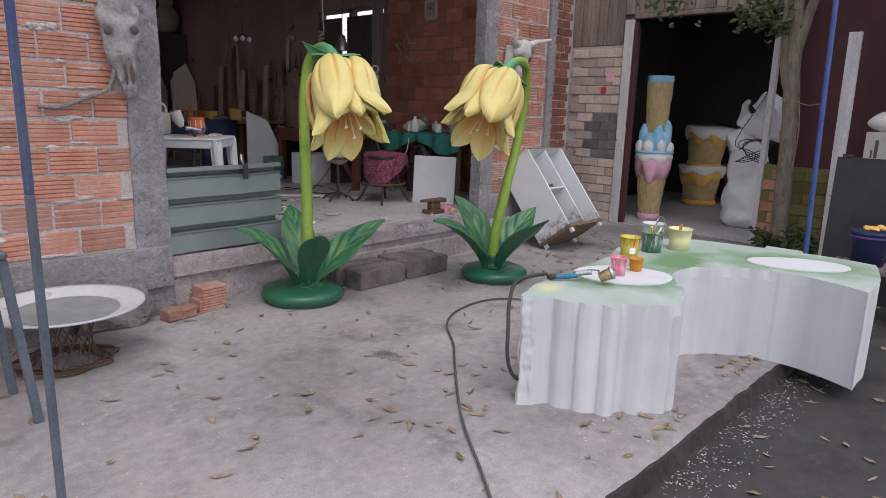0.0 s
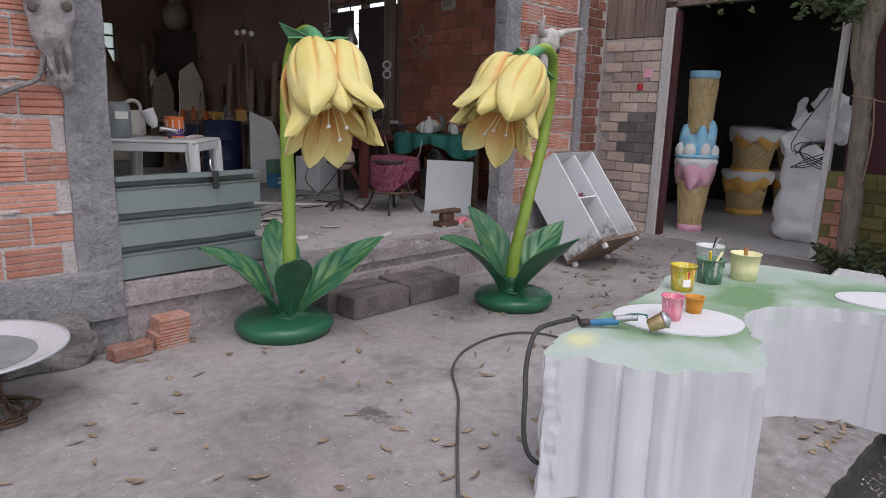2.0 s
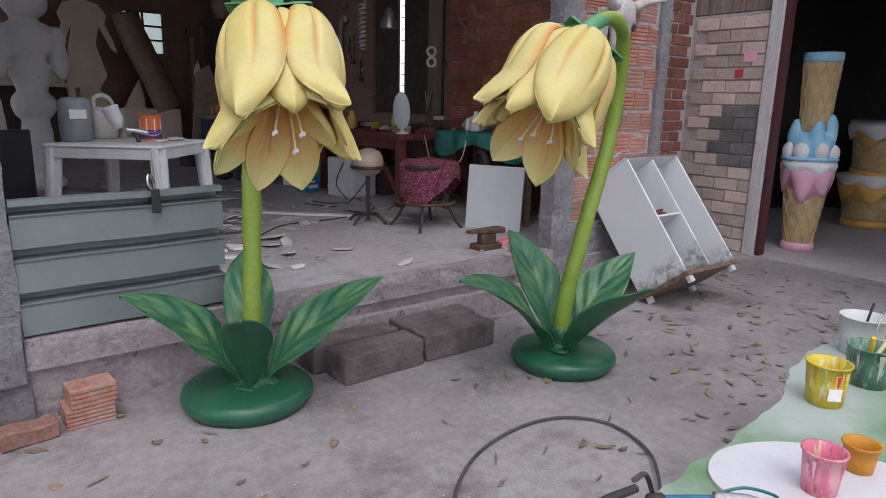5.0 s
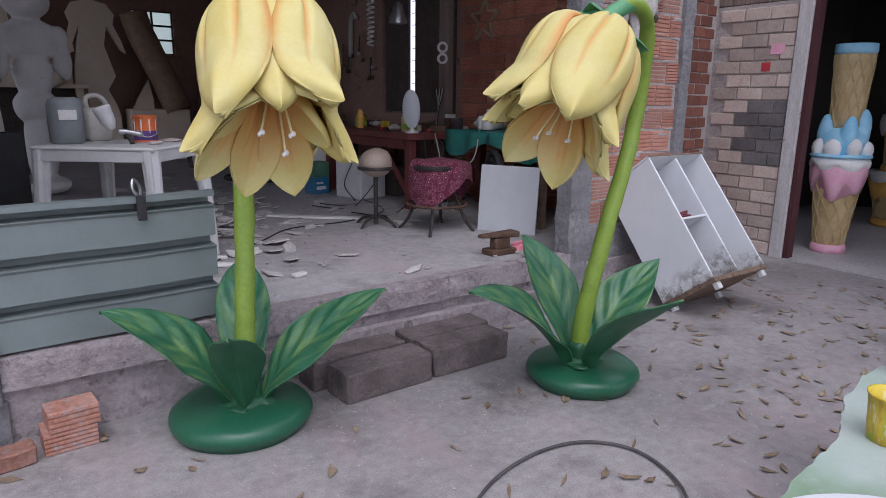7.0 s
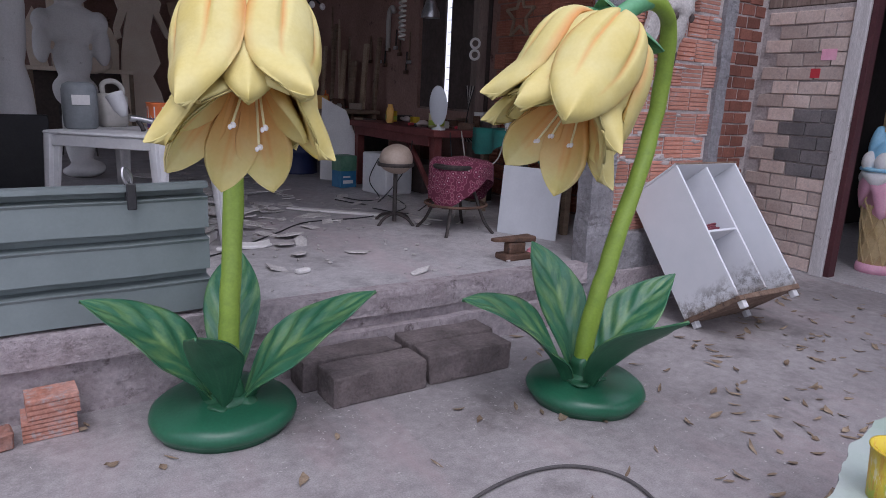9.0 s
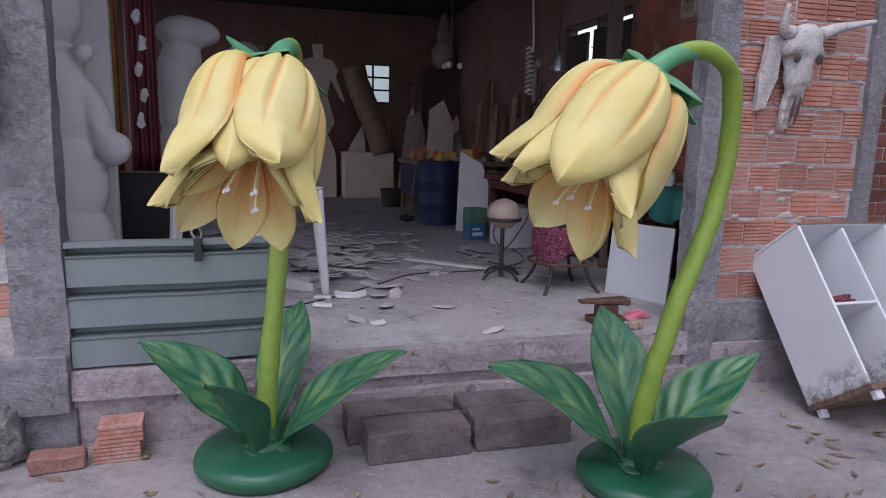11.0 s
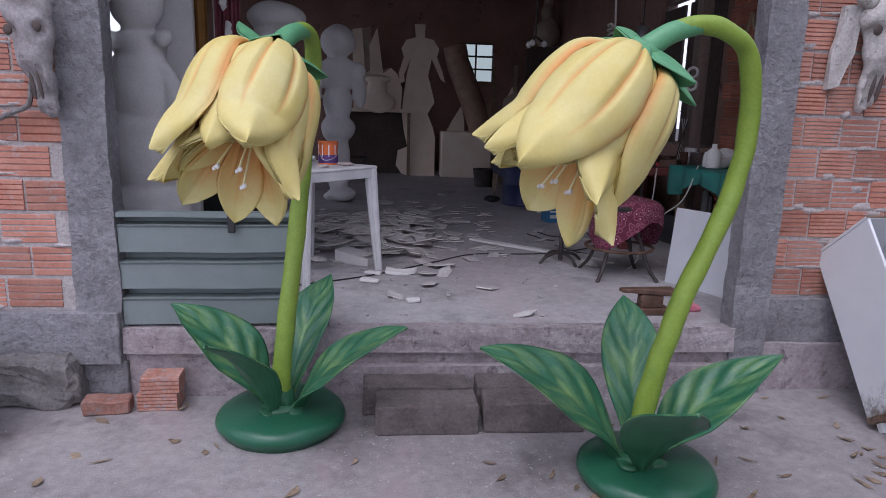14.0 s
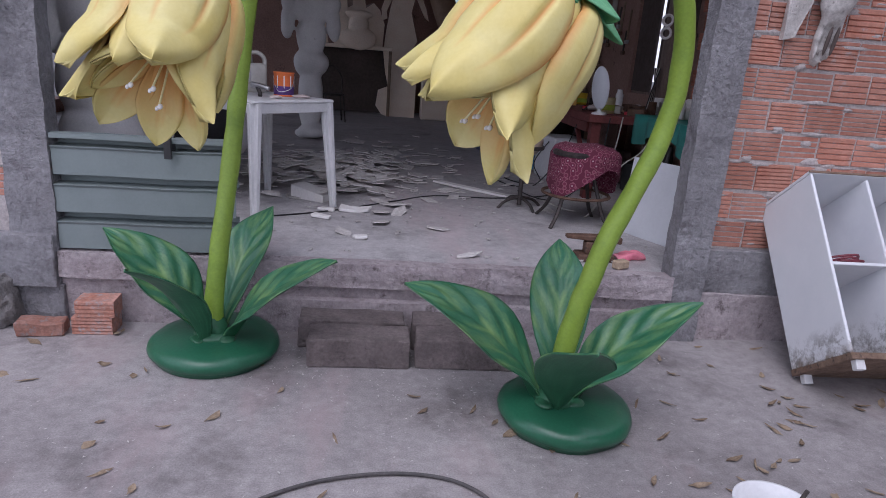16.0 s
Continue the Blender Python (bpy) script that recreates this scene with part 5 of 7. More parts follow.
for k, (x, y) in enumerate(((0.2, -0.18), (0.2, 0.18), (-0.28, -0.18), (-0.28, 0.18))):
    dx, dy = (0.07 if x > 0 else -0.07), (0.04 if y > 0 else -0.04)
    bm = boxes((-0.02, 0.02, -0.016, 0.016, 0, 0.82), bevel=0.004)
    for v in bm.verts:
        v.co += Vector((x, y, 0)) + Vector((dx, dy, 0)) * (1 - v.co.z / 0.82)
    part("leg", bm, "grey_blue_paint", stool)
cl = part("stained_cloth", blob([(-0.05, 0.0, 0.885, 0.25, 0.2, 0.04)], 3, 0.03, 8), "pale_cloth", None, m=pose(0.60, 3.60, 0))
tagged(cl, "paint-stained cloth bundled on the stool", "cloth")
lp_ = thing("metal_post", pose(0.66, 2.58, 0, 0, 0, 20), "slim square metal post, blue above and grey below", "post")
part("lower_section", boxes((-0.013, 0.013, -0.013, 0.013, 0, 1.22), bevel=0.003), "grey_blue_paint", lp_, "worn grey lower length")
part("upper_section", boxes((-0.0125, 0.0125, -0.0125, 0.0125, 1.22, 3.9), bevel=0.003), "worn_blue", lp_, "blue painted upper length")
tagged(link("metal_post", tube([(6.0, 1.36, 0.0), (6.0, 1.41, 1.8), (6.02, 1.46, 3.9)], 0.020, 10, 2), "blue_paint"), "slim blue painted round metal post", "post")

# ---- skulls on the facade ----


def skull(name, m, label, horns, long=False):
    bm = blob([(0, -0.05, 0.09, 0.105, 0.06, 0.14), (0.0, -0.06, -0.06, 0.118, 0.065, 0.15), (-0.02, -0.065, -0.17, 0.095, 0.06, 0.16), (0, -0.07, -0.30, 0.066, 0.05, 0.16), (0, -0.075, -0.43, 0.05, 0.04, 0.07), (-0.10, -0.06, 0.03, 0.035, 0.04, 0.06), (0.10, -0.06, 0.03, 0.035, 0.04, 0.06)] if long else [(0, -0.06, 0.0, 0.115, 0.075, 0.12), (0, -0.07, -0.12, 0.085, 0.065, 0.14), (0, -0.075, -0.28, 0.058, 0.05, 0.16), (0, -0.08, -0.40, 0.05, 0.042, 0.07), (-0.085, -0.06, -0.02, 0.05, 0.05, 0.05), (0.085, -0.06, -0.02, 0.05, 0.05, 0.05)], 3, 0.012, 12)
    for v in bm.verts:
        for cx in (-0.08, 0.08):
            d = (Vector((v.co.x, v.co.z)) - Vector((cx, -0.07))).length
            if d < 0.045 and v.co.y < -0.04:
                v.co.y += 0.05 * (1 - d / 0.045)
        if abs(abs(v.co.x) - 0.02) < 0.016 and v.co.z < -0.24 and v.co.y < -0.06:
            v.co.y += 0.035
    s = link(name, melt_mesh(bm, 0.014, 1), "grey_bone" if long else "bone", None, m=m, smooth=True)
    tagged(s, label, "animal skull", "skulls on the facade")
    # Near-black blobs stand in for the shade inside the skull's hollows
    for ex in (-0.08, 0.08):
        part("eye_socket_shade", blob([(ex, -0.118, -0.06, 0.024, 0.012, 0.026)], 2, 0.004, 20), "soffit_dark", s, "dark blob standing for shade in the eye socket")
    for ex in (-0.018, 0.02):
        part("nose_opening_shade", blob([(ex, -0.123, -0.33, 0.011, 0.008, 0.072)], 2), "soffit_dark", s, "dark blob standing for shade in the nasal opening")
    for k, pts in enumerate(horns):
        link("horn", tube(pts, (0.042, 0.012), 10, 6, 0.004), "bone", s, "pale curved horn" if k == 0 else "", smooth=True)
    return s


skull("cattle_skull", pose(6.28, 4.71, 2.25, 12, 0, 4) @ Matrix.Scale(1.16, 4), "weathered cattle skull with horns on brick wall", [[(-0.1, -0.05, 0.06), (-0.17, -0.06, 0.09), (-0.19, -0.08, 0.20)], [(0.1, -0.05, 0.06), (0.22, -0.06, 0.11), (0.42, -0.10, 0.16)]])
bm = slab_shape([(-0.05, 0.0), (0.03, 0.02), (0.05, -0.2), (0.02, -0.36), (-0.04, -0.38), (-0.06, -0.2)], 0.03)
rough_up(bm, 0.01, 12, 2, 4)
tagged(part("jaw_bone", bm, "bone", m=pose(6.11, 4.66, 2.28, 6, 4, 0) @ Matrix.Scale(1.2, 4)), "pale dried jaw bone hung beside the skull", "bone")
skull("horse_skull", pose(1.78, 4.60, 2.06, 6, -6, -14), "long grey weathered horse skull hung on brick wall", [], True)
tagged(link("rope", tube([(1.28, 4.63, 1.50), (1.40, 4.62, 1.50), (1.52, 4.61, 1.545), (1.62, 4.60, 1.585), (1.70, 4.60, 1.63), (1.74, 4.585, 1.75)], 0.014, 7, 6, 0.006), "rubble"), "frayed grey rope tied below the skull", "rope")
# ---- tree and clutter by the store ----
tree = thing("tree", pose(8.25, 2.20, 0), "mottled-bark tree with hanging green leaf clusters", "tree")
link("trunk", tube([(0, 0, -0.05), (0.0, 0.02, 0.8), (0.0, 0.06, 1.6), (0.02, 0.12, 2.4), (0.04, 0.2, 3.4), (0.05, 0.3, 4.6)], (0.095, 0.07), 14, 8, 0.014), "bark", tree, smooth=True)
for pts, r in (([(0, 0.07, 1.75), (-0.02, 0.18, 2.1), (-0.03, 0.22, 2.5), (-0.05, 0.3, 3.0), (-0.1, 0.7, 3.5)], (0.05, 0.02)), ([(0.02, 0.1, 2.3), (0.05, -0.02, 2.9), (0.08, -0.12, 3.6), (0.1, -0.3, 4.4)], (0.065, 0.03)), ([(-0.03, 0.22, 2.5), (-0.1, 0.45, 2.7), (-0.15, 0.6, 2.62)], (0.025, 0.01)), ([(0.0, 0.2, 3.2), (-0.3, 0.9, 3.35), (-0.5, 1.5, 3.1)], (0.03, 0.01))):
    link("limb", tube(pts, r, 8, 6, 0.008), "bark", tree, smooth=True)


def leaf_mass(centres, count, size, seed):
    q = random.Random(seed)
    vs, fs = [], []
    for _ in range(count):
        cx, cy, cz, sp = q.choice(centres)
        mm = pose(cx + q.gauss(0, sp), cy + q.gauss(0, sp), cz + q.gauss(0, sp * 0.8), q.uniform(20, 100), q.uniform(-40, 40), q.uniform(0, 360))
        ln, w, b = size * q.uniform(0.6, 1.3), size * q.uniform(0.2, 0.34), len(vs)
        for u, ww, zz in ((0, 0.1, 0), (0.35, 1, 0.06), (0.7, 0.8, 0.05), (1, 0.05, -0.05)):
            for s in (-1, 0, 1):
                vs.append(mm @ Vector((u * ln, s * w * ww, zz * ln + abs(s) * 0.08 * ln)))
        for i in range(3):
            for j in range(2):
                a = b + i * 3 + j
                fs.append((a, a + 3, a + 4, a + 1))
    return pydata(vs, fs)


link("crown", leaf_mass([(-0.15, 0.55, 2.72, 0.10), (-0.05, 0.3, 2.6, 0.09), (-0.3, 1.45, 2.98, 0.14), (-0.4, 1.65, 3.1, 0.14), (-0.1, 0.4, 2.85, 0.12), (0, 0.2, 3.8, 0.5), (-0.2, 0.9, 3.7, 0.5), (0.1, -0.5, 4.2, 0.6)], 900, 0.085, 6), "foliage", tree, "loose clusters of small dull green leaves")
bush = thing("weeds", pose(8.2, 2.05, 0), "low leafy green weeds at the tree foot", "weeds")
link("leaves", leaf_mass([(0, 0.25, 0.14, 0.09), (-0.05, 0.0, 0.18, 0.1), (0, -0.25, 0.14, 0.1), (-0.1, 0.12, 0.1, 0.1)], 260, 0.10, 9), "foliage", bush)
link("stalk", tube([(0, 0.1, -0.1), (0.0, 0.08, 0.1), (-0.03, 0.02, 0.22)], 0.006, 5, 4), "bark", bush)
tagged(link("rope", tube([(8.12, 2.34, 1.78), (8.10, 2.2, 1.76), (8.12, 2.05, 1.72), (7.6, 1.85, 1.72), (6.9, 1.6, 1.7), (6.05, 1.44, 1.66)], 0.007, 6, 6), "brown_wrap"), "brown cord tied from the tree to the post", "rope")
tagged(link("rope", tube([(8.10, 2.14, 1.76), (8.08, 2.10, 1.4), (8.09, 2.12, 1.0), (8.10, 2.15, 0.96)], 0.007, 6, 6), "brown_wrap"), "loose brown cord end hanging from the tree", "rope")
tagged(part("plank", boxes((-0.02, 0.02, -0.06, 0.06, 0, 2.55), bevel=0.004), "weathered_white_wood", m=pose(7.9, 1.62, LOW, 0, -3, 0)), "weathered pale wooden plank standing upright", "plank")
tagged(part("dark_board", boxes((0, 0.025, -0.95, 0, 0, 1.34), (-0.001, 0.026, -0.12, -0.04, 1.34, 1.37), (-0.001, 0.026, -0.5, -0.42, 1.34, 1.37), bevel=0.004), "black_plastic", m=pose(7.0, 1.47, LOW, 0, 3, 0)), "dark grey notched board standing on edge", "board")
bench = thing("low_bench", pose(6.45, 1.05, LOW), "rough dark wooden low bench with a tub on top", "bench")
part("seat", boxes((-0.18, 0.2, -0.5, 0.22, 0.42, 0.47), bevel=0.008), "stone_block", bench)
for y in (-0.42, 0.12):
    part("leg", boxes((-0.12, 0.14, y, y + 0.06, 0, 0.42), bevel=0.006), "stone_block", bench)
tub = thing("plastic_tub", pose(6.45, 1.0, LOW + 0.47), "dark navy plastic tub on the low bench", "tub")
link("body", lathe([(0.12, 0), (0.145, 0.26), (0.155, 0.27), (0.155, 0.29), (0.14, 0.29), (0.115, 0.02)], 30), "navy_plastic", tub, smooth=True)
link("rim", lathe([(0.147, 0.235), (0.16, 0.24), (0.16, 0.25), (0.147, 0.255)], 30, closed=False), "paint_purple", tub, "purple tub band")
tagged(part("rag", blob([(0, 0, 0.0, 0.09, 0.06, 0.025), (0.05, -0.06, 0.01, 0.05, 0.04, 0.02)], 2, 0.02, 14), "caramel", m=pose(6.45, 1.0, LOW + 0.78)), "orange-brown rag on the tub", "rag")
tray = part("plastic_basin", boxes((-0.13, 0.13, -0.19, 0.19, 0, 0.3), bevel=0.03), "white_plastic", m=pose(6.9, 1.78, -0.01, 0, -12, 0))
tagged(tray, "upturned white plastic basin with a slot handle", "basin")
# No hole is cut; a near-black bar gives the slot its shade
part("slot", boxes((-0.136, -0.12, -0.08, 0.02, 0.21, 0.235), bevel=0.004), "soffit_dark", tray, "dark bar standing for shade in the handle slot")
box1 = part("carton", boxes((-0.1, 0.1, -0.12, 0.12, 0, 0.30), bevel=0.006), "milky_plastic", m=pose(7.9, 1.28, 1.16))
tagged(box1, "pale carton with dark lettering on a ledge", "carton")
part("printing", boxes((-0.103, -0.101, 0.0, 0.03, 0.04, 0.22), (-0.103, -0.101, 0.045, 0.06, 0.04, 0.12)), "soffit_dark", box1, "dark printed bars")
tagged(part("ledge", boxes((7.75, 8.6, 0.4, 1.5, 1.10, 1.16), (7.78, 7.84, 1.4, 1.48, LOW, 1.10), (7.78, 7.84, 0.45, 0.53, LOW, 1.10), (8.5, 8.56, 1.4, 1.48, LOW, 1.10), (8.5, 8.56, 0.45, 0.53, LOW, 1.10), bevel=0.004), "old_boards"), "dark rough timber work ledge on legs", "shelf")
tagged(part("white_helmet_shape", blob([(0, 0, 0.1, 0.14, 0.16, 0.10)], 3, 0.02, 6), "statue_white", m=pose(7.95, 1.27, 1.46)), "rounded white foam piece on the carton", "foam piece")
dr = slab_shape([(-0.35, 0), (0.35, 0), (0.34, 1.9), (-0.34, 1.95)], 0.05)
rough_up(dr, 0.05, 3, 4, 2)
tagged(part("hanging_cloth", dr, "maroon_cloth", m=pose(8.2, 0.75, 0.9, 0, 0, 90)), "dark maroon cloth hanging by the store", "cloth")
ball = blob([(0, 0, 0, 0.14, 0.14, 0.14)], 3)
bl = part("painted_ball", ball, "paint_red", m=pose(7.4, 1.08, 2.35), smooth=True)
tagged(bl, "red and white painted ball hanging under the eave", "ball")
link("stripe", lathe([(0.1415, -0.03), (0.143, 0.0), (0.1415, 0.03)], 30, closed=False), "ice_white", bl, "white stripe")
link("cord", tube([(0, 0, 0.13), (0.02, 0, 0.8), (0.05, 0, 1.55)], 0.005, 5, 3), "pale_cloth", bl)
# Eave made longer than known; the added part shades foam block and ground
structure("ceiling_eave", boxes((6.1, 8.7, -3.0, 1.75, 3.88, 3.95)), "soffit_dark", "dark eave sheet beside the store, extended to shade the yard", "eave")

# ---- the store room ----


def wafer(parent, rfun, z0, z1, count=12, label=""):
    """A cone body with a raised diagonal lattice."""
    prof = [(rfun(u), z0 + (z1 - z0) * u) for u in [k / 8 for k in range(9)]]
    body = link("wafer", lathe(prof, 28), "wafer_tan", parent, label, smooth=True)
    vs, fs = [], []
    for k in range(count):
        for d in (1, -1):
            pts = []
            for s in range(9):
                u = s / 8
                a = 2 * math.pi * k / count + d * 1.5 * u
                r = rfun(u) + 0.004
                pts.append((r * math.cos(a), r * math.sin(a), z0 + (z1 - z0) * u))
            me = tube(pts, 0.011, 4, 0)
            b = len(vs)
            vs += [v.co.copy() for v in me.vertices]
            fs += [tuple(b + i for i in p.vertices) for p in me.polygons]
            bpy.data.meshes.remove(me)
    link("lattice", pydata(vs, fs), "wafer_tan", body)
    return body


def melt(parent, r, z_top, drop, material, seed, top_r=None, label=""):
    """Melting cream: a cap whose rim runs down in drops."""
    n, m_ = 48, 7
    vs, fs = [], []
    for i in range(n):
        a = 2 * math.pi * i / n
        d = drop * (0.45 + 0.55 * abs(math.sin(a * 3.0 + seed)) ** 0.8) * (0.8 + 0.4 * noise.noise(Vector((math.cos(a), math.sin(a), seed))))
        for j in range(m_):
            u = j / (m_ - 1)
            rr = (r + 0.035 * math.sin(math.pi * min(1, u * 1.05)) + 0.02) * (1 - 0.08 * u)
            vs.append((rr * math.cos(a), rr * math.sin(a), z_top - d * u))
    for i in range(n):
        for j in range(m_ - 1):
            a, b = i * m_ + j, ((i + 1) % n) * m_ + j
            fs.append((a, a + 1, b + 1, b))
    fs.append(tuple(i * m_ for i in range(n)))
    fs.append(tuple(i * m_ + m_ - 1 for i in reversed(range(n))))
    return link("melted_cream", pydata(vs, fs), material, parent, label, smooth=True)


c1 = thing("ice_cream_sculpture", pose(9.38, 4.38, 0.012) @ Matrix.Diagonal((0.85, 0.85, 1, 1)), "pink ice cream cone sculpture standing upright", "ice cream cone", "giant ice cream cones")
link("foot", lathe([(0.19, 0), (0.2, 0.04), (0.19, 0.09)], 28), "ice_pink", c1, "pink foot ring", smooth=True)
wafer(c1, lambda u: 0.165 + 0.09 * u, 0.09, 0.75, 11)
melt(c1, 0.27, 0.98, 0.46, "ice_pink", 1.0)
melt(c1, 0.285, 1.0, 0.2, "ice_white", 2.2, label="white cream layer")
c2 = thing("ice_cream_sculpture", pose(9.38, 4.38, 1.014) @ Matrix.Diagonal((0.85, 0.85, 1, 1)), "blue ice cream cone sculpture turned upside down on another", "ice cream cone", "giant ice cream cones")
link("rim", lathe([(0.33, 0), (0.335, 0.02), (0.32, 0.035)], 36), "ice_blue", c2, "pale blue rim disc", smooth=True)
link("cream", melt_mesh(blob([(0, 0, 0.14, 0.27, 0.27, 0.2), (0.05, -0.18, 0.28, 0.09, 0.09, 0.22), (-0.15, -0.12, 0.22, 0.1, 0.09, 0.2), (0.18, 0.05, 0.24, 0.09, 0.09, 0.24), (-0.1, 0.16, 0.24, 0.1, 0.1, 0.2)], 3, 0.015, 7), 0.02), "ice_blue", c2, smooth=True)
for d in ((-0.16, -0.2, 0.1, 0.09, 0.08, 0.1), (0.04, -0.26, 0.08, 0.09, 0.07, 0.09), (-0.26, 0.0, 0.09, 0.07, 0.1, 0.1), (-0.2, 0.18, 0.09, 0.08, 0.08, 0.1)):
    part("cream_drop", blob([d], 3), "ice_white", c2, smooth=True)
wafer(c2, lambda u: 0.16 + 0.05 * u, 0.3, 1.02, 11)
link("foot", lathe([(0.21, 1.02), (0.225, 1.05), (0.22, 1.12)], 28), "ice_blue", c2, "blue foot ring", smooth=True)
for k, (x, y, z, tilt) in enumerate(((11.75, 4.55, 0.014, 0), (11.72, 4.52, 0.70, -7), (12.5, 4.05, 0.014, 0), (12.47, 4.02, 0.7, 8))):
    c = thing("ice_cream_pot", pose(x, y, z, 0, tilt, k * 50) @ Matrix.Diagonal((0.77, 0.77, 0.85, 1)), "waffle pot sculpture with caramel and cream rim" if k < 2 else "waffle pot sculpture with blue-grey cream rim", "ice cream cone", "giant ice cream cones")
    link("foot", lathe([(0.36, 0), (0.38, 0.05), (0.36, 0.11)], 32), "caramel", c, "caramel foot ring", smooth=True)
    wafer(c, lambda u: 0.34 + 0.08 * u, 0.11, 0.62, 16)
    melt(c, 0.455, 0.76, 0.40, "caramel", k + 0.4)
    melt(c, 0.49, 0.83, 0.30, "ice_white" if k < 2 else "sack_white", k + 3.1, label="white cream layer")
sack = link("sack", melt_mesh(blob([(0, 0, 0.42, 0.36, 0.4, 0.46), (0, 0.02, 0.85, 0.30, 0.33, 0.42), (0.0, -0.02, 0.15, 0.4, 0.42, 0.2)], 4, 0.06, 4.5), 0.03), "sack_white", m=pose(9.9, 3.14, 0.0) @ Matrix.Diagonal((0.85, 0.82, 1, 1)), smooth=True)
tagged(sack, "tall white plastic wrapped sack on the store floor", "sack")
bm = blob([(0, 0.0, 1.45, 0.2, 0.26, 0.2), (0.0, -0.12, 1.75, 0.18, 0.18, 0.18), (0.0, 0.2, 1.62, 0.1, 0.07, 0.22, 20), (0.0, 0.2, 1.22, 0.2, 0.2, 0.2), (0.02, -0.24, 1.5, 0.2, 0.2, 0.26)], 3, 0.08, 6)
tagged(part("wrapped_foam", bm, "sack_white", m=pose(9.95, 3.12, 0.0), smooth=False), "crumpled white wrapped foam pieces on the sack", "foam pieces")
wc = [(0.2 * math.cos(k * 1.3) * (1 + 0.3 * math.sin(k * 0.7)), 0.24 * math.sin(k * 1.3) * (1 + 0.2 * math.cos(k)), 0.16 * math.sin(k * 0.9)) for k in range(30)]
tagged(link("wire_tangle", tube([(p[1] * 0 - 0.02, p[0], p[2]) for p in wc] + [(0.05, -0.1, 0.9), (0.06, -0.1, 1.5)], 0.006, 5, 4), "black_plastic", m=pose(9.48, 2.98, 1.12)), "tangle of thin black wire hanging over the sack", "wire")

# ---- workshop: white table and what stands on it ----
TZ = 1.235 - FLOOR
tab = thing("plastic_table", pose(2.91, 6.06, FLOOR, 0, 0, 50), "paint-splashed white plastic square table", "table")
part("tabletop", boxes((-0.38, 0.38, -0.38, 0.38, TZ - 0.025, TZ), bevel=0.01), "white_plastic", tab)
for sx, sy in ((1, 1), (1, -1), (-1, 1), (-1, -1)):
    bm = bmesh.new()
    box(bm, -0.035, 0.035, -0.012, 0.012, 0, TZ - 0.02, 0.003)
    box(bm, -0.012, 0.012, -0.035, 0.035, 0, TZ - 0.02, 0.003)
    for v in bm.verts:
        u = 1 - v.co.z / TZ
        v.co.x = v.co.x * (1.6 - 0.7 * u) + sx * (0.335 + 0.05 * u)
        v.co.y = v.co.y * (1.6 - 0.7 * u) + sy * (0.335 + 0.05 * u)
    part("leg", bm, "white_plastic", tab)
for x0, x1, y0, y1 in ((-0.33, 0.33, -0.372, -0.35), (-0.33, 0.33, 0.35, 0.372), (-0.372, -0.35, -0.33, 0.33), (0.35, 0.372, -0.33, 0.33)):
    part("apron", boxes((x0, x1, y0, y1, TZ - 0.09, TZ - 0.024), bevel=0.004), "white_plastic", tab)
TT = FLOOR + TZ
j1 = thing("jug", pose(2.60, 6.16, TT), "dirty grey plastic jug with a white label", "jug")
link("body", lathe([(0.085, 0), (0.10, 0.015), (0.102, 0.13), (0.10, 0.24), (0.09, 0.27), (0.06, 0.285)], 26, 0.006), "clear_grey_plastic", j1, smooth=True)
part("label", boxes((-0.05, 0.05, -0.107, -0.103, 0.15, 0.21), bevel=0.001), "statue_white", j1, "white paper label")
j2 = thing("jug", pose(2.80, 6.38, TT, 0, 0, 20), "milky translucent plastic jug with handle", "jug")
part("body", boxes((-0.09, 0.09, -0.07, 0.07, 0, 0.22), bevel=0.025), "milky_plastic", j2, smooth=True)
link("handle", tube([(-0.05, 0, 0.2), (-0.05, 0, 0.28), (0.02, 0, 0.30), (0.075, 0, 0.26), (0.08, 0, 0.18)], 0.017, 8, 6), "milky_plastic", j2, smooth=True)
g2 = thing("spray_gun", pose(2.84, 5.98, TT + 0.03, 0, 0, -20), "steel spray gun with white plastic cup", "spray gun")
link("cup", lathe([(0.02, 0.0), (0.045, 0.05), (0.052, 0.13), (0.056, 0.14), (0.05, 0.15), (0.02, 0.155)], 22), "white_plastic", g2, "white gravity cup", pose(-0.01, 0, 0.06, 0, -22, 0), smooth=True)
link("body", tube([(0.02, 0, 0.05), (0.08, 0.0, 0.045), (0.16, 0.0, 0.03)], (0.022, 0.016), 8, 5), "steel", g2, smooth=True)
link("grip", tube([(0.06, 0, 0.045), (0.09, -0.01, 0.0), (0.10, -0.02, -0.025)], 0.015, 8, 5), "dark_iron", g2, smooth=True)
can = thing("paint_can", pose(3.06, 6.16, TT), "orange and white paint can with purple base", "paint can")
link("body", lathe([(0.075, 0), (0.077, 0.005), (0.075, 0.012), (0.075, 0.165), (0.08, 0.17), (0.078, 0.175), (0.07, 0.172)], 28), "paint_orange", can, smooth=True)
link("band", lathe([(0.0757, 0.012), (0.0757, 0.075)], 28, closed=False), "paint_purple", can, "purple lower band")
link("label", lathe([(0.0762, 0.06), (0.0762, 0.15)], 9, closed=False), "statue_white", can, "white paint smear")
link("handle", tube([(0.078, 0, 0.14), (0.06, -0.07, 0.06), (-0.03, -0.085, 0.04), (-0.078, 0, 0.14)], 0.003, 5, 6), "steel", can)
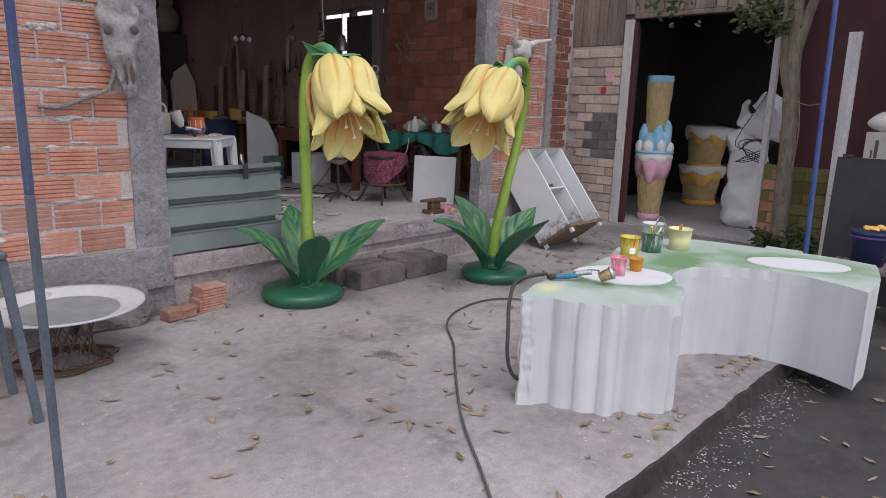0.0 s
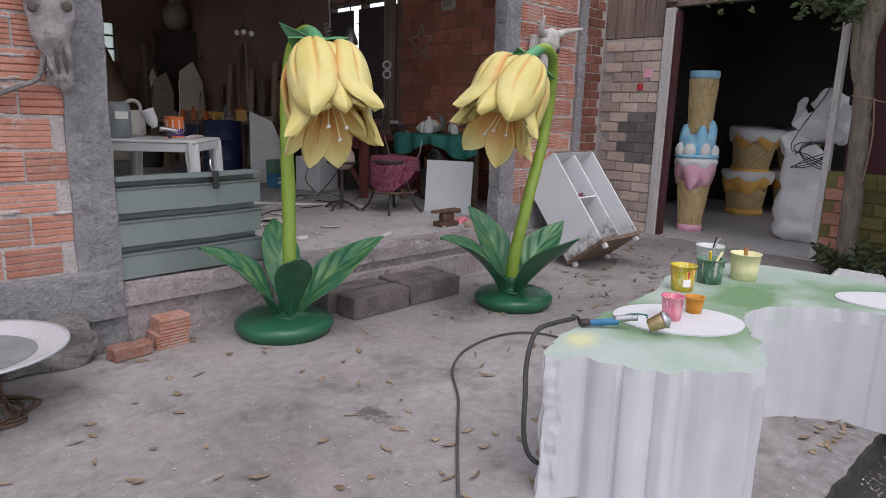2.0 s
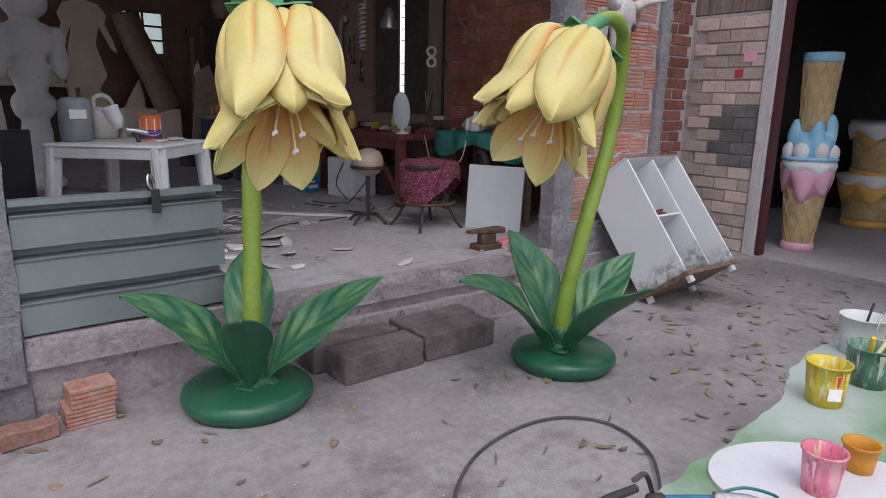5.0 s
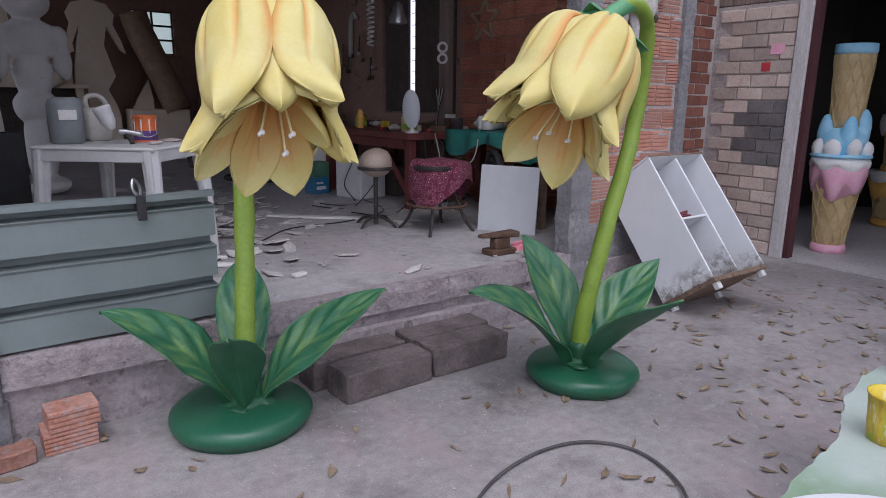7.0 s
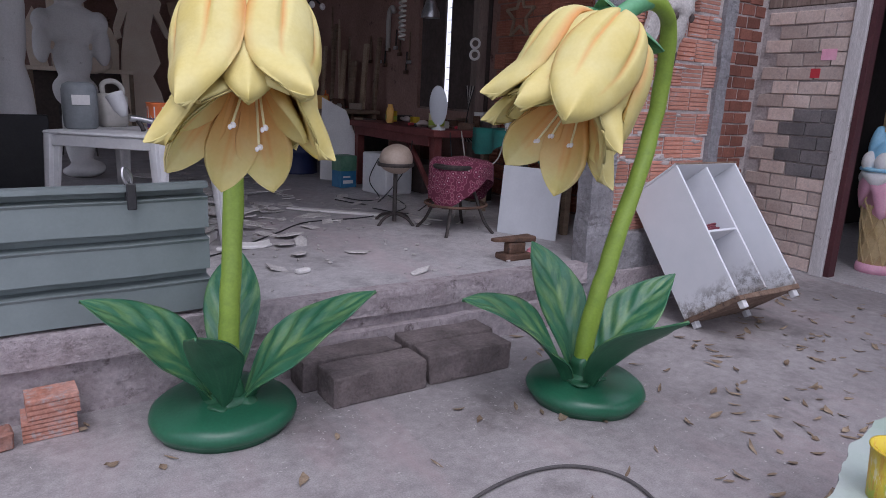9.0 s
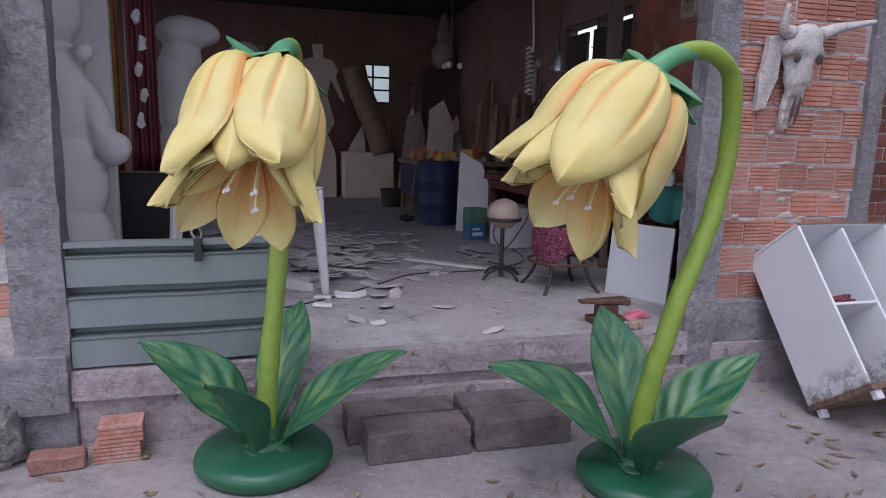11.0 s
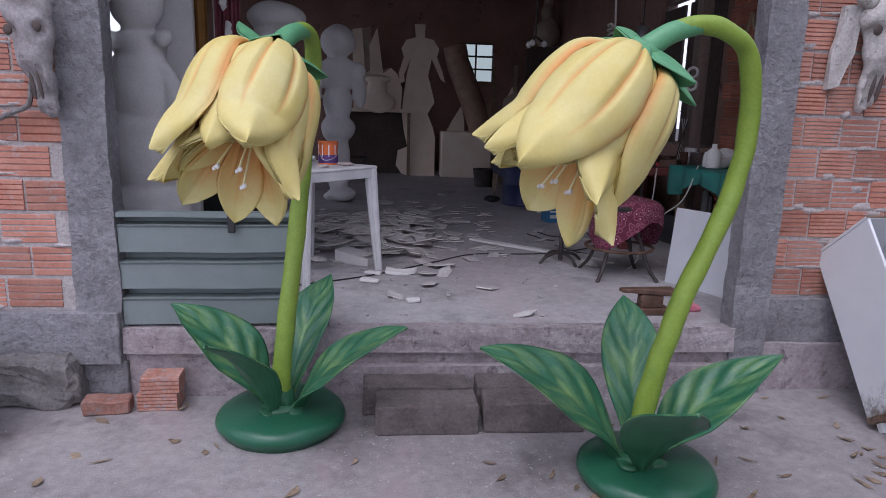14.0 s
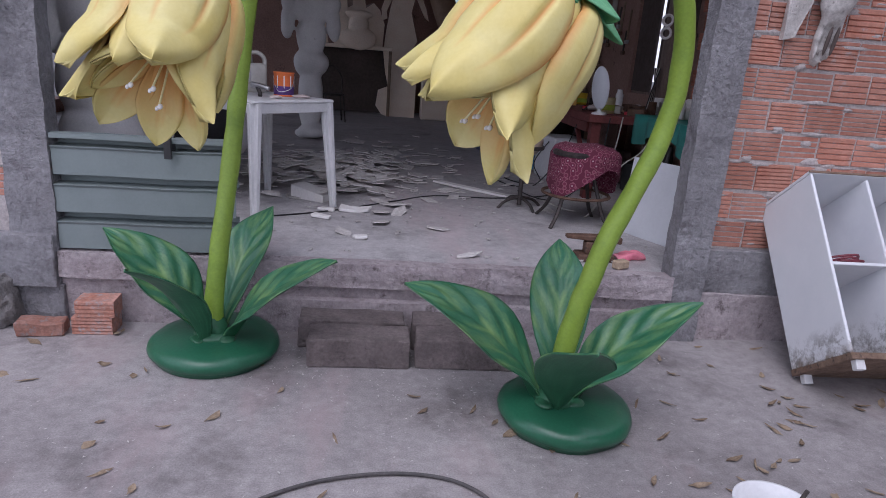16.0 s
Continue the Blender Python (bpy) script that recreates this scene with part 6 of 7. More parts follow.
for k, (x, y, r) in enumerate(((3.20, 6.06, 0.07), (3.05, 5.85, 0.05))):
    bm = blob([(0, 0, 0.008, r, r * 0.8, 0.012)], 2, 0.01, 20)
    tagged(part("palette_scrap", bm, "pale_cloth", m=pose(x, y, TT + 0.004)), "paint-smeared scrap on the table", "scrap")

# ---- workshop: foam figures ----


def figure(parts, m, label, material="statue_white", lump=0.02, scale=5.0):
    return tagged(link("statue", melt_mesh(blob(parts, 3, lump, scale), 0.022), material, m=m, smooth=True), label, "statue")


figure([(0, 0, 0.35, 0.33, 0.28, 0.4), (0, 0, 0.85, 0.30, 0.25, 0.42), (0, 0, 1.35, 0.25, 0.21, 0.36), (0, 0, 1.66, 0.20, 0.17, 0.14), (0, -0.02, 1.98, 0.19, 0.18, 0.22), (0, 0.0, 2.2, 0.22, 0.21, 0.13), (-0.27, -0.05, 1.30, 0.09, 0.1, 0.3, 12), (0.27, -0.05, 1.25, 0.09, 0.1, 0.32, -14), (0.36, -0.08, 1.08, 0.12, 0.12, 0.12), (0.2, -0.1, 1.72, 0.07, 0.07, 0.07), (-0.2, -0.1, 1.70, 0.07, 0.07, 0.07)],
       pose(1.64, 6.35, FLOOR), "tall white foam snow woman statue with round buns")
figure([(0, 0, 0.06, 0.22, 0.2, 0.08), (0.05, -0.1, 0.1, 0.2, 0.24, 0.1), (0, 0, 0.55, 0.17, 0.16, 0.5), (0, 0, 1.0, 0.24, 0.2, 0.2), (0, 0, 1.35, 0.2, 0.17, 0.3), (0, 0, 1.72, 0.3, 0.2, 0.24), (-0.27, -0.05, 1.75, 0.12, 0.13, 0.13), (0.27, -0.05, 1.75, 0.12, 0.13, 0.13), (-0.3, -0.08, 1.5, 0.09, 0.1, 0.22), (0.3, -0.08, 1.5, 0.09, 0.1, 0.22), (0, 0, 2.15, 0.24, 0.22, 0.22)],
       pose(2.82, 10.25, FLOOR), "white foam torso statue with round shoulders")
figure([(0, 0, 0.7, 0.22, 0.2, 0.8), (0, 0, 1.6, 0.2, 0.18, 0.6), (0.12, -0.02, 2.2, 0.32, 0.18, 0.16), (0.05, 0, 1.95, 0.2, 0.17, 0.2)], pose(2.18, 8.5, FLOOR), "tall rounded white foam column figure")
figure([(0, 0, 0.3, 0.26, 0.24, 0.32), (0, 0, 0.7, 0.15, 0.14, 0.2), (0, 0, 0.95, 0.1, 0.1, 0.24, 10)], pose(6.7, 14.6, 3.0), "small pointed gnome statue on a tall cabinet", "plaster_beige")
tagged(part("cabinet_tall", boxes((-0.35, 0.28, -0.3, 0.3, 0, 2.6), (-0.36, -0.35, -0.28, -0.01, 0.1, 2.5), (-0.36, -0.35, 0.01, 0.28, 0.1, 2.5), bevel=0.006), "soffit_dark", m=pose(6.7, 14.6, FLOOR)), "tall dark workshop cabinet", "cabinet")
fig = [(-0.23, 0), (0.32, 0), (0.32, 0.77), (0.28, 0.95), (0.16, 1.23), (0.30, 1.46), (0.16, 1.98), (0.23, 2.30), (0.42, 1.92), (0.50, 1.86), (0.44, 2.07), (0.33, 2.33), (0.37, 2.49), (0.256, 2.66), (0.085, 2.70), (0.093, 2.95),
       (-0.116, 2.95), (-0.09, 2.70), (-0.28, 2.65), (-0.37, 2.49), (-0.32, 2.33), (-0.42, 2.02), (-0.395, 1.81), (-0.30, 1.86), (-0.32, 1.98), (-0.19, 2.30), (-0.26, 1.98), (-0.32, 1.56), (-0.35, 1.23), (-0.30, 0.86), (-0.23, 0.58), (-0.42, 0.5), (-0.46, 0.2), (-0.34, 0.03)]
bm = slab_shape(fig, 0.12)
bmesh.ops.triangulate(bm, faces=bm.faces[:])
tagged(part("foam_cutout", bm, "foam_shop", m=pose(4.12, 14.2, FLOOR, -3, 0, 0)), "tall flat foam figure cutout leaning at the back", "foam cutout")
for k, (x, w, z, hgt, lean, lab) in enumerate(((2.95, 0.34, 1.72, 0.75, 3, "pale foam offcut board on the back shelf"), (3.5, 0.5, 1.72, 0.85, 0, "jagged foam offcut on the back shelf"), (2.55, 0.3, 1.72, 0.9, -4, "pale foam offcut board on the back shelf"), (5.05, 0.45, 0.45, 1.1, -12, "foam offcut board leaning at the back wall"), (4.75, 0.35, 0.45, 1.35, 8, "foam offcut board leaning at the back wall"))):
    q = random.Random(k + 20)
    ol = [(-w / 2 + q.uniform(-.04, .04), 0), (w / 2, 0), (w / 2 + q.uniform(-.06, .06), hgt * 0.5), (w / 2 - q.uniform(0, .12), hgt * 0.8), (0.05, hgt * q.uniform(0.85, 1.05)), (-w / 3, hgt * q.uniform(0.7, 1.0)), (-w / 2, hgt * 0.6)]
    tagged(part("foam_board", slab_shape(ol, 0.08), "foam_shop", m=pose(x, 14.35, z, -6, lean, 0)), lab, "foam board", "foam offcuts at the back")
shelf = thing("shelf_unit", pose(3.2, 14.4, FLOOR), "long timber shelf with foam pieces on it", "shelf")
part("board", boxes((-0.85, 0.75, -0.3, 0.25, 1.24, 1.31), bevel=0.005), "foam_shop", shelf)
for x in (-0.8, 0.68):
    part("leg", boxes((x, x + 0.06, -0.28, -0.2, 0, 1.24), bevel=0.004), "work_wood", shelf)
part("backing", boxes((-0.8, 0.7, 0.2, 0.24, 0.02, 1.24), bevel=0.004), "soffit_dark", shelf)
figure([(0, 0, 0.12, 0.36, 0.1, 0.22), (0, -0.02, 0.4, 0.2, 0.1, 0.2), (0, -0.03, 0.56, 0.28, 0.08, 0.08)], pose(3.28, 14.1, 1.72), "bearded head relief in pale foam", "foam_shop")
tagged(link("wrapped_roll", tube([(5.35, 14.0, 1.3), (5.15, 14.1, 1.9), (4.88, 14.25, 2.6), (4.8, 14.3, 2.95)], 0.23, 16, 6, 0.02), "brown_wrap", smooth=True), "thick brown wrapped roll leaning at the back", "roll")
tagged(part("foam_plinth", boxes((-0.5, 0.5, -0.25, 0.25, 0, 0.9), bevel=0.02), "foam_shop", m=pose(5.05, 14.2, FLOOR)), "low pale foam block under the roll", "foam block")
q = random.Random(31)
for k in range(9):
    x, hgt = 5.75 + 0.12 * k, q.uniform(1.5, 2.6)
    tagged(part("plank", boxes((-0.045, 0.045, -0.015, 0.015, 0, hgt), bevel=0.003), "work_wood" if k % 3 else "pale_wood", m=pose(x, 14.95, FLOOR, -6, q.uniform(-6, 6), q.uniform(-8, 8))), "rough timber plank leaning at the back wall", "plank", "planks at the back wall")
ch = thing("wire_chair", pose(2.95, 12.6, FLOOR, 0, 0, 15), "dark bentwood style wire chair in the shadows", "chair")
link("seat", lathe([(0.19, 0.44), (0.2, 0.455), (0.19, 0.47)], 24), "dark_iron", ch)
link("backrest", tube([(-0.17, 0.12, 0.45), (-0.17, 0.17, 0.75), (0, 0.2, 0.93), (0.17, 0.17, 0.75), (0.17, 0.12, 0.45)], 0.012, 6, 6), "dark_iron", ch)
for x, y in ((-0.15, -0.13), (0.15, -0.13), (-0.15, 0.13), (0.15, 0.13)):
    link("leg", tube([(x, y, 0.45), (x * 1.25, y * 1.25, 0)], 0.012, 6, 2), "dark_iron", ch)
for nm, x, y, w, mt, lab, s in (("curtain", 1.68, 7.55, 0.30, "ochre_cloth", "ochre yellow cloth hanging in folds", 1), ("curtain", 2.0, 7.58, 0.26, "maroon_cloth", "dark red patterned cloth hanging in folds", 2)):
    vs, fs = [], []
    for i in range(25):
        for j in range(9):
            u, v = i / 24, j / 8
            vs.append((-w / 2 + w * u, 0.035 * math.sin(u * 22 + s) * (0.6 + 0.4 * v), 2.6 - 1.75 * v))
    fs = [(i * 9 + j, i * 9 + j + 1, (i + 1) * 9 + j + 1, (i + 1) * 9 + j) for i in range(24) for j in range(8)]
    c = link(nm, pydata(vs, fs), mt, m=pose(x, y, FLOOR), smooth=True)
    mod = c.modifiers.new("thick", "SOLIDIFY")
    mod.thickness = 0.006
    tagged(c, lab, "curtain", "cloths hung inside")
    if s == 2:
        for k in range(6):
            part("pattern", blob([(0.02 * (-1) ** k, -0.045, 2.4 - 0.22 * k, 0.035, 0.01, 0.07)], 2, 0.02, 20), "ice_white", c, "white printed pattern" if k == 0 else "")
tagged(part("rail", boxes((1.2, 2.25, 7.55, 7.60, FLOOR + 2.6, FLOOR + 2.64), (1.2, 1.26, 7.54, 7.61, FLOOR, FLOOR + 2.6), bevel=0.004), "work_wood"), "timber rail and post that carry the cloths", "rail")
tagged(part("foam_sheet", boxes((1.28, 1.52, 7.1, 7.16, FLOOR, FLOOR + 2.5), bevel=0.006), "statue_white"), "upright white foam panel", "foam panel")
tagged(part("foam_sheet", boxes((1.30, 2.45, 7.3, 7.36, FLOOR, FLOOR + 0.85), bevel=0.006), "black_plastic"), "low dark board behind the snow woman", "board")

# ---- workshop: debris on the floor ----


def shards(name, count, cx, cy, sx, sy, size, seed, label, zmax=0.05):
    q = random.Random(seed)
    vs, fs = [], []
    for _ in range(count):
        x, y = q.gauss(cx, sx), q.gauss(cy, sy)
        k, s = q.randint(4, 6), size * q.uniform(0.4, 1.5)
        mm = pose(x, max(y, 4.9), FLOOR + 0.004 + q.uniform(0, zmax), q.uniform(-10, 10), q.uniform(-10, 10), q.uniform(0, 360))
        b, el = len(vs), q.uniform(0.3, 0.9)
        ring = [(s * q.uniform(0.6, 1) * math.cos(6.283 * i / k), s * el * q.uniform(0.6, 1) * math.sin(6.283 * i / k)) for i in range(k)]
        for z in (0, 0.008):
            vs += [mm @ Vector((a, c, z)) for a, c in ring]
        fs += [tuple(range(b + k, b + 2 * k)), tuple(range(b + k - 1, b - 1, -1))] + [(b + i, b + (i + 1) % k, b + k + (i + 1) % k, b + k + i) for i in range(k)]
    return tagged(link(name, pydata(vs, fs), "debris_white"), label, "debris", kind="stuff")


shards("foam_debris", 260, 3.35, 7.75, 0.36, 0.62, 0.15, 5, "heap of broken white foam sheets on the floor", 0.09)
shards("foam_scraps", 110, 3.95, 7.7, 0.6, 1.2, 0.10, 6, "white foam scraps scattered over the workshop floor", 0.01)
shards("foam_chips", 160, 3.8, 6.3, 0.9, 0.9, 0.018, 7, "tiny white chips on the workshop floor", 0.005)
for x, y, s, lab in ((3.70, 5.19, 0.045, "small white foam chip on the floor"), (3.63, 5.99, 0.12, "torn white foam scrap on the floor"), (3.40, 5.72, 0.07, "torn white foam scrap on the floor"), (3.42, 5.95, 0.06, "torn white foam scrap on the floor")):
    bm = boxes((-s, s, -s * 0.6, s * 0.6, 0, 0.025), bevel=0.006)
    rough_up(bm, s * 0.3, 9, 2, x * 9)
    for v in bm.verts:
        v.co.z = max(0, v.co.z)
    tagged(part("foam_scrap", bm, "statue_white", m=pose(x, y, FLOOR + 0.002, 0, 0, x * 100)), lab, "foam scrap")
bm = boxes((-0.16, 0.16, -0.09, 0.09, 0, 0.11), bevel=0.004)
for v in bm.verts:
    if v.co.x > 0:
        v.co.z *= 0.55
tagged(part("foam_wedge", bm, "statue_white", m=pose(3.27, 6.36, FLOOR, 0, 0, -30)), "grey-white foam wedge on the floor", "foam wedge")
bm = boxes((-0.47, 0.47, -0.045, 0.045, 0, 0.02), bevel=0.003)
rough_up(bm, 0.012, 4, 6, 3.0, (0.3, 1, 0.3))
tagged(part("strip", bm, "statue_white", m=pose(4.71, 7.07, FLOOR + 0.004, 0, 0, -42)), "long thin white strip lying on the floor", "strip")
tagged(link("cable", tube([(2.9, 5.6, FLOOR + 0.006), (3.4, 5.9, FLOOR + 0.006), (3.9, 6.35, FLOOR + 0.006), (4.3, 6.7, FLOOR + 0.006), (4.9, 6.75, FLOOR + 0.006), (5.5, 7.1, FLOOR + 0.006), (5.7, 7.9, FLOOR + 0.006)], 0.006, 6, 8), "black_plastic"), "thin dark cable running over the floor", "cable")

# ---- workshop: right side ----
bd = part("white_board", boxes((-0.27, 0.27, -0.009, 0.009, 0, 0.58), bevel=0.002), "white_laminate", m=pose(5.80, 5.55, FLOOR, -6, 0, -64))
tagged(bd, "white laminate board leaning in the workshop", "board")
st = thing("work_stool", pose(5.36, 5.98, FLOOR) @ Matrix.Diagonal((1.25, 1.25, 1.08, 1)), "rusty iron stool draped with a maroon cloth", "stool")
link("seat", lathe([(0.17, 0.50), (0.175, 0.52), (0.16, 0.535)], 24), "dark_iron", st)
link("foot_ring", tube([(0.21 * math.cos(a * 0.5236), 0.21 * math.sin(a * 0.5236), 0.22) for a in range(13)], 0.011, 6, 3), "rusty_iron", st)
for k in range(4):
    a = math.pi / 4 + k * math.pi / 2
    link("leg", tube([(0.05 * math.cos(a), 0.05 * math.sin(a), 0.5), (0.13 * math.cos(a), 0.13 * math.sin(a), 0.3), (0.2 * math.cos(a), 0.2 * math.sin(a), 0.1), (0.27 * math.cos(a), 0.27 * math.sin(a), 0.0)], 0.012, 6, 4), "dark_iron", st)
vs, fs = [], []
for i in range(29):
    for j in range(13):
        a, v = 2 * math.pi * i / 28, j / 12
        r = 0.02 + 0.2 * min(1, v / 0.55) + 0.012 * math.sin(a * 7) * v
        z = 0.57 + 0.02 * noise.noise(Vector((math.cos(a) * 2, math.sin(a) * 2, v * 3))) - max(0, v - 0.45) * (0.5 + 0.22 * math.sin(a * 2 + 0.6))
        vs.append((r * math.cos(a), r * math.sin(a), z))
fs = [(i * 13 + j, (i + 1) * 13 + j, (i + 1) * 13 + j + 1, i * 13 + j + 1) for i in range(28) for j in range(12)]
m, t, p = nodes_of("patterned_cloth")
vor = add(t, "ShaderNodeTexVoronoi", Scale=26.0)
geo = t.nodes.new("ShaderNodeNewGeometry")
t.links.new(geo.outputs["Position"], vor.inputs["Vector"])
c = ramp(t, vor.outputs["Distance"], [(0.12, (0.45, 0.32, 0.33)), (0.2, (0.13, 0.02, 0.05)), (0.45, (0.16, 0.025, 0.06)), (0.55, (0.3, 0.12, 0.15)), (0.62, (0.12, 0.02, 0.045))])
t.links.new(c, p.inputs["Base Color"])
p.inputs["Roughness"].default_value = 0.95
bump(t, p, noise_tex(t, 90, 3, 0.6), 0.4, 0.004)
MATS["patterned_cloth"] = m
cl = link("patterned_cloth", pydata(vs, fs), "patterned_cloth", m=pose(5.42, 6.02, FLOOR + 0.04) @ Matrix.Diagonal((1.25, 1.25, 1, 1)), smooth=True)
tagged(cl, "maroon cloth with pale woven pattern over the stool", "cloth")
s2 = thing("work_stool", pose(5.02, 6.45, FLOOR), "low iron stand with a small flat top", "stool")
link("seat", lathe([(0.16, 0.51), (0.165, 0.525), (0.16, 0.54)], 20), "dark_iron", s2)
link("column", tube([(0, 0, 0.02), (0, 0, 0.52)], 0.02, 8, 2), "dark_iron", s2)
for k in range(4):
    a = k * math.pi / 2 + 0.4
    link("leg", tube([(0, 0, 0.09), (0.14 * math.cos(a), 0.14 * math.sin(a), 0.06), (0.22 * math.cos(a), 0.22 * math.sin(a), 0.0)], 0.013, 6, 4), "dark_iron", s2)
tagged(part("half_dome", blob([(0, 0, 0, 0.15, 0.15, 0.13)], 3, 0.01, 8), "plaster_beige", m=pose(5.02, 6.45, FLOOR + 0.57), smooth=True), "beige and white rounded foam piece on the stand", "foam piece")
ty = thing("hose_coil", pose(6.06, 6.04, FLOOR + 0.36, 90, 0, 62), "coil of thick black ribbed hose standing on edge", "hose coil")
for k in range(5):
    link("loop", tube([((0.30 - 0.035 * k) * math.cos(a * 0.3927), (0.30 - 0.035 * k) * math.sin(a * 0.3927), 0.03 * (k % 2)) for a in range(17)], 0.028, 8, 3, 0.006), "rubber", ty, smooth=True)
tt = thing("side_bench", pose(6.5, 6.2, FLOOR), "work bench covered with teal plastic sheet", "bench")
part("tabletop", boxes((-0.42, 0.5, -0.8, 0.55, 0.78, 0.82), bevel=0.004), "work_wood", tt)
for x, y in ((-0.36, -0.74), (0.42, -0.74), (-0.36, 0.48), (0.42, 0.48)):
    part("leg", boxes((x, x + 0.06, y, y + 0.06, 0, 0.78), bevel=0.004), "work_wood", tt)
vs, fs = [], []
for i in range(31):
    for j in range(11):
        u, v = i / 30, j / 10
        y = -0.85 + 1.45 * u
        x, z = (0.45 - 0.9 * v / 0.7, 0.835) if v < 0.7 else (-0.46 - 0.03 * math.sin(u * 30), 0.835 - (v - 0.7) * (0.6 + 0.25 * math.sin(u * 9)))
        vs.append((x, y, z + 0.012 * noise.noise(Vector((x * 7, y * 7, 0)))))
fs = [(i * 11 + j, (i + 1) * 11 + j, (i + 1) * 11 + j + 1, i * 11 + j + 1) for i in range(30) for j in range(10)]
tagged(link("plastic_sheet", pydata(vs, fs), "teal_cloth", m=pose(6.5, 6.2, FLOOR), smooth=True), "teal green plastic sheet draped over the bench", "sheet")


def bottle(x, y, z, r, h, material, label):
    return tagged(link("bottle", lathe([(r * 0.95, 0), (r, 0.01), (r, h * 0.62), (r * 0.85, h * 0.72), (r * 0.35, h * 0.84), (r * 0.35, h)], 16), material, m=pose(x, y, z), smooth=True), label, "bottle", "bottles on the benches")


TB = FLOOR + 0.845
bottle(6.25, 6.35, TB, 0.06, 0.2, "statue_white", "white plastic bottle on the bench")
bottle(6.45, 6.15, TB, 0.05, 0.15, "milky_plastic", "cloudy plastic bottle on the bench")
tagged(part("plastic_bags", blob([(0, 0, 0.06, 0.16, 0.14, 0.08), (0.1, 0.15, 0.05, 0.12, 0.12, 0.07)], 3, 0.04, 10), "statue_white", m=pose(6.4, 6.5, TB)), "crumpled white plastic bags on the bench", "bag")
fan = thing("bench_grinder", pose(6.5, 5.75, TB), "small dark bench grinder with wire guard", "grinder")
part("body", blob([(0, 0, 0.1, 0.06, 0.12, 0.07)], 3), "dark_iron", fan, smooth=True)
link("wheel", lathe([(0.08, -0.015), (0.085, 0), (0.08, 0.015)], 20), "steel", fan, "", pose(0, -0.14, 0.12, 90, 0, 0))
part("base", boxes((-0.06, 0.06, -0.07, 0.07, 0, 0.04), bevel=0.005), "dark_iron", fan)
bn = thing("work_bench", pose(6.25, 7.95, FLOOR), "dark red timber work bench crowded with tools", "work bench")
part("tabletop", boxes((-0.55, 0.6, -1.0, 1.0, 0.72, 0.79), bevel=0.006), "red_oxide_wood", bn)
for x, y in ((-0.5, -0.95), (0.45, -0.95), (-0.5, 0.86), (0.45, 0.86)):
    part("leg", boxes((x, x + 0.09, y, y + 0.09, 0, 0.72), bevel=0.005), "red_oxide_wood", bn)
link("brace", tube([(-0.46, -0.9, 0.12), (-0.46, -0.3, 0.68)], 0.03, 4, 1), "red_oxide_wood", bn)
part("apron", boxes((-0.52, -0.49, -0.86, 0.86, 0.62, 0.72), bevel=0.004), "red_oxide_wood", bn)
BZ = FLOOR + 0.79
q = random.Random(12)
for k in range(16):
    x, y = 6.25 + q.uniform(-0.45, 0.45), 7.95 + q.uniform(-0.92, 0.92)
    kind = k % 4
    if kind == 0:
        r, hh = q.uniform(0.03, 0.07), q.uniform(0.06, 0.16)
        ob = link("tin", lathe([(r, 0), (r, hh), (r + 0.003, hh + 0.004), (r - 0.004, hh + 0.002)], 16), q.choice(("paint_yellow", "steel", "rusty_iron", "caramel")), m=pose(x, y, BZ), smooth=True)
        tagged(ob, "small paint-smeared tin on the work bench", "tin", "tins and tools on the bench")
    elif kind == 1:
        a = q.uniform(0, 180)
        ob = thing("hand_tool", pose(x, y, BZ, 0, 0, a), "worn hand tool lying on the work bench", "tool", "tins and tools on the bench")
        link("shaft", tube([(-0.12, 0, 0.012), (0.05, 0, 0.012)], 0.009, 6, 2), "dark_iron", ob)
        link("handle", tube([(0.05, 0, 0.015), (0.16, 0, 0.015)], 0.015, 8, 2), q.choice(("work_wood", "paint_red", "black_plastic")), ob)
    else:
        w, d, hh = q.uniform(0.05, 0.12), q.uniform(0.05, 0.1), q.uniform(0.04, 0.1)
        ob = part("small_box", boxes((-w, w, -d, d, 0, hh), bevel=0.006), q.choice(("dark_iron", "work_wood", "milky_plastic", "rusty_iron")), m=pose(x, y, BZ, 0, 0, q.uniform(0, 90)))
        tagged(ob, "small dusty box among tools on the bench", "box", "tins and tools on the bench")
mr = thing("oval_mirror", pose(5.82, 7.05, BZ, 0, -8, 40), "oval white-framed table mirror on the work bench", "mirror")
link("frame", lathe([(0.10, -0.008), (0.105, 0), (0.10, 0.008)], 30), "white_laminate", mr, "", pose(0, 0, 0.24, 90, 0, 90) @ Matrix.Diagonal((0.9, 1.9, 1, 1)), smooth=True)
link("foot", lathe([(0.07, 0), (0.07, 0.015), (0.02, 0.03), (0.015, 0.06)], 20), "white_plastic", mr, smooth=True)
tagged(part("storage_box", boxes((-0.2, 0.2, -0.22, 0.22, 0, 0.46), bevel=0.015), "white_plastic", m=pose(5.80, 8.1, FLOOR, 0, 0, 12)), "white plastic box under the work bench", "box")
bb = part("printed_carton", boxes((-0.11, 0.11, -0.1, 0.1, 0, 0.2), bevel=0.004), "paint_blue", m=pose(5.50, 8.65, FLOOR, 0, 0, 10))
tagged(bb, "blue printed carton on the workshop floor", "carton")
part("lid", boxes((-0.112, 0.112, -0.102, 0.102, 0.2, 0.38), bevel=0.004), "paint_green", bb, "green carton upper half")
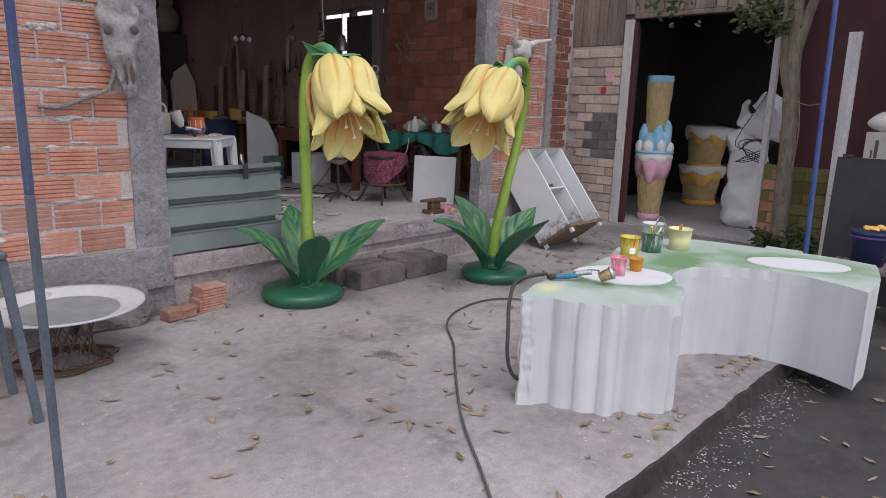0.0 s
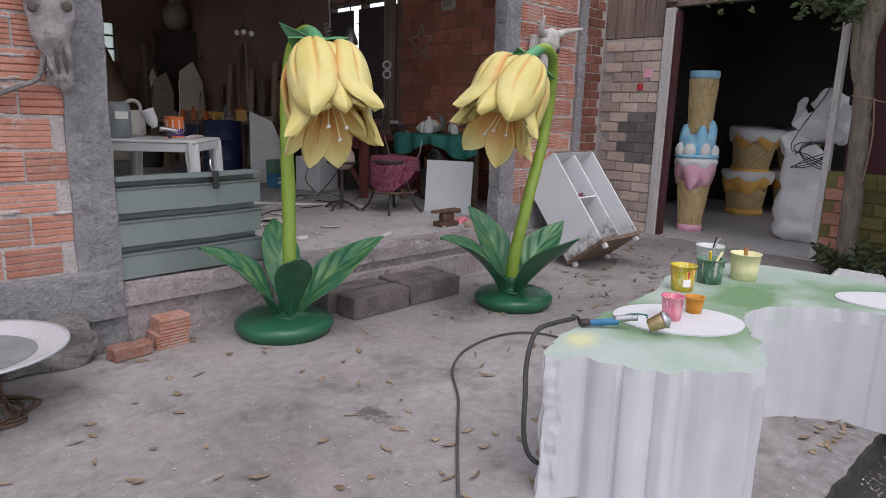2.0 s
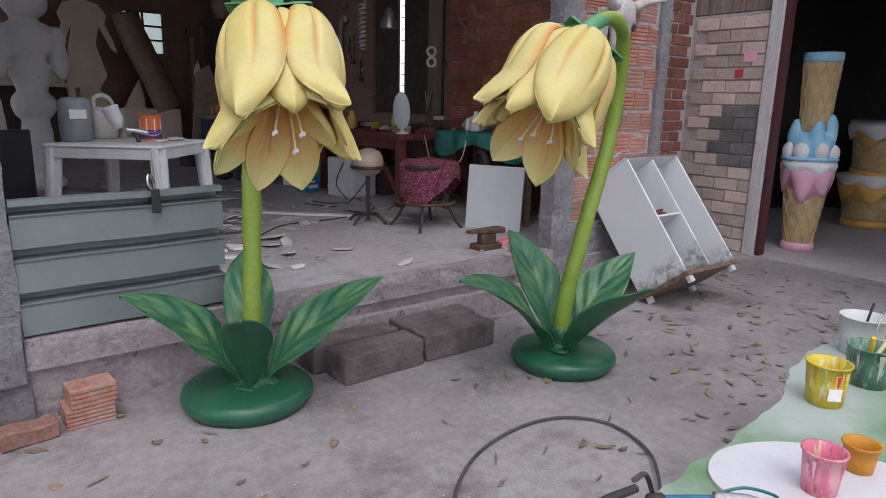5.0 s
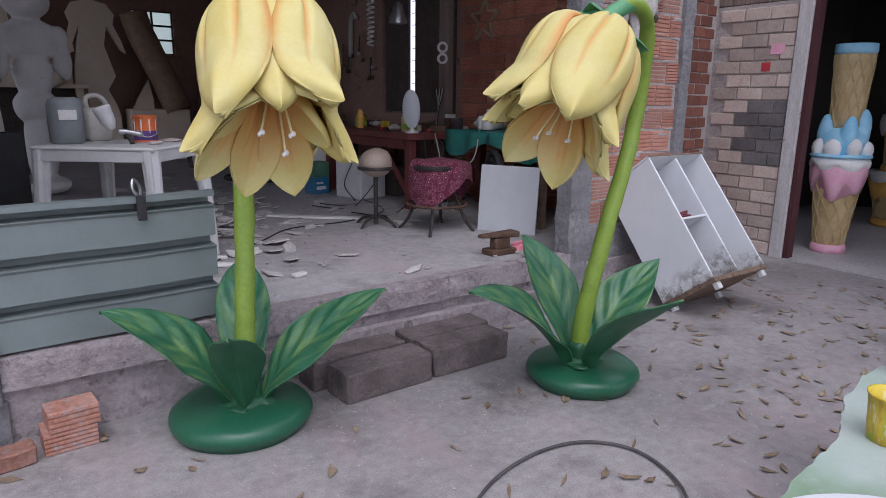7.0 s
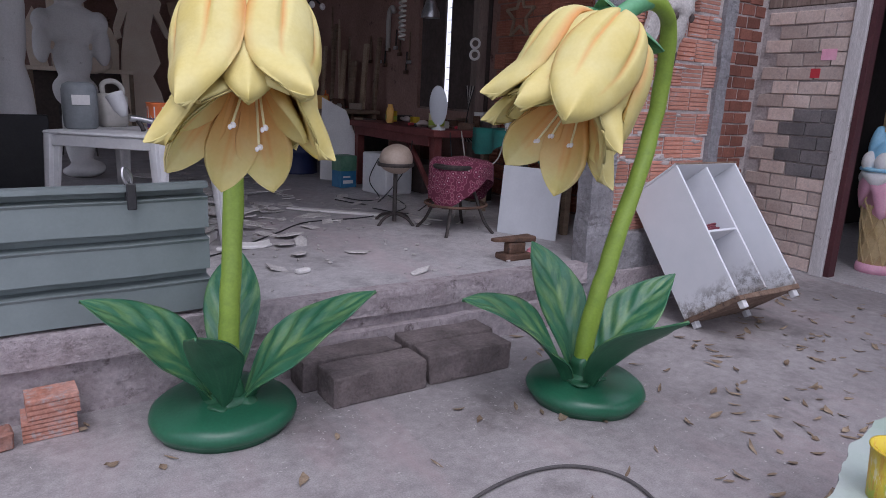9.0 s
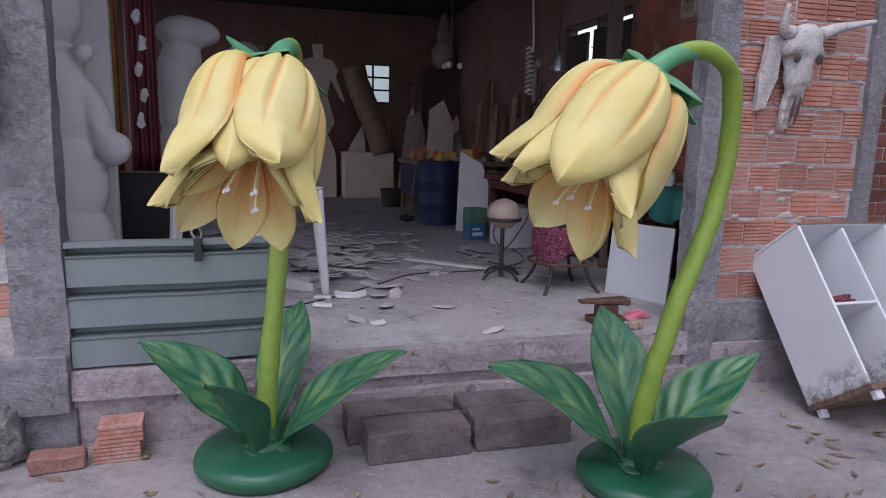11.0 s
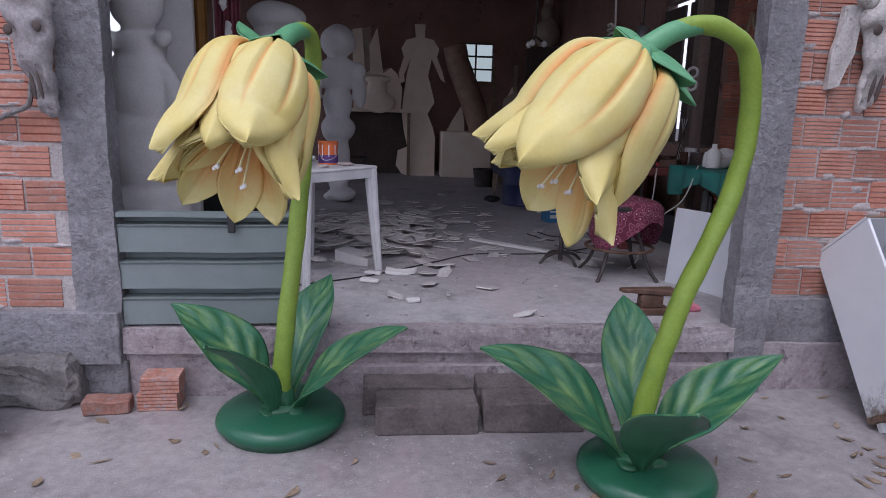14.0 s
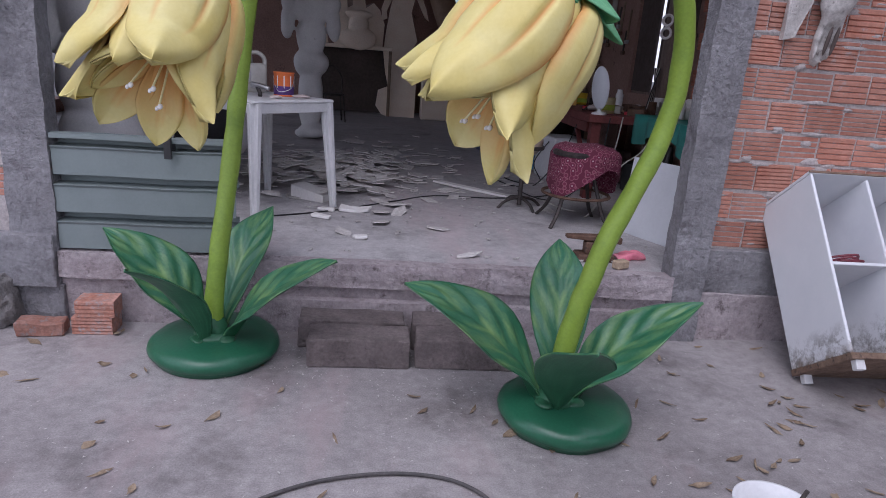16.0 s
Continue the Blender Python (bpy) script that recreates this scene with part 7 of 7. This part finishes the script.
part("print", boxes((-0.08, 0.06, -0.104, -0.101, 0.05, 0.09), (-0.08, 0.02, -0.104, -0.101, 0.12, 0.14)), "statue_white", bb, "white printed bars")
link("drum_shape", lathe([(0.27, 0), (0.29, 0.01), (0.28, 0.03), (0.28, 0.28), (0.292, 0.3), (0.28, 0.32), (0.28, 0.58), (0.292, 0.6), (0.28, 0.62), (0.28, 0.86), (0.29, 0.88), (0.27, 0.88)], 32), "navy_plastic", m=pose(5.42, 10.1, FLOOR), smooth=True)
tagged(bpy.data.objects["drum_shape"], "dark blue steel drum on the workshop floor", "drum")
bpy.data.objects["drum_shape"].name = "steel_drum"
bt = thing("back_bench", pose(6.0, 11.2, FLOOR), "long dark back bench with bottles and tools", "work bench")
part("tabletop", boxes((-0.75, 0.9, -0.7, 0.9, 0.8, 0.86), bevel=0.005), "work_wood", bt)
for x, y in ((-0.7, -0.65), (0.8, -0.65), (-0.7, 0.8), (0.8, 0.8)):
    part("leg", boxes((x, x + 0.07, y, y + 0.07, 0, 0.8), bevel=0.004), "work_wood", bt)
part("apron", boxes((-0.72, -0.69, -0.6, 0.8, 0.3, 0.8), bevel=0.004), "navy_plastic", bt, "dark blue cloth hanging at the front")
for k in range(14):
    x, y = 6.0 + q.uniform(-0.65, 0.8), 11.2 + q.uniform(-0.6, 0.8)
    if k % 3 == 0:
        bottle(x, y, FLOOR + 0.86, q.uniform(0.03, 0.06), q.uniform(0.15, 0.32), q.choice(("milky_plastic", "paint_orange", "caramel", "clear_grey_plastic")), "dusty bottle on the back bench")
    else:
        w, d, hh = q.uniform(0.05, 0.14), q.uniform(0.05, 0.1), q.uniform(0.05, 0.2)
        tagged(part("small_box", boxes((-w, w, -d, d, 0, hh), bevel=0.006), q.choice(("dark_iron", "work_wood", "caramel", "rusty_iron", "plaster_beige")), m=pose(x, y, FLOOR + 0.86, 0, 0, q.uniform(0, 90))), "dusty box on the back bench", "box", "boxes on the back bench")
for x, y, w, hgt, mt, ry in ((6.85, 11.9, 0.09, 2.3, "pale_wood", 3), (6.88, 12.3, 0.07, 2.5, "work_wood", -3), (6.86, 11.5, 0.06, 2.0, "work_wood", 4), (6.2, 12.9, 0.3, 1.9, "foam_shop", 0), (5.7, 13.2, 0.25, 1.7, "plaster_beige", 4)):
    bm = slab_shape([(-w, 0), (w, 0), (w * 0.8, hgt * 0.8), (w * 0.2, hgt), (-w * 0.7, hgt * 0.9)], 0.03)
    tagged(part("offcut_board", bm, mt, m=pose(x, y, FLOOR, 0, ry, 70 if w < 0.2 else 5)), "narrow offcut board leaning at the wall", "board", "offcut boards")
tagged(part("curved_sheet", slab_shape([(-0.2, 0), (0.25, 0), (0.3, 0.5), (0.1, 0.9), (-0.25, 1.05)], 0.01), "statue_white", m=pose(5.6, 9.2, FLOOR + 0.0, -8, 0, -50)), "bent white plastic sheet standing on edge", "sheet")
post = tagged(part("timber_post", boxes((-0.06, 0.06, -0.06, 0.06, 0, 3.8), bevel=0.006), "old_boards", m=pose(6.62, 7.55, FLOOR)), "dark timber post beside the workshop window", "post")
for z, dy in ((1.70, 0.03), (1.58, 0.03)):
    tagged(link("tape_roll", tube([(0.048 * math.cos(a * 0.5236), 0.0, 0.048 * math.sin(a * 0.5236)) for a in range(13)], 0.014, 6, 3), "statue_white", m=pose(6.53, 7.47 + dy, FLOOR + z, 0, 0, -45)), "white ring of tape hung on the post", "tape roll", "rolls on the post")
for k in range(7):
    tagged(link("cord", tube([(0, 0, 0), (0.02 * k - 0.05, 0.03, -0.25), (0.03 * k - 0.09, 0.02 * k, -0.5), (0.02, 0.01 * k, -0.62)], 0.006, 5, 5), "milky_plastic" if k % 2 else "black_plastic", m=pose(6.50, 7.42 + 0.03 * k, FLOOR + 1.25)), "loop of cord hanging on the timber post", "cord", "cords on the post")
sf = thing("star_frame", pose(6.975, 7.31, 2.425, 0, 0, 0), "wooden five-pointed star frame on brick wall", "star")
pts = []
for k in range(10):
    a, r = math.pi / 2 + k * math.pi / 5, (0.25 if k % 2 == 0 else 0.105)
    pts.append((0, -r * math.cos(a), r * math.sin(a)))
for k in range(10):
    a, b = Vector(pts[k]), Vector(pts[(k + 1) % 10])
    link("bar", tube([a, b], 0.018, 4, 1), "pale_wood", sf, "pale worn wooden bar" if k == 0 else "")
ck = thing("wall_clock", pose(6.99, 6.80, 2.95), "square cream wall clock with rounded corners", "clock")
bm = boxes((-0.035, 0, -0.12, 0.12, -0.14, 0.14), bevel=0.03)
part("case", bm, "clock_cream", ck)
part("face", boxes((-0.039, -0.0345, -0.085, 0.085, -0.10, 0.10), bevel=0.001), "plaster_beige", ck)
part("hour_hand", boxes((-0.042, -0.040, -0.006, 0.006, -0.005, 0.05)), "black_plastic", ck, m=pose(0, 0, 0, -50, 0, 0))
part("minute_hand", boxes((-0.045, -0.043, -0.004, 0.004, -0.005, 0.075)), "black_plastic", ck, m=pose(0, 0, 0, 30, 0, 0))
for k in range(12):
    a = k * math.pi / 6
    part("mark", boxes((-0.041, -0.0395, -0.004, 0.004, 0.068, 0.08)), "black_plastic", ck, m=pose(0, 0, 0, math.degrees(a), 0, 0))
tagged(link("candy_cane", tube([(6.95, 10.38, 2.15), (6.95, 10.37, 2.6), (6.95, 10.33, 2.72), (6.95, 10.26, 2.75), (6.95, 10.2, 2.68)], 0.035, 10, 6), "milky_plastic", smooth=True), "pale candy cane decoration on the side wall", "candy cane")
lp = thing("work_lamp", pose(6.04, 7.66, 2.42), "grey metal pendant lamp shade, unlit", "lamp")
link("shade", lathe([(0.10, -0.08), (0.095, -0.02), (0.06, 0.06), (0.05, 0.12), (0.02, 0.14)], 22, closed=False), "steel", lp, smooth=True)
link("cord", tube([(0, 0, 0.13), (0.01, 0, 0.9), (0, 0, 1.78)], 0.006, 5, 2), "black_plastic", lp)
tagged(link("spring_cord", tube([(5.75 + 0.035 * math.cos(k * 1.6), 7.75 + 0.035 * math.sin(k * 1.6), 2.1 + 0.0125 * k) for k in range(40)] + [(5.75, 7.75, 3.3), (5.75, 7.75, 4.2)], 0.012, 5, 3), "milky_plastic"), "pale coiled cord hanging from the ceiling", "cord")
bu = thing("bulb_fitting", pose(5.25, 9.0, 2.5), "three-bulb lamp fitting hanging unlit", "lamp")
link("rod", tube([(0, 0, 0.05), (0, 0, 1.7)], 0.01, 6, 2), "dark_iron", bu)
for k in range(3):
    a = k * 2.094
    b = link("arm", tube([(0, 0, 0.08), (0.08 * math.cos(a), 0.08 * math.sin(a), 0.02)], 0.01, 6, 2), "dark_iron", bu)
    part("bulb", blob([(0.11 * math.cos(a), 0.11 * math.sin(a), -0.01, 0.035, 0.035, 0.04)], 2), "statue_white", b, "white unlit bulb", smooth=True)
av = thing("anvil", pose(5.22, 4.98, FLOOR), "small rusty iron anvil near the threshold", "anvil")
bm = boxes((-0.2, 0.16, -0.055, 0.055, 0.12, 0.165), bevel=0.008)
for v in bm.verts:
    if v.co.x < -0.1:
        v.co.y *= 0.4
        v.co.z = 0.14 + (v.co.z - 0.12) * 0.55
part("top", bm, "rusty_iron", av)
part("waist", boxes((-0.07, 0.08, -0.04, 0.04, 0.04, 0.125), bevel=0.01), "rusty_iron", av)
part("base", boxes((-0.12, 0.12, -0.07, 0.07, 0, 0.045), bevel=0.008), "rusty_iron", av)
tagged(part("pink_rag", blob([(0, 0, 0.02, 0.1, 0.06, 0.03), (0.09, 0.03, 0.02, 0.06, 0.05, 0.03)], 3, 0.03, 14), "paint_pink", m=pose(5.46, 5.02, FLOOR)), "bright pink rag beside the anvil", "rag")
tagged(part("wood_block", boxes((-0.05, 0.05, -0.03, 0.03, 0, 0.05), bevel=0.006), "pale_wood", m=pose(5.33, 4.78, FLOOR + 0.012, 0, 0, 30)), "small pale wood block on the threshold", "wood block")

m, t, p = nodes_of("dull_glass")
p.inputs["Base Color"].default_value = (0.45, 0.52, 0.46, 1)
p.inputs["Transmission Weight"].default_value = 1.0
p.inputs["Roughness"].default_value = 0.35
MATS["dull_glass"] = m
for i in range(2):
    for k in range(3):
        pn = part("pane", boxes((5.02 + 0.375 * i, 5.355 + 0.375 * i, 15.497, 15.503, 2.37 + 0.267 * k, 2.60 + 0.267 * k)), "dull_glass", win2)
        pn.visible_shadow = False

# ---- more clutter in the workshop ----
for k, (x, y, r, hh, mt, lab) in enumerate(((5.98, 7.35, 0.085, 0.15, "paint_cream", "white and yellow paint tin on the work bench"), (6.1, 8.6, 0.07, 0.13, "paint_yellow", "yellow paint tin on the work bench"), (6.5, 7.3, 0.06, 0.18, "statue_white", "white plastic jar on the work bench"))):
    c = thing("paint_tin", pose(x, y, BZ), lab, "paint tin", "tins and tools on the bench")
    link("body", lathe([(r, 0), (r, hh * 0.97), (r + 0.004, hh), (r - 0.006, hh - 0.004)], 22), mt, c, smooth=True)
    link("band", lathe([(r + 0.001, hh * 0.2), (r + 0.001, hh * 0.55)], 22, closed=False), "lime_green" if k < 2 else "milky_plastic", c, "coloured band")
for k, (p0, p1, p2) in enumerate((((5.9, 6.95, BZ - 0.02), (5.75, 6.7, 0.75), (5.55, 6.9, FLOOR + 0.01)), ((6.0, 6.9, BZ), (5.85, 6.6, 0.9), (5.7, 6.5, FLOOR + 0.01)), ((5.8, 7.5, BZ), (5.6, 7.3, 0.8), (5.4, 7.5, FLOOR + 0.01)), ((6.1, 6.3, TB + 0.02), (5.95, 6.2, 1.0), (5.8, 6.3, FLOOR + 0.4)), ((5.65, 8.0, 0.85), (5.45, 7.85, 0.6), (5.5, 7.7, FLOOR + 0.01)))):
    tagged(link("cable", tube([p0, p1, p2, (p2[0] - 0.25, p2[1] - 0.1, FLOOR + 0.008), (p2[0] - 0.4, p2[1] + 0.25, FLOOR + 0.008)], 0.006, 5, 6), "milky_plastic" if k % 2 else "black_plastic"), "loose cable hanging from the bench", "cable", "loose cables")
for x, y, w, d, hh, mt in ((6.3, 8.2, 0.2, 0.3, 0.35, "soffit_dark"), (6.5, 7.4, 0.15, 0.2, 0.3, "black_plastic"), (6.6, 6.4, 0.2, 0.25, 0.4, "soffit_dark"), (6.1, 9.4, 0.25, 0.25, 0.6, "dark_iron")):
    tagged(part("crate", boxes((-w, w, -d, d, 0, hh), bevel=0.01), mt, m=pose(x, y, FLOOR, 0, 0, 8)), "dark crate stored under the benches", "crate", "crates under the benches")
q = random.Random(77)
for k in range(10):
    x, y, hgt = q.uniform(2.2, 3.6), q.uniform(14.9, 15.2), q.uniform(1.9, 3.0)
    w = q.uniform(0.12, 0.28)
    bm = slab_shape([(-w, 0), (w, 0), (w * q.uniform(0.6, 1.2), hgt * 0.6), (w * q.uniform(0.3, 0.9), hgt), (-w * q.uniform(0.2, 0.8), hgt * q.uniform(0.85, 1)), (-w * q.uniform(0.7, 1.3), hgt * 0.5)], 0.05)
    tagged(part("foam_board", bm, "foam_shop" if k % 3 else "plaster_beige", m=pose(x, y, FLOOR, -3, q.uniform(-5, 5), q.uniform(-6, 6))), "tall foam offcut board leaning at the back wall", "foam board", "foam offcuts at the back")
for k in range(6):
    x, y = 5.85 + 0.2 * k, 13.6 + 0.1 * (k % 2)
    hgt = q.uniform(1.3, 2.2)
    bm = slab_shape([(-0.1, 0), (0.1, 0), (0.09, hgt * 0.7), (0.02, hgt), (-0.08, hgt * 0.9)], 0.06)
    tagged(part("foam_board", bm, "foam_shop" if k % 2 else "work_wood", m=pose(x, y, FLOOR, -8, q.uniform(-8, 8), q.uniform(-15, 15))), "narrow foam or timber offcut standing at the back", "foam board", "foam offcuts at the back")
for x, y, z, r, mt, lab in ((6.55, 13.4, 1.9, 0.3, "milky_plastic", "pale round foam disc leaning in the back"), (5.2, 12.4, 0.0, 0.2, "dark_iron", "dark bucket on the workshop floor")):
    ob = link("disc" if z else "bucket", lathe([(r, 0), (r * 1.03, 0.03), (r, 0.06)] if z else [(r * 0.8, 0), (r, 0.3), (r * 1.03, 0.31), (r * 0.95, 0.3), (r * 0.75, 0.02)], 26), mt, m=pose(x, y, FLOOR + z * 0, 80 if z else 0, 0, 10) if not z else pose(x, y, FLOOR + r, 78, 0, 10), smooth=False)
    tagged(ob, lab, "foam disc" if z else "bucket")
br = thing("broom", pose(5.02, 10.3, FLOOR), "dark broom standing head-down on the floor", "broom")
link("handle", tube([(0.02, 0.02, 0.05), (0.22, 0.1, 1.3)], 0.012, 6, 2), "work_wood", br)
part("head", blob([(0, 0, 0.05, 0.12, 0.06, 0.05)], 2, 0.01, 20), "black_plastic", br)
bm = boxes((-0.40, -0.02, -0.04, 0.04, 0, 2.45), bevel=0.008)
rough_up(bm, 0.008, 5, 5, 2.0)
tagged(part("foam_sheet", bm, "statue_white", m=pose(1.92, 6.86, FLOOR, 0, 0, 0)), "tall pale foam sheet standing behind the snow woman", "foam sheet")

# tins, jars and tools crowded on the benches, timber and tools along the side wall
q = random.Random(58)
for bx, by, bz, wx, wy, count, what in ((6.0, 11.25, FLOOR + 0.86, 0.68, 0.75, 26, "long timber bench"), (6.3, 7.95, BZ, 0.42, 0.9, 16, "red bench"), (6.55, 6.15, TB, 0.32, 0.6, 10, "sheeted bench")):
    for k in range(count):
        x, y = bx + q.uniform(-wx, wx), by + q.uniform(-wy, wy)
        kind = q.randrange(3)
        if kind == 0:
            r, hh = q.uniform(0.025, 0.06), q.uniform(0.08, 0.24)
            ob = link("jar", lathe([(r * 0.9, 0), (r, 0.008), (r, hh * 0.75), (r * 0.7, hh * 0.86), (r * 0.7, hh), (r * 0.6, hh)], 14), q.choice(("milky_plastic", "statue_white", "caramel", "clear_grey_plastic", "paint_orange", "plaster_beige")), m=pose(x, y, bz), smooth=True)
            tagged(ob, "dusty jar standing on the " + what, "jar", "jars on the benches")
        elif kind == 1:
            bm = blob([(0, 0, 0.03, 0.07, 0.05, 0.035), (0.05, 0.03, 0.025, 0.05, 0.05, 0.03)], 2, 0.02, 16)
            tagged(part("rag", bm, q.choice(("pale_cloth", "milky_plastic", "plaster_beige", "brown_wrap")), m=pose(x, y, bz, 0, 0, q.uniform(0, 360)), smooth=True), "crumpled rag lying on the " + what, "rag", "rags on the benches")
        else:
            ob = thing("hand_tool", pose(x, y, bz, 0, 0, q.uniform(0, 360)), "worn hand tool lying on the " + what, "tool", "tins and tools on the bench")
            link("shaft", tube([(-0.14, 0, 0.012), (0.04, 0.01, 0.012)], 0.010, 6, 2), "steel" if k % 2 else "rusty_iron", ob)
            link("handle", tube([(0.04, 0.01, 0.016), (0.16, 0.0, 0.016)], 0.016, 8, 2), q.choice(("pale_wood", "paint_red", "work_wood")), ob)
for k in range(7):
    y, hgt = 10.6 + 0.42 * k, q.uniform(1.5, 2.5)
    bm = boxes((-0.02, 0.02, -q.uniform(0.03, 0.09), q.uniform(0.03, 0.09), 0, hgt), bevel=0.004)
    tagged(part("plank", bm, "pale_wood" if k % 2 else "work_wood", m=pose(6.78, y, FLOOR, 0, 4, q.uniform(-4, 4))), "rough timber plank leaning at the side wall", "plank", "planks at the side wall")
for k in range(9):
    y, z, ln = 9.7 + 0.16 * k + q.uniform(-0.04, 0.04), q.uniform(2.1, 2.5), q.uniform(0.2, 0.45)
    tl = thing("hanging_tool", pose(6.97, y, z), "dark hand tool hung on the side wall", "tool", "tools hung on the wall")
    link("shaft", tube([(0, 0, 0), (-0.01, q.uniform(-0.02, 0.02), -ln)], 0.012, 6, 2), "dark_iron" if k % 2 else "work_wood", tl)
    part("head", boxes((-0.03, 0.0, -0.05, 0.05, -ln - 0.05, -ln), bevel=0.006), "rusty_iron" if k % 3 else "steel", tl)

# ---- bricks of the walls ----


def plain_brick(w, h, d, seed):
    bm = bmesh.new()
    box(bm, -w / 2, w / 2, 0, d, 0, h, 0.005)
    for v in bm.verts:
        v.co += noise.noise_vector(v.co * 14 + Vector((seed, 0, 0))) * 0.004
    me = bpy.data.meshes.new("brick")
    bm.to_mesh(me)
    bm.free()
    return me


def course(parent, meshes, material, a0, a1, z0, z1, pitch_w, pitch_h, place, seed, gap=0.0, alt=None):
    """Lay courses of bricks in running bond on a wall face. place(a, z) gives the pose of a brick."""
    q = random.Random(seed)
    for me in meshes:
        if not me.materials:
            me.materials.append(MATS[material])
    r, z = 0, z0
    while z + pitch_h * 0.6 < z1:
        a = a0 + pitch_w / 2 - (pitch_w / 2 if r % 2 else 0)
        while a < a1 - pitch_w * 0.15:
            lo, hi = max(a - pitch_w / 2, a0), min(a + pitch_w / 2, a1)
            if hi - lo > pitch_w * 0.25 and q.random() > gap:
                ob = new("brick", q.choice(meshes))
                ob.matrix_basis = place((lo + hi) / 2, z + q.uniform(-0.003, 0.003)) @ pose(0, q.uniform(-0.004, 0.005), 0, 0, q.uniform(-0.6, 0.6), q.uniform(-0.7, 0.7)) @ Matrix.Diagonal(((hi - lo) / pitch_w, 1, 1, 1))
                ob.parent = parent
                if alt and alt((lo + hi) / 2, z):
                    ob.material_slots[0].link = "OBJECT"
                    ob.material_slots[0].material = MATS[alt((lo + hi) / 2, z)]
            a += pitch_w
        z += pitch_h
        r += 1


fl = [hollow_brick(0.278, 0.162, 0.05, k) for k in (5, 6, 4)]
course(wall_l, fl, "red_brick", -0.9, 1.83, 0.535, 3.1, 0.295, 0.18, lambda a, z: pose(a, 4.652, z), 3)
fr = [hollow_brick(0.222, 0.165, 0.05, k) for k in (6, 7, 5)]
course(wall_r, fr, "red_brick", 5.83, 6.94, 0.60, 3.4, 0.236, 0.182, lambda a, z: pose(a, 4.743, z), 5)
fe = [hollow_brick(0.28, 0.165, 0.04, k) for k in (5, 6)]
course(wall_e, fe, "dark_red_brick", 4.9, 7.75, FLOOR + 0.02, 3.9, 0.295, 0.18, lambda a, z: pose(6.985, a, z, 0, 0, -90), 7)
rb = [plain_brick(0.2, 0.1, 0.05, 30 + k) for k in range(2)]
course(wall_g, rb, "shaded_recess_brick", 7.08, 8.64, 0.02, 3.6, 0.215, 0.115, lambda a, z: pose(a, 5.49, z), 15)
tb = [plain_brick(0.255, 0.116, 0.06, k) for k in range(3)]
course(wall_s, tb, "tan_brick", 4.64, 5.48, 0.02, 2.52, 0.27, 0.13, lambda a, z: pose(SX, a, z, 0, 0, -90), 9,
       alt=lambda a, z: "sooty_brick" if 0.85 < z < 1.5 and a < 5.15 else None)
mb = [plain_brick(0.24, 0.12, 0.06, 5 + k) for k in range(2)]
course(wall_m, mb, "mossy_brick", 1.22, 2.34, LOW, 1.0, 0.255, 0.135, lambda a, z: pose(SX, a, z, 0, 0, -90), 11)
ob_ = [plain_brick(0.2, 0.12, 0.06, 9 + k) for k in range(2)]
course(wall_m, ob_, "red_brick", 2.36, 2.6, LOW, 1.0, 0.26, 0.135, lambda a, z: pose(SX - 0.004, a, z, 0, 0, -90), 12)
for y, z, w, h in ((4.80, 2.02, 0.14, 0.10), (4.90, 1.86, 0.09, 0.085)):
    part("paint_mark", boxes((SX - 0.006, SX - 0.003, y - w / 2, y + w / 2, z, z + h)), "ice_pink" if w > 0.1 else "paint_red", wall_s, "faded pink and red paint mark")


# mortar squeezed out of the joints and smeared over the bricks
def smears(parent, x0, x1, y, z0, z1, pitch, base, count, seed):
    q = random.Random(seed)
    vs, fs = [], []
    for _ in range(count):
        cx, cz = q.uniform(x0, x1), base + pitch * q.randrange(int((z1 - z0) / pitch)) + q.gauss(-0.008, 0.022)
        w, h, n = q.uniform(0.02, 0.10), q.uniform(0.008, 0.026), 11
        b, off = len(vs), q.uniform(0, 50)
        vs.append((cx, y - q.uniform(0.004, 0.009), cz))
        for ring, dy in ((0.6, 0.0035), (1.0, -0.006)):
            for k in range(n):
                a = 2 * math.pi * k / n
                s = ring * (1 + 0.7 * noise.noise(Vector((math.cos(a) * 1.6 + off, math.sin(a) * 1.6, 0))))
                vs.append((cx + w * s * math.cos(a), y - dy, cz + h * s * math.sin(a)))
        for k in range(n):
            j = (k + 1) % n
            fs += [(b, b + 1 + k, b + 1 + j), (b + 1 + k, b + 1 + n + k, b + 1 + n + j, b + 1 + j)]
    ob = link("mortar_smear", pydata(vs, fs), "mortar", parent, "grey mortar smeared over brick joints", smooth=True)
    ob["kind"] = "stuff"


smears(wall_l, -0.8, 1.8, 4.652, 0.535, 3.1, 0.18, 0.535, 150, 8)
smears(wall_r, 5.85, 6.92, 4.743, 0.60, 3.4, 0.182, 0.60, 75, 9)
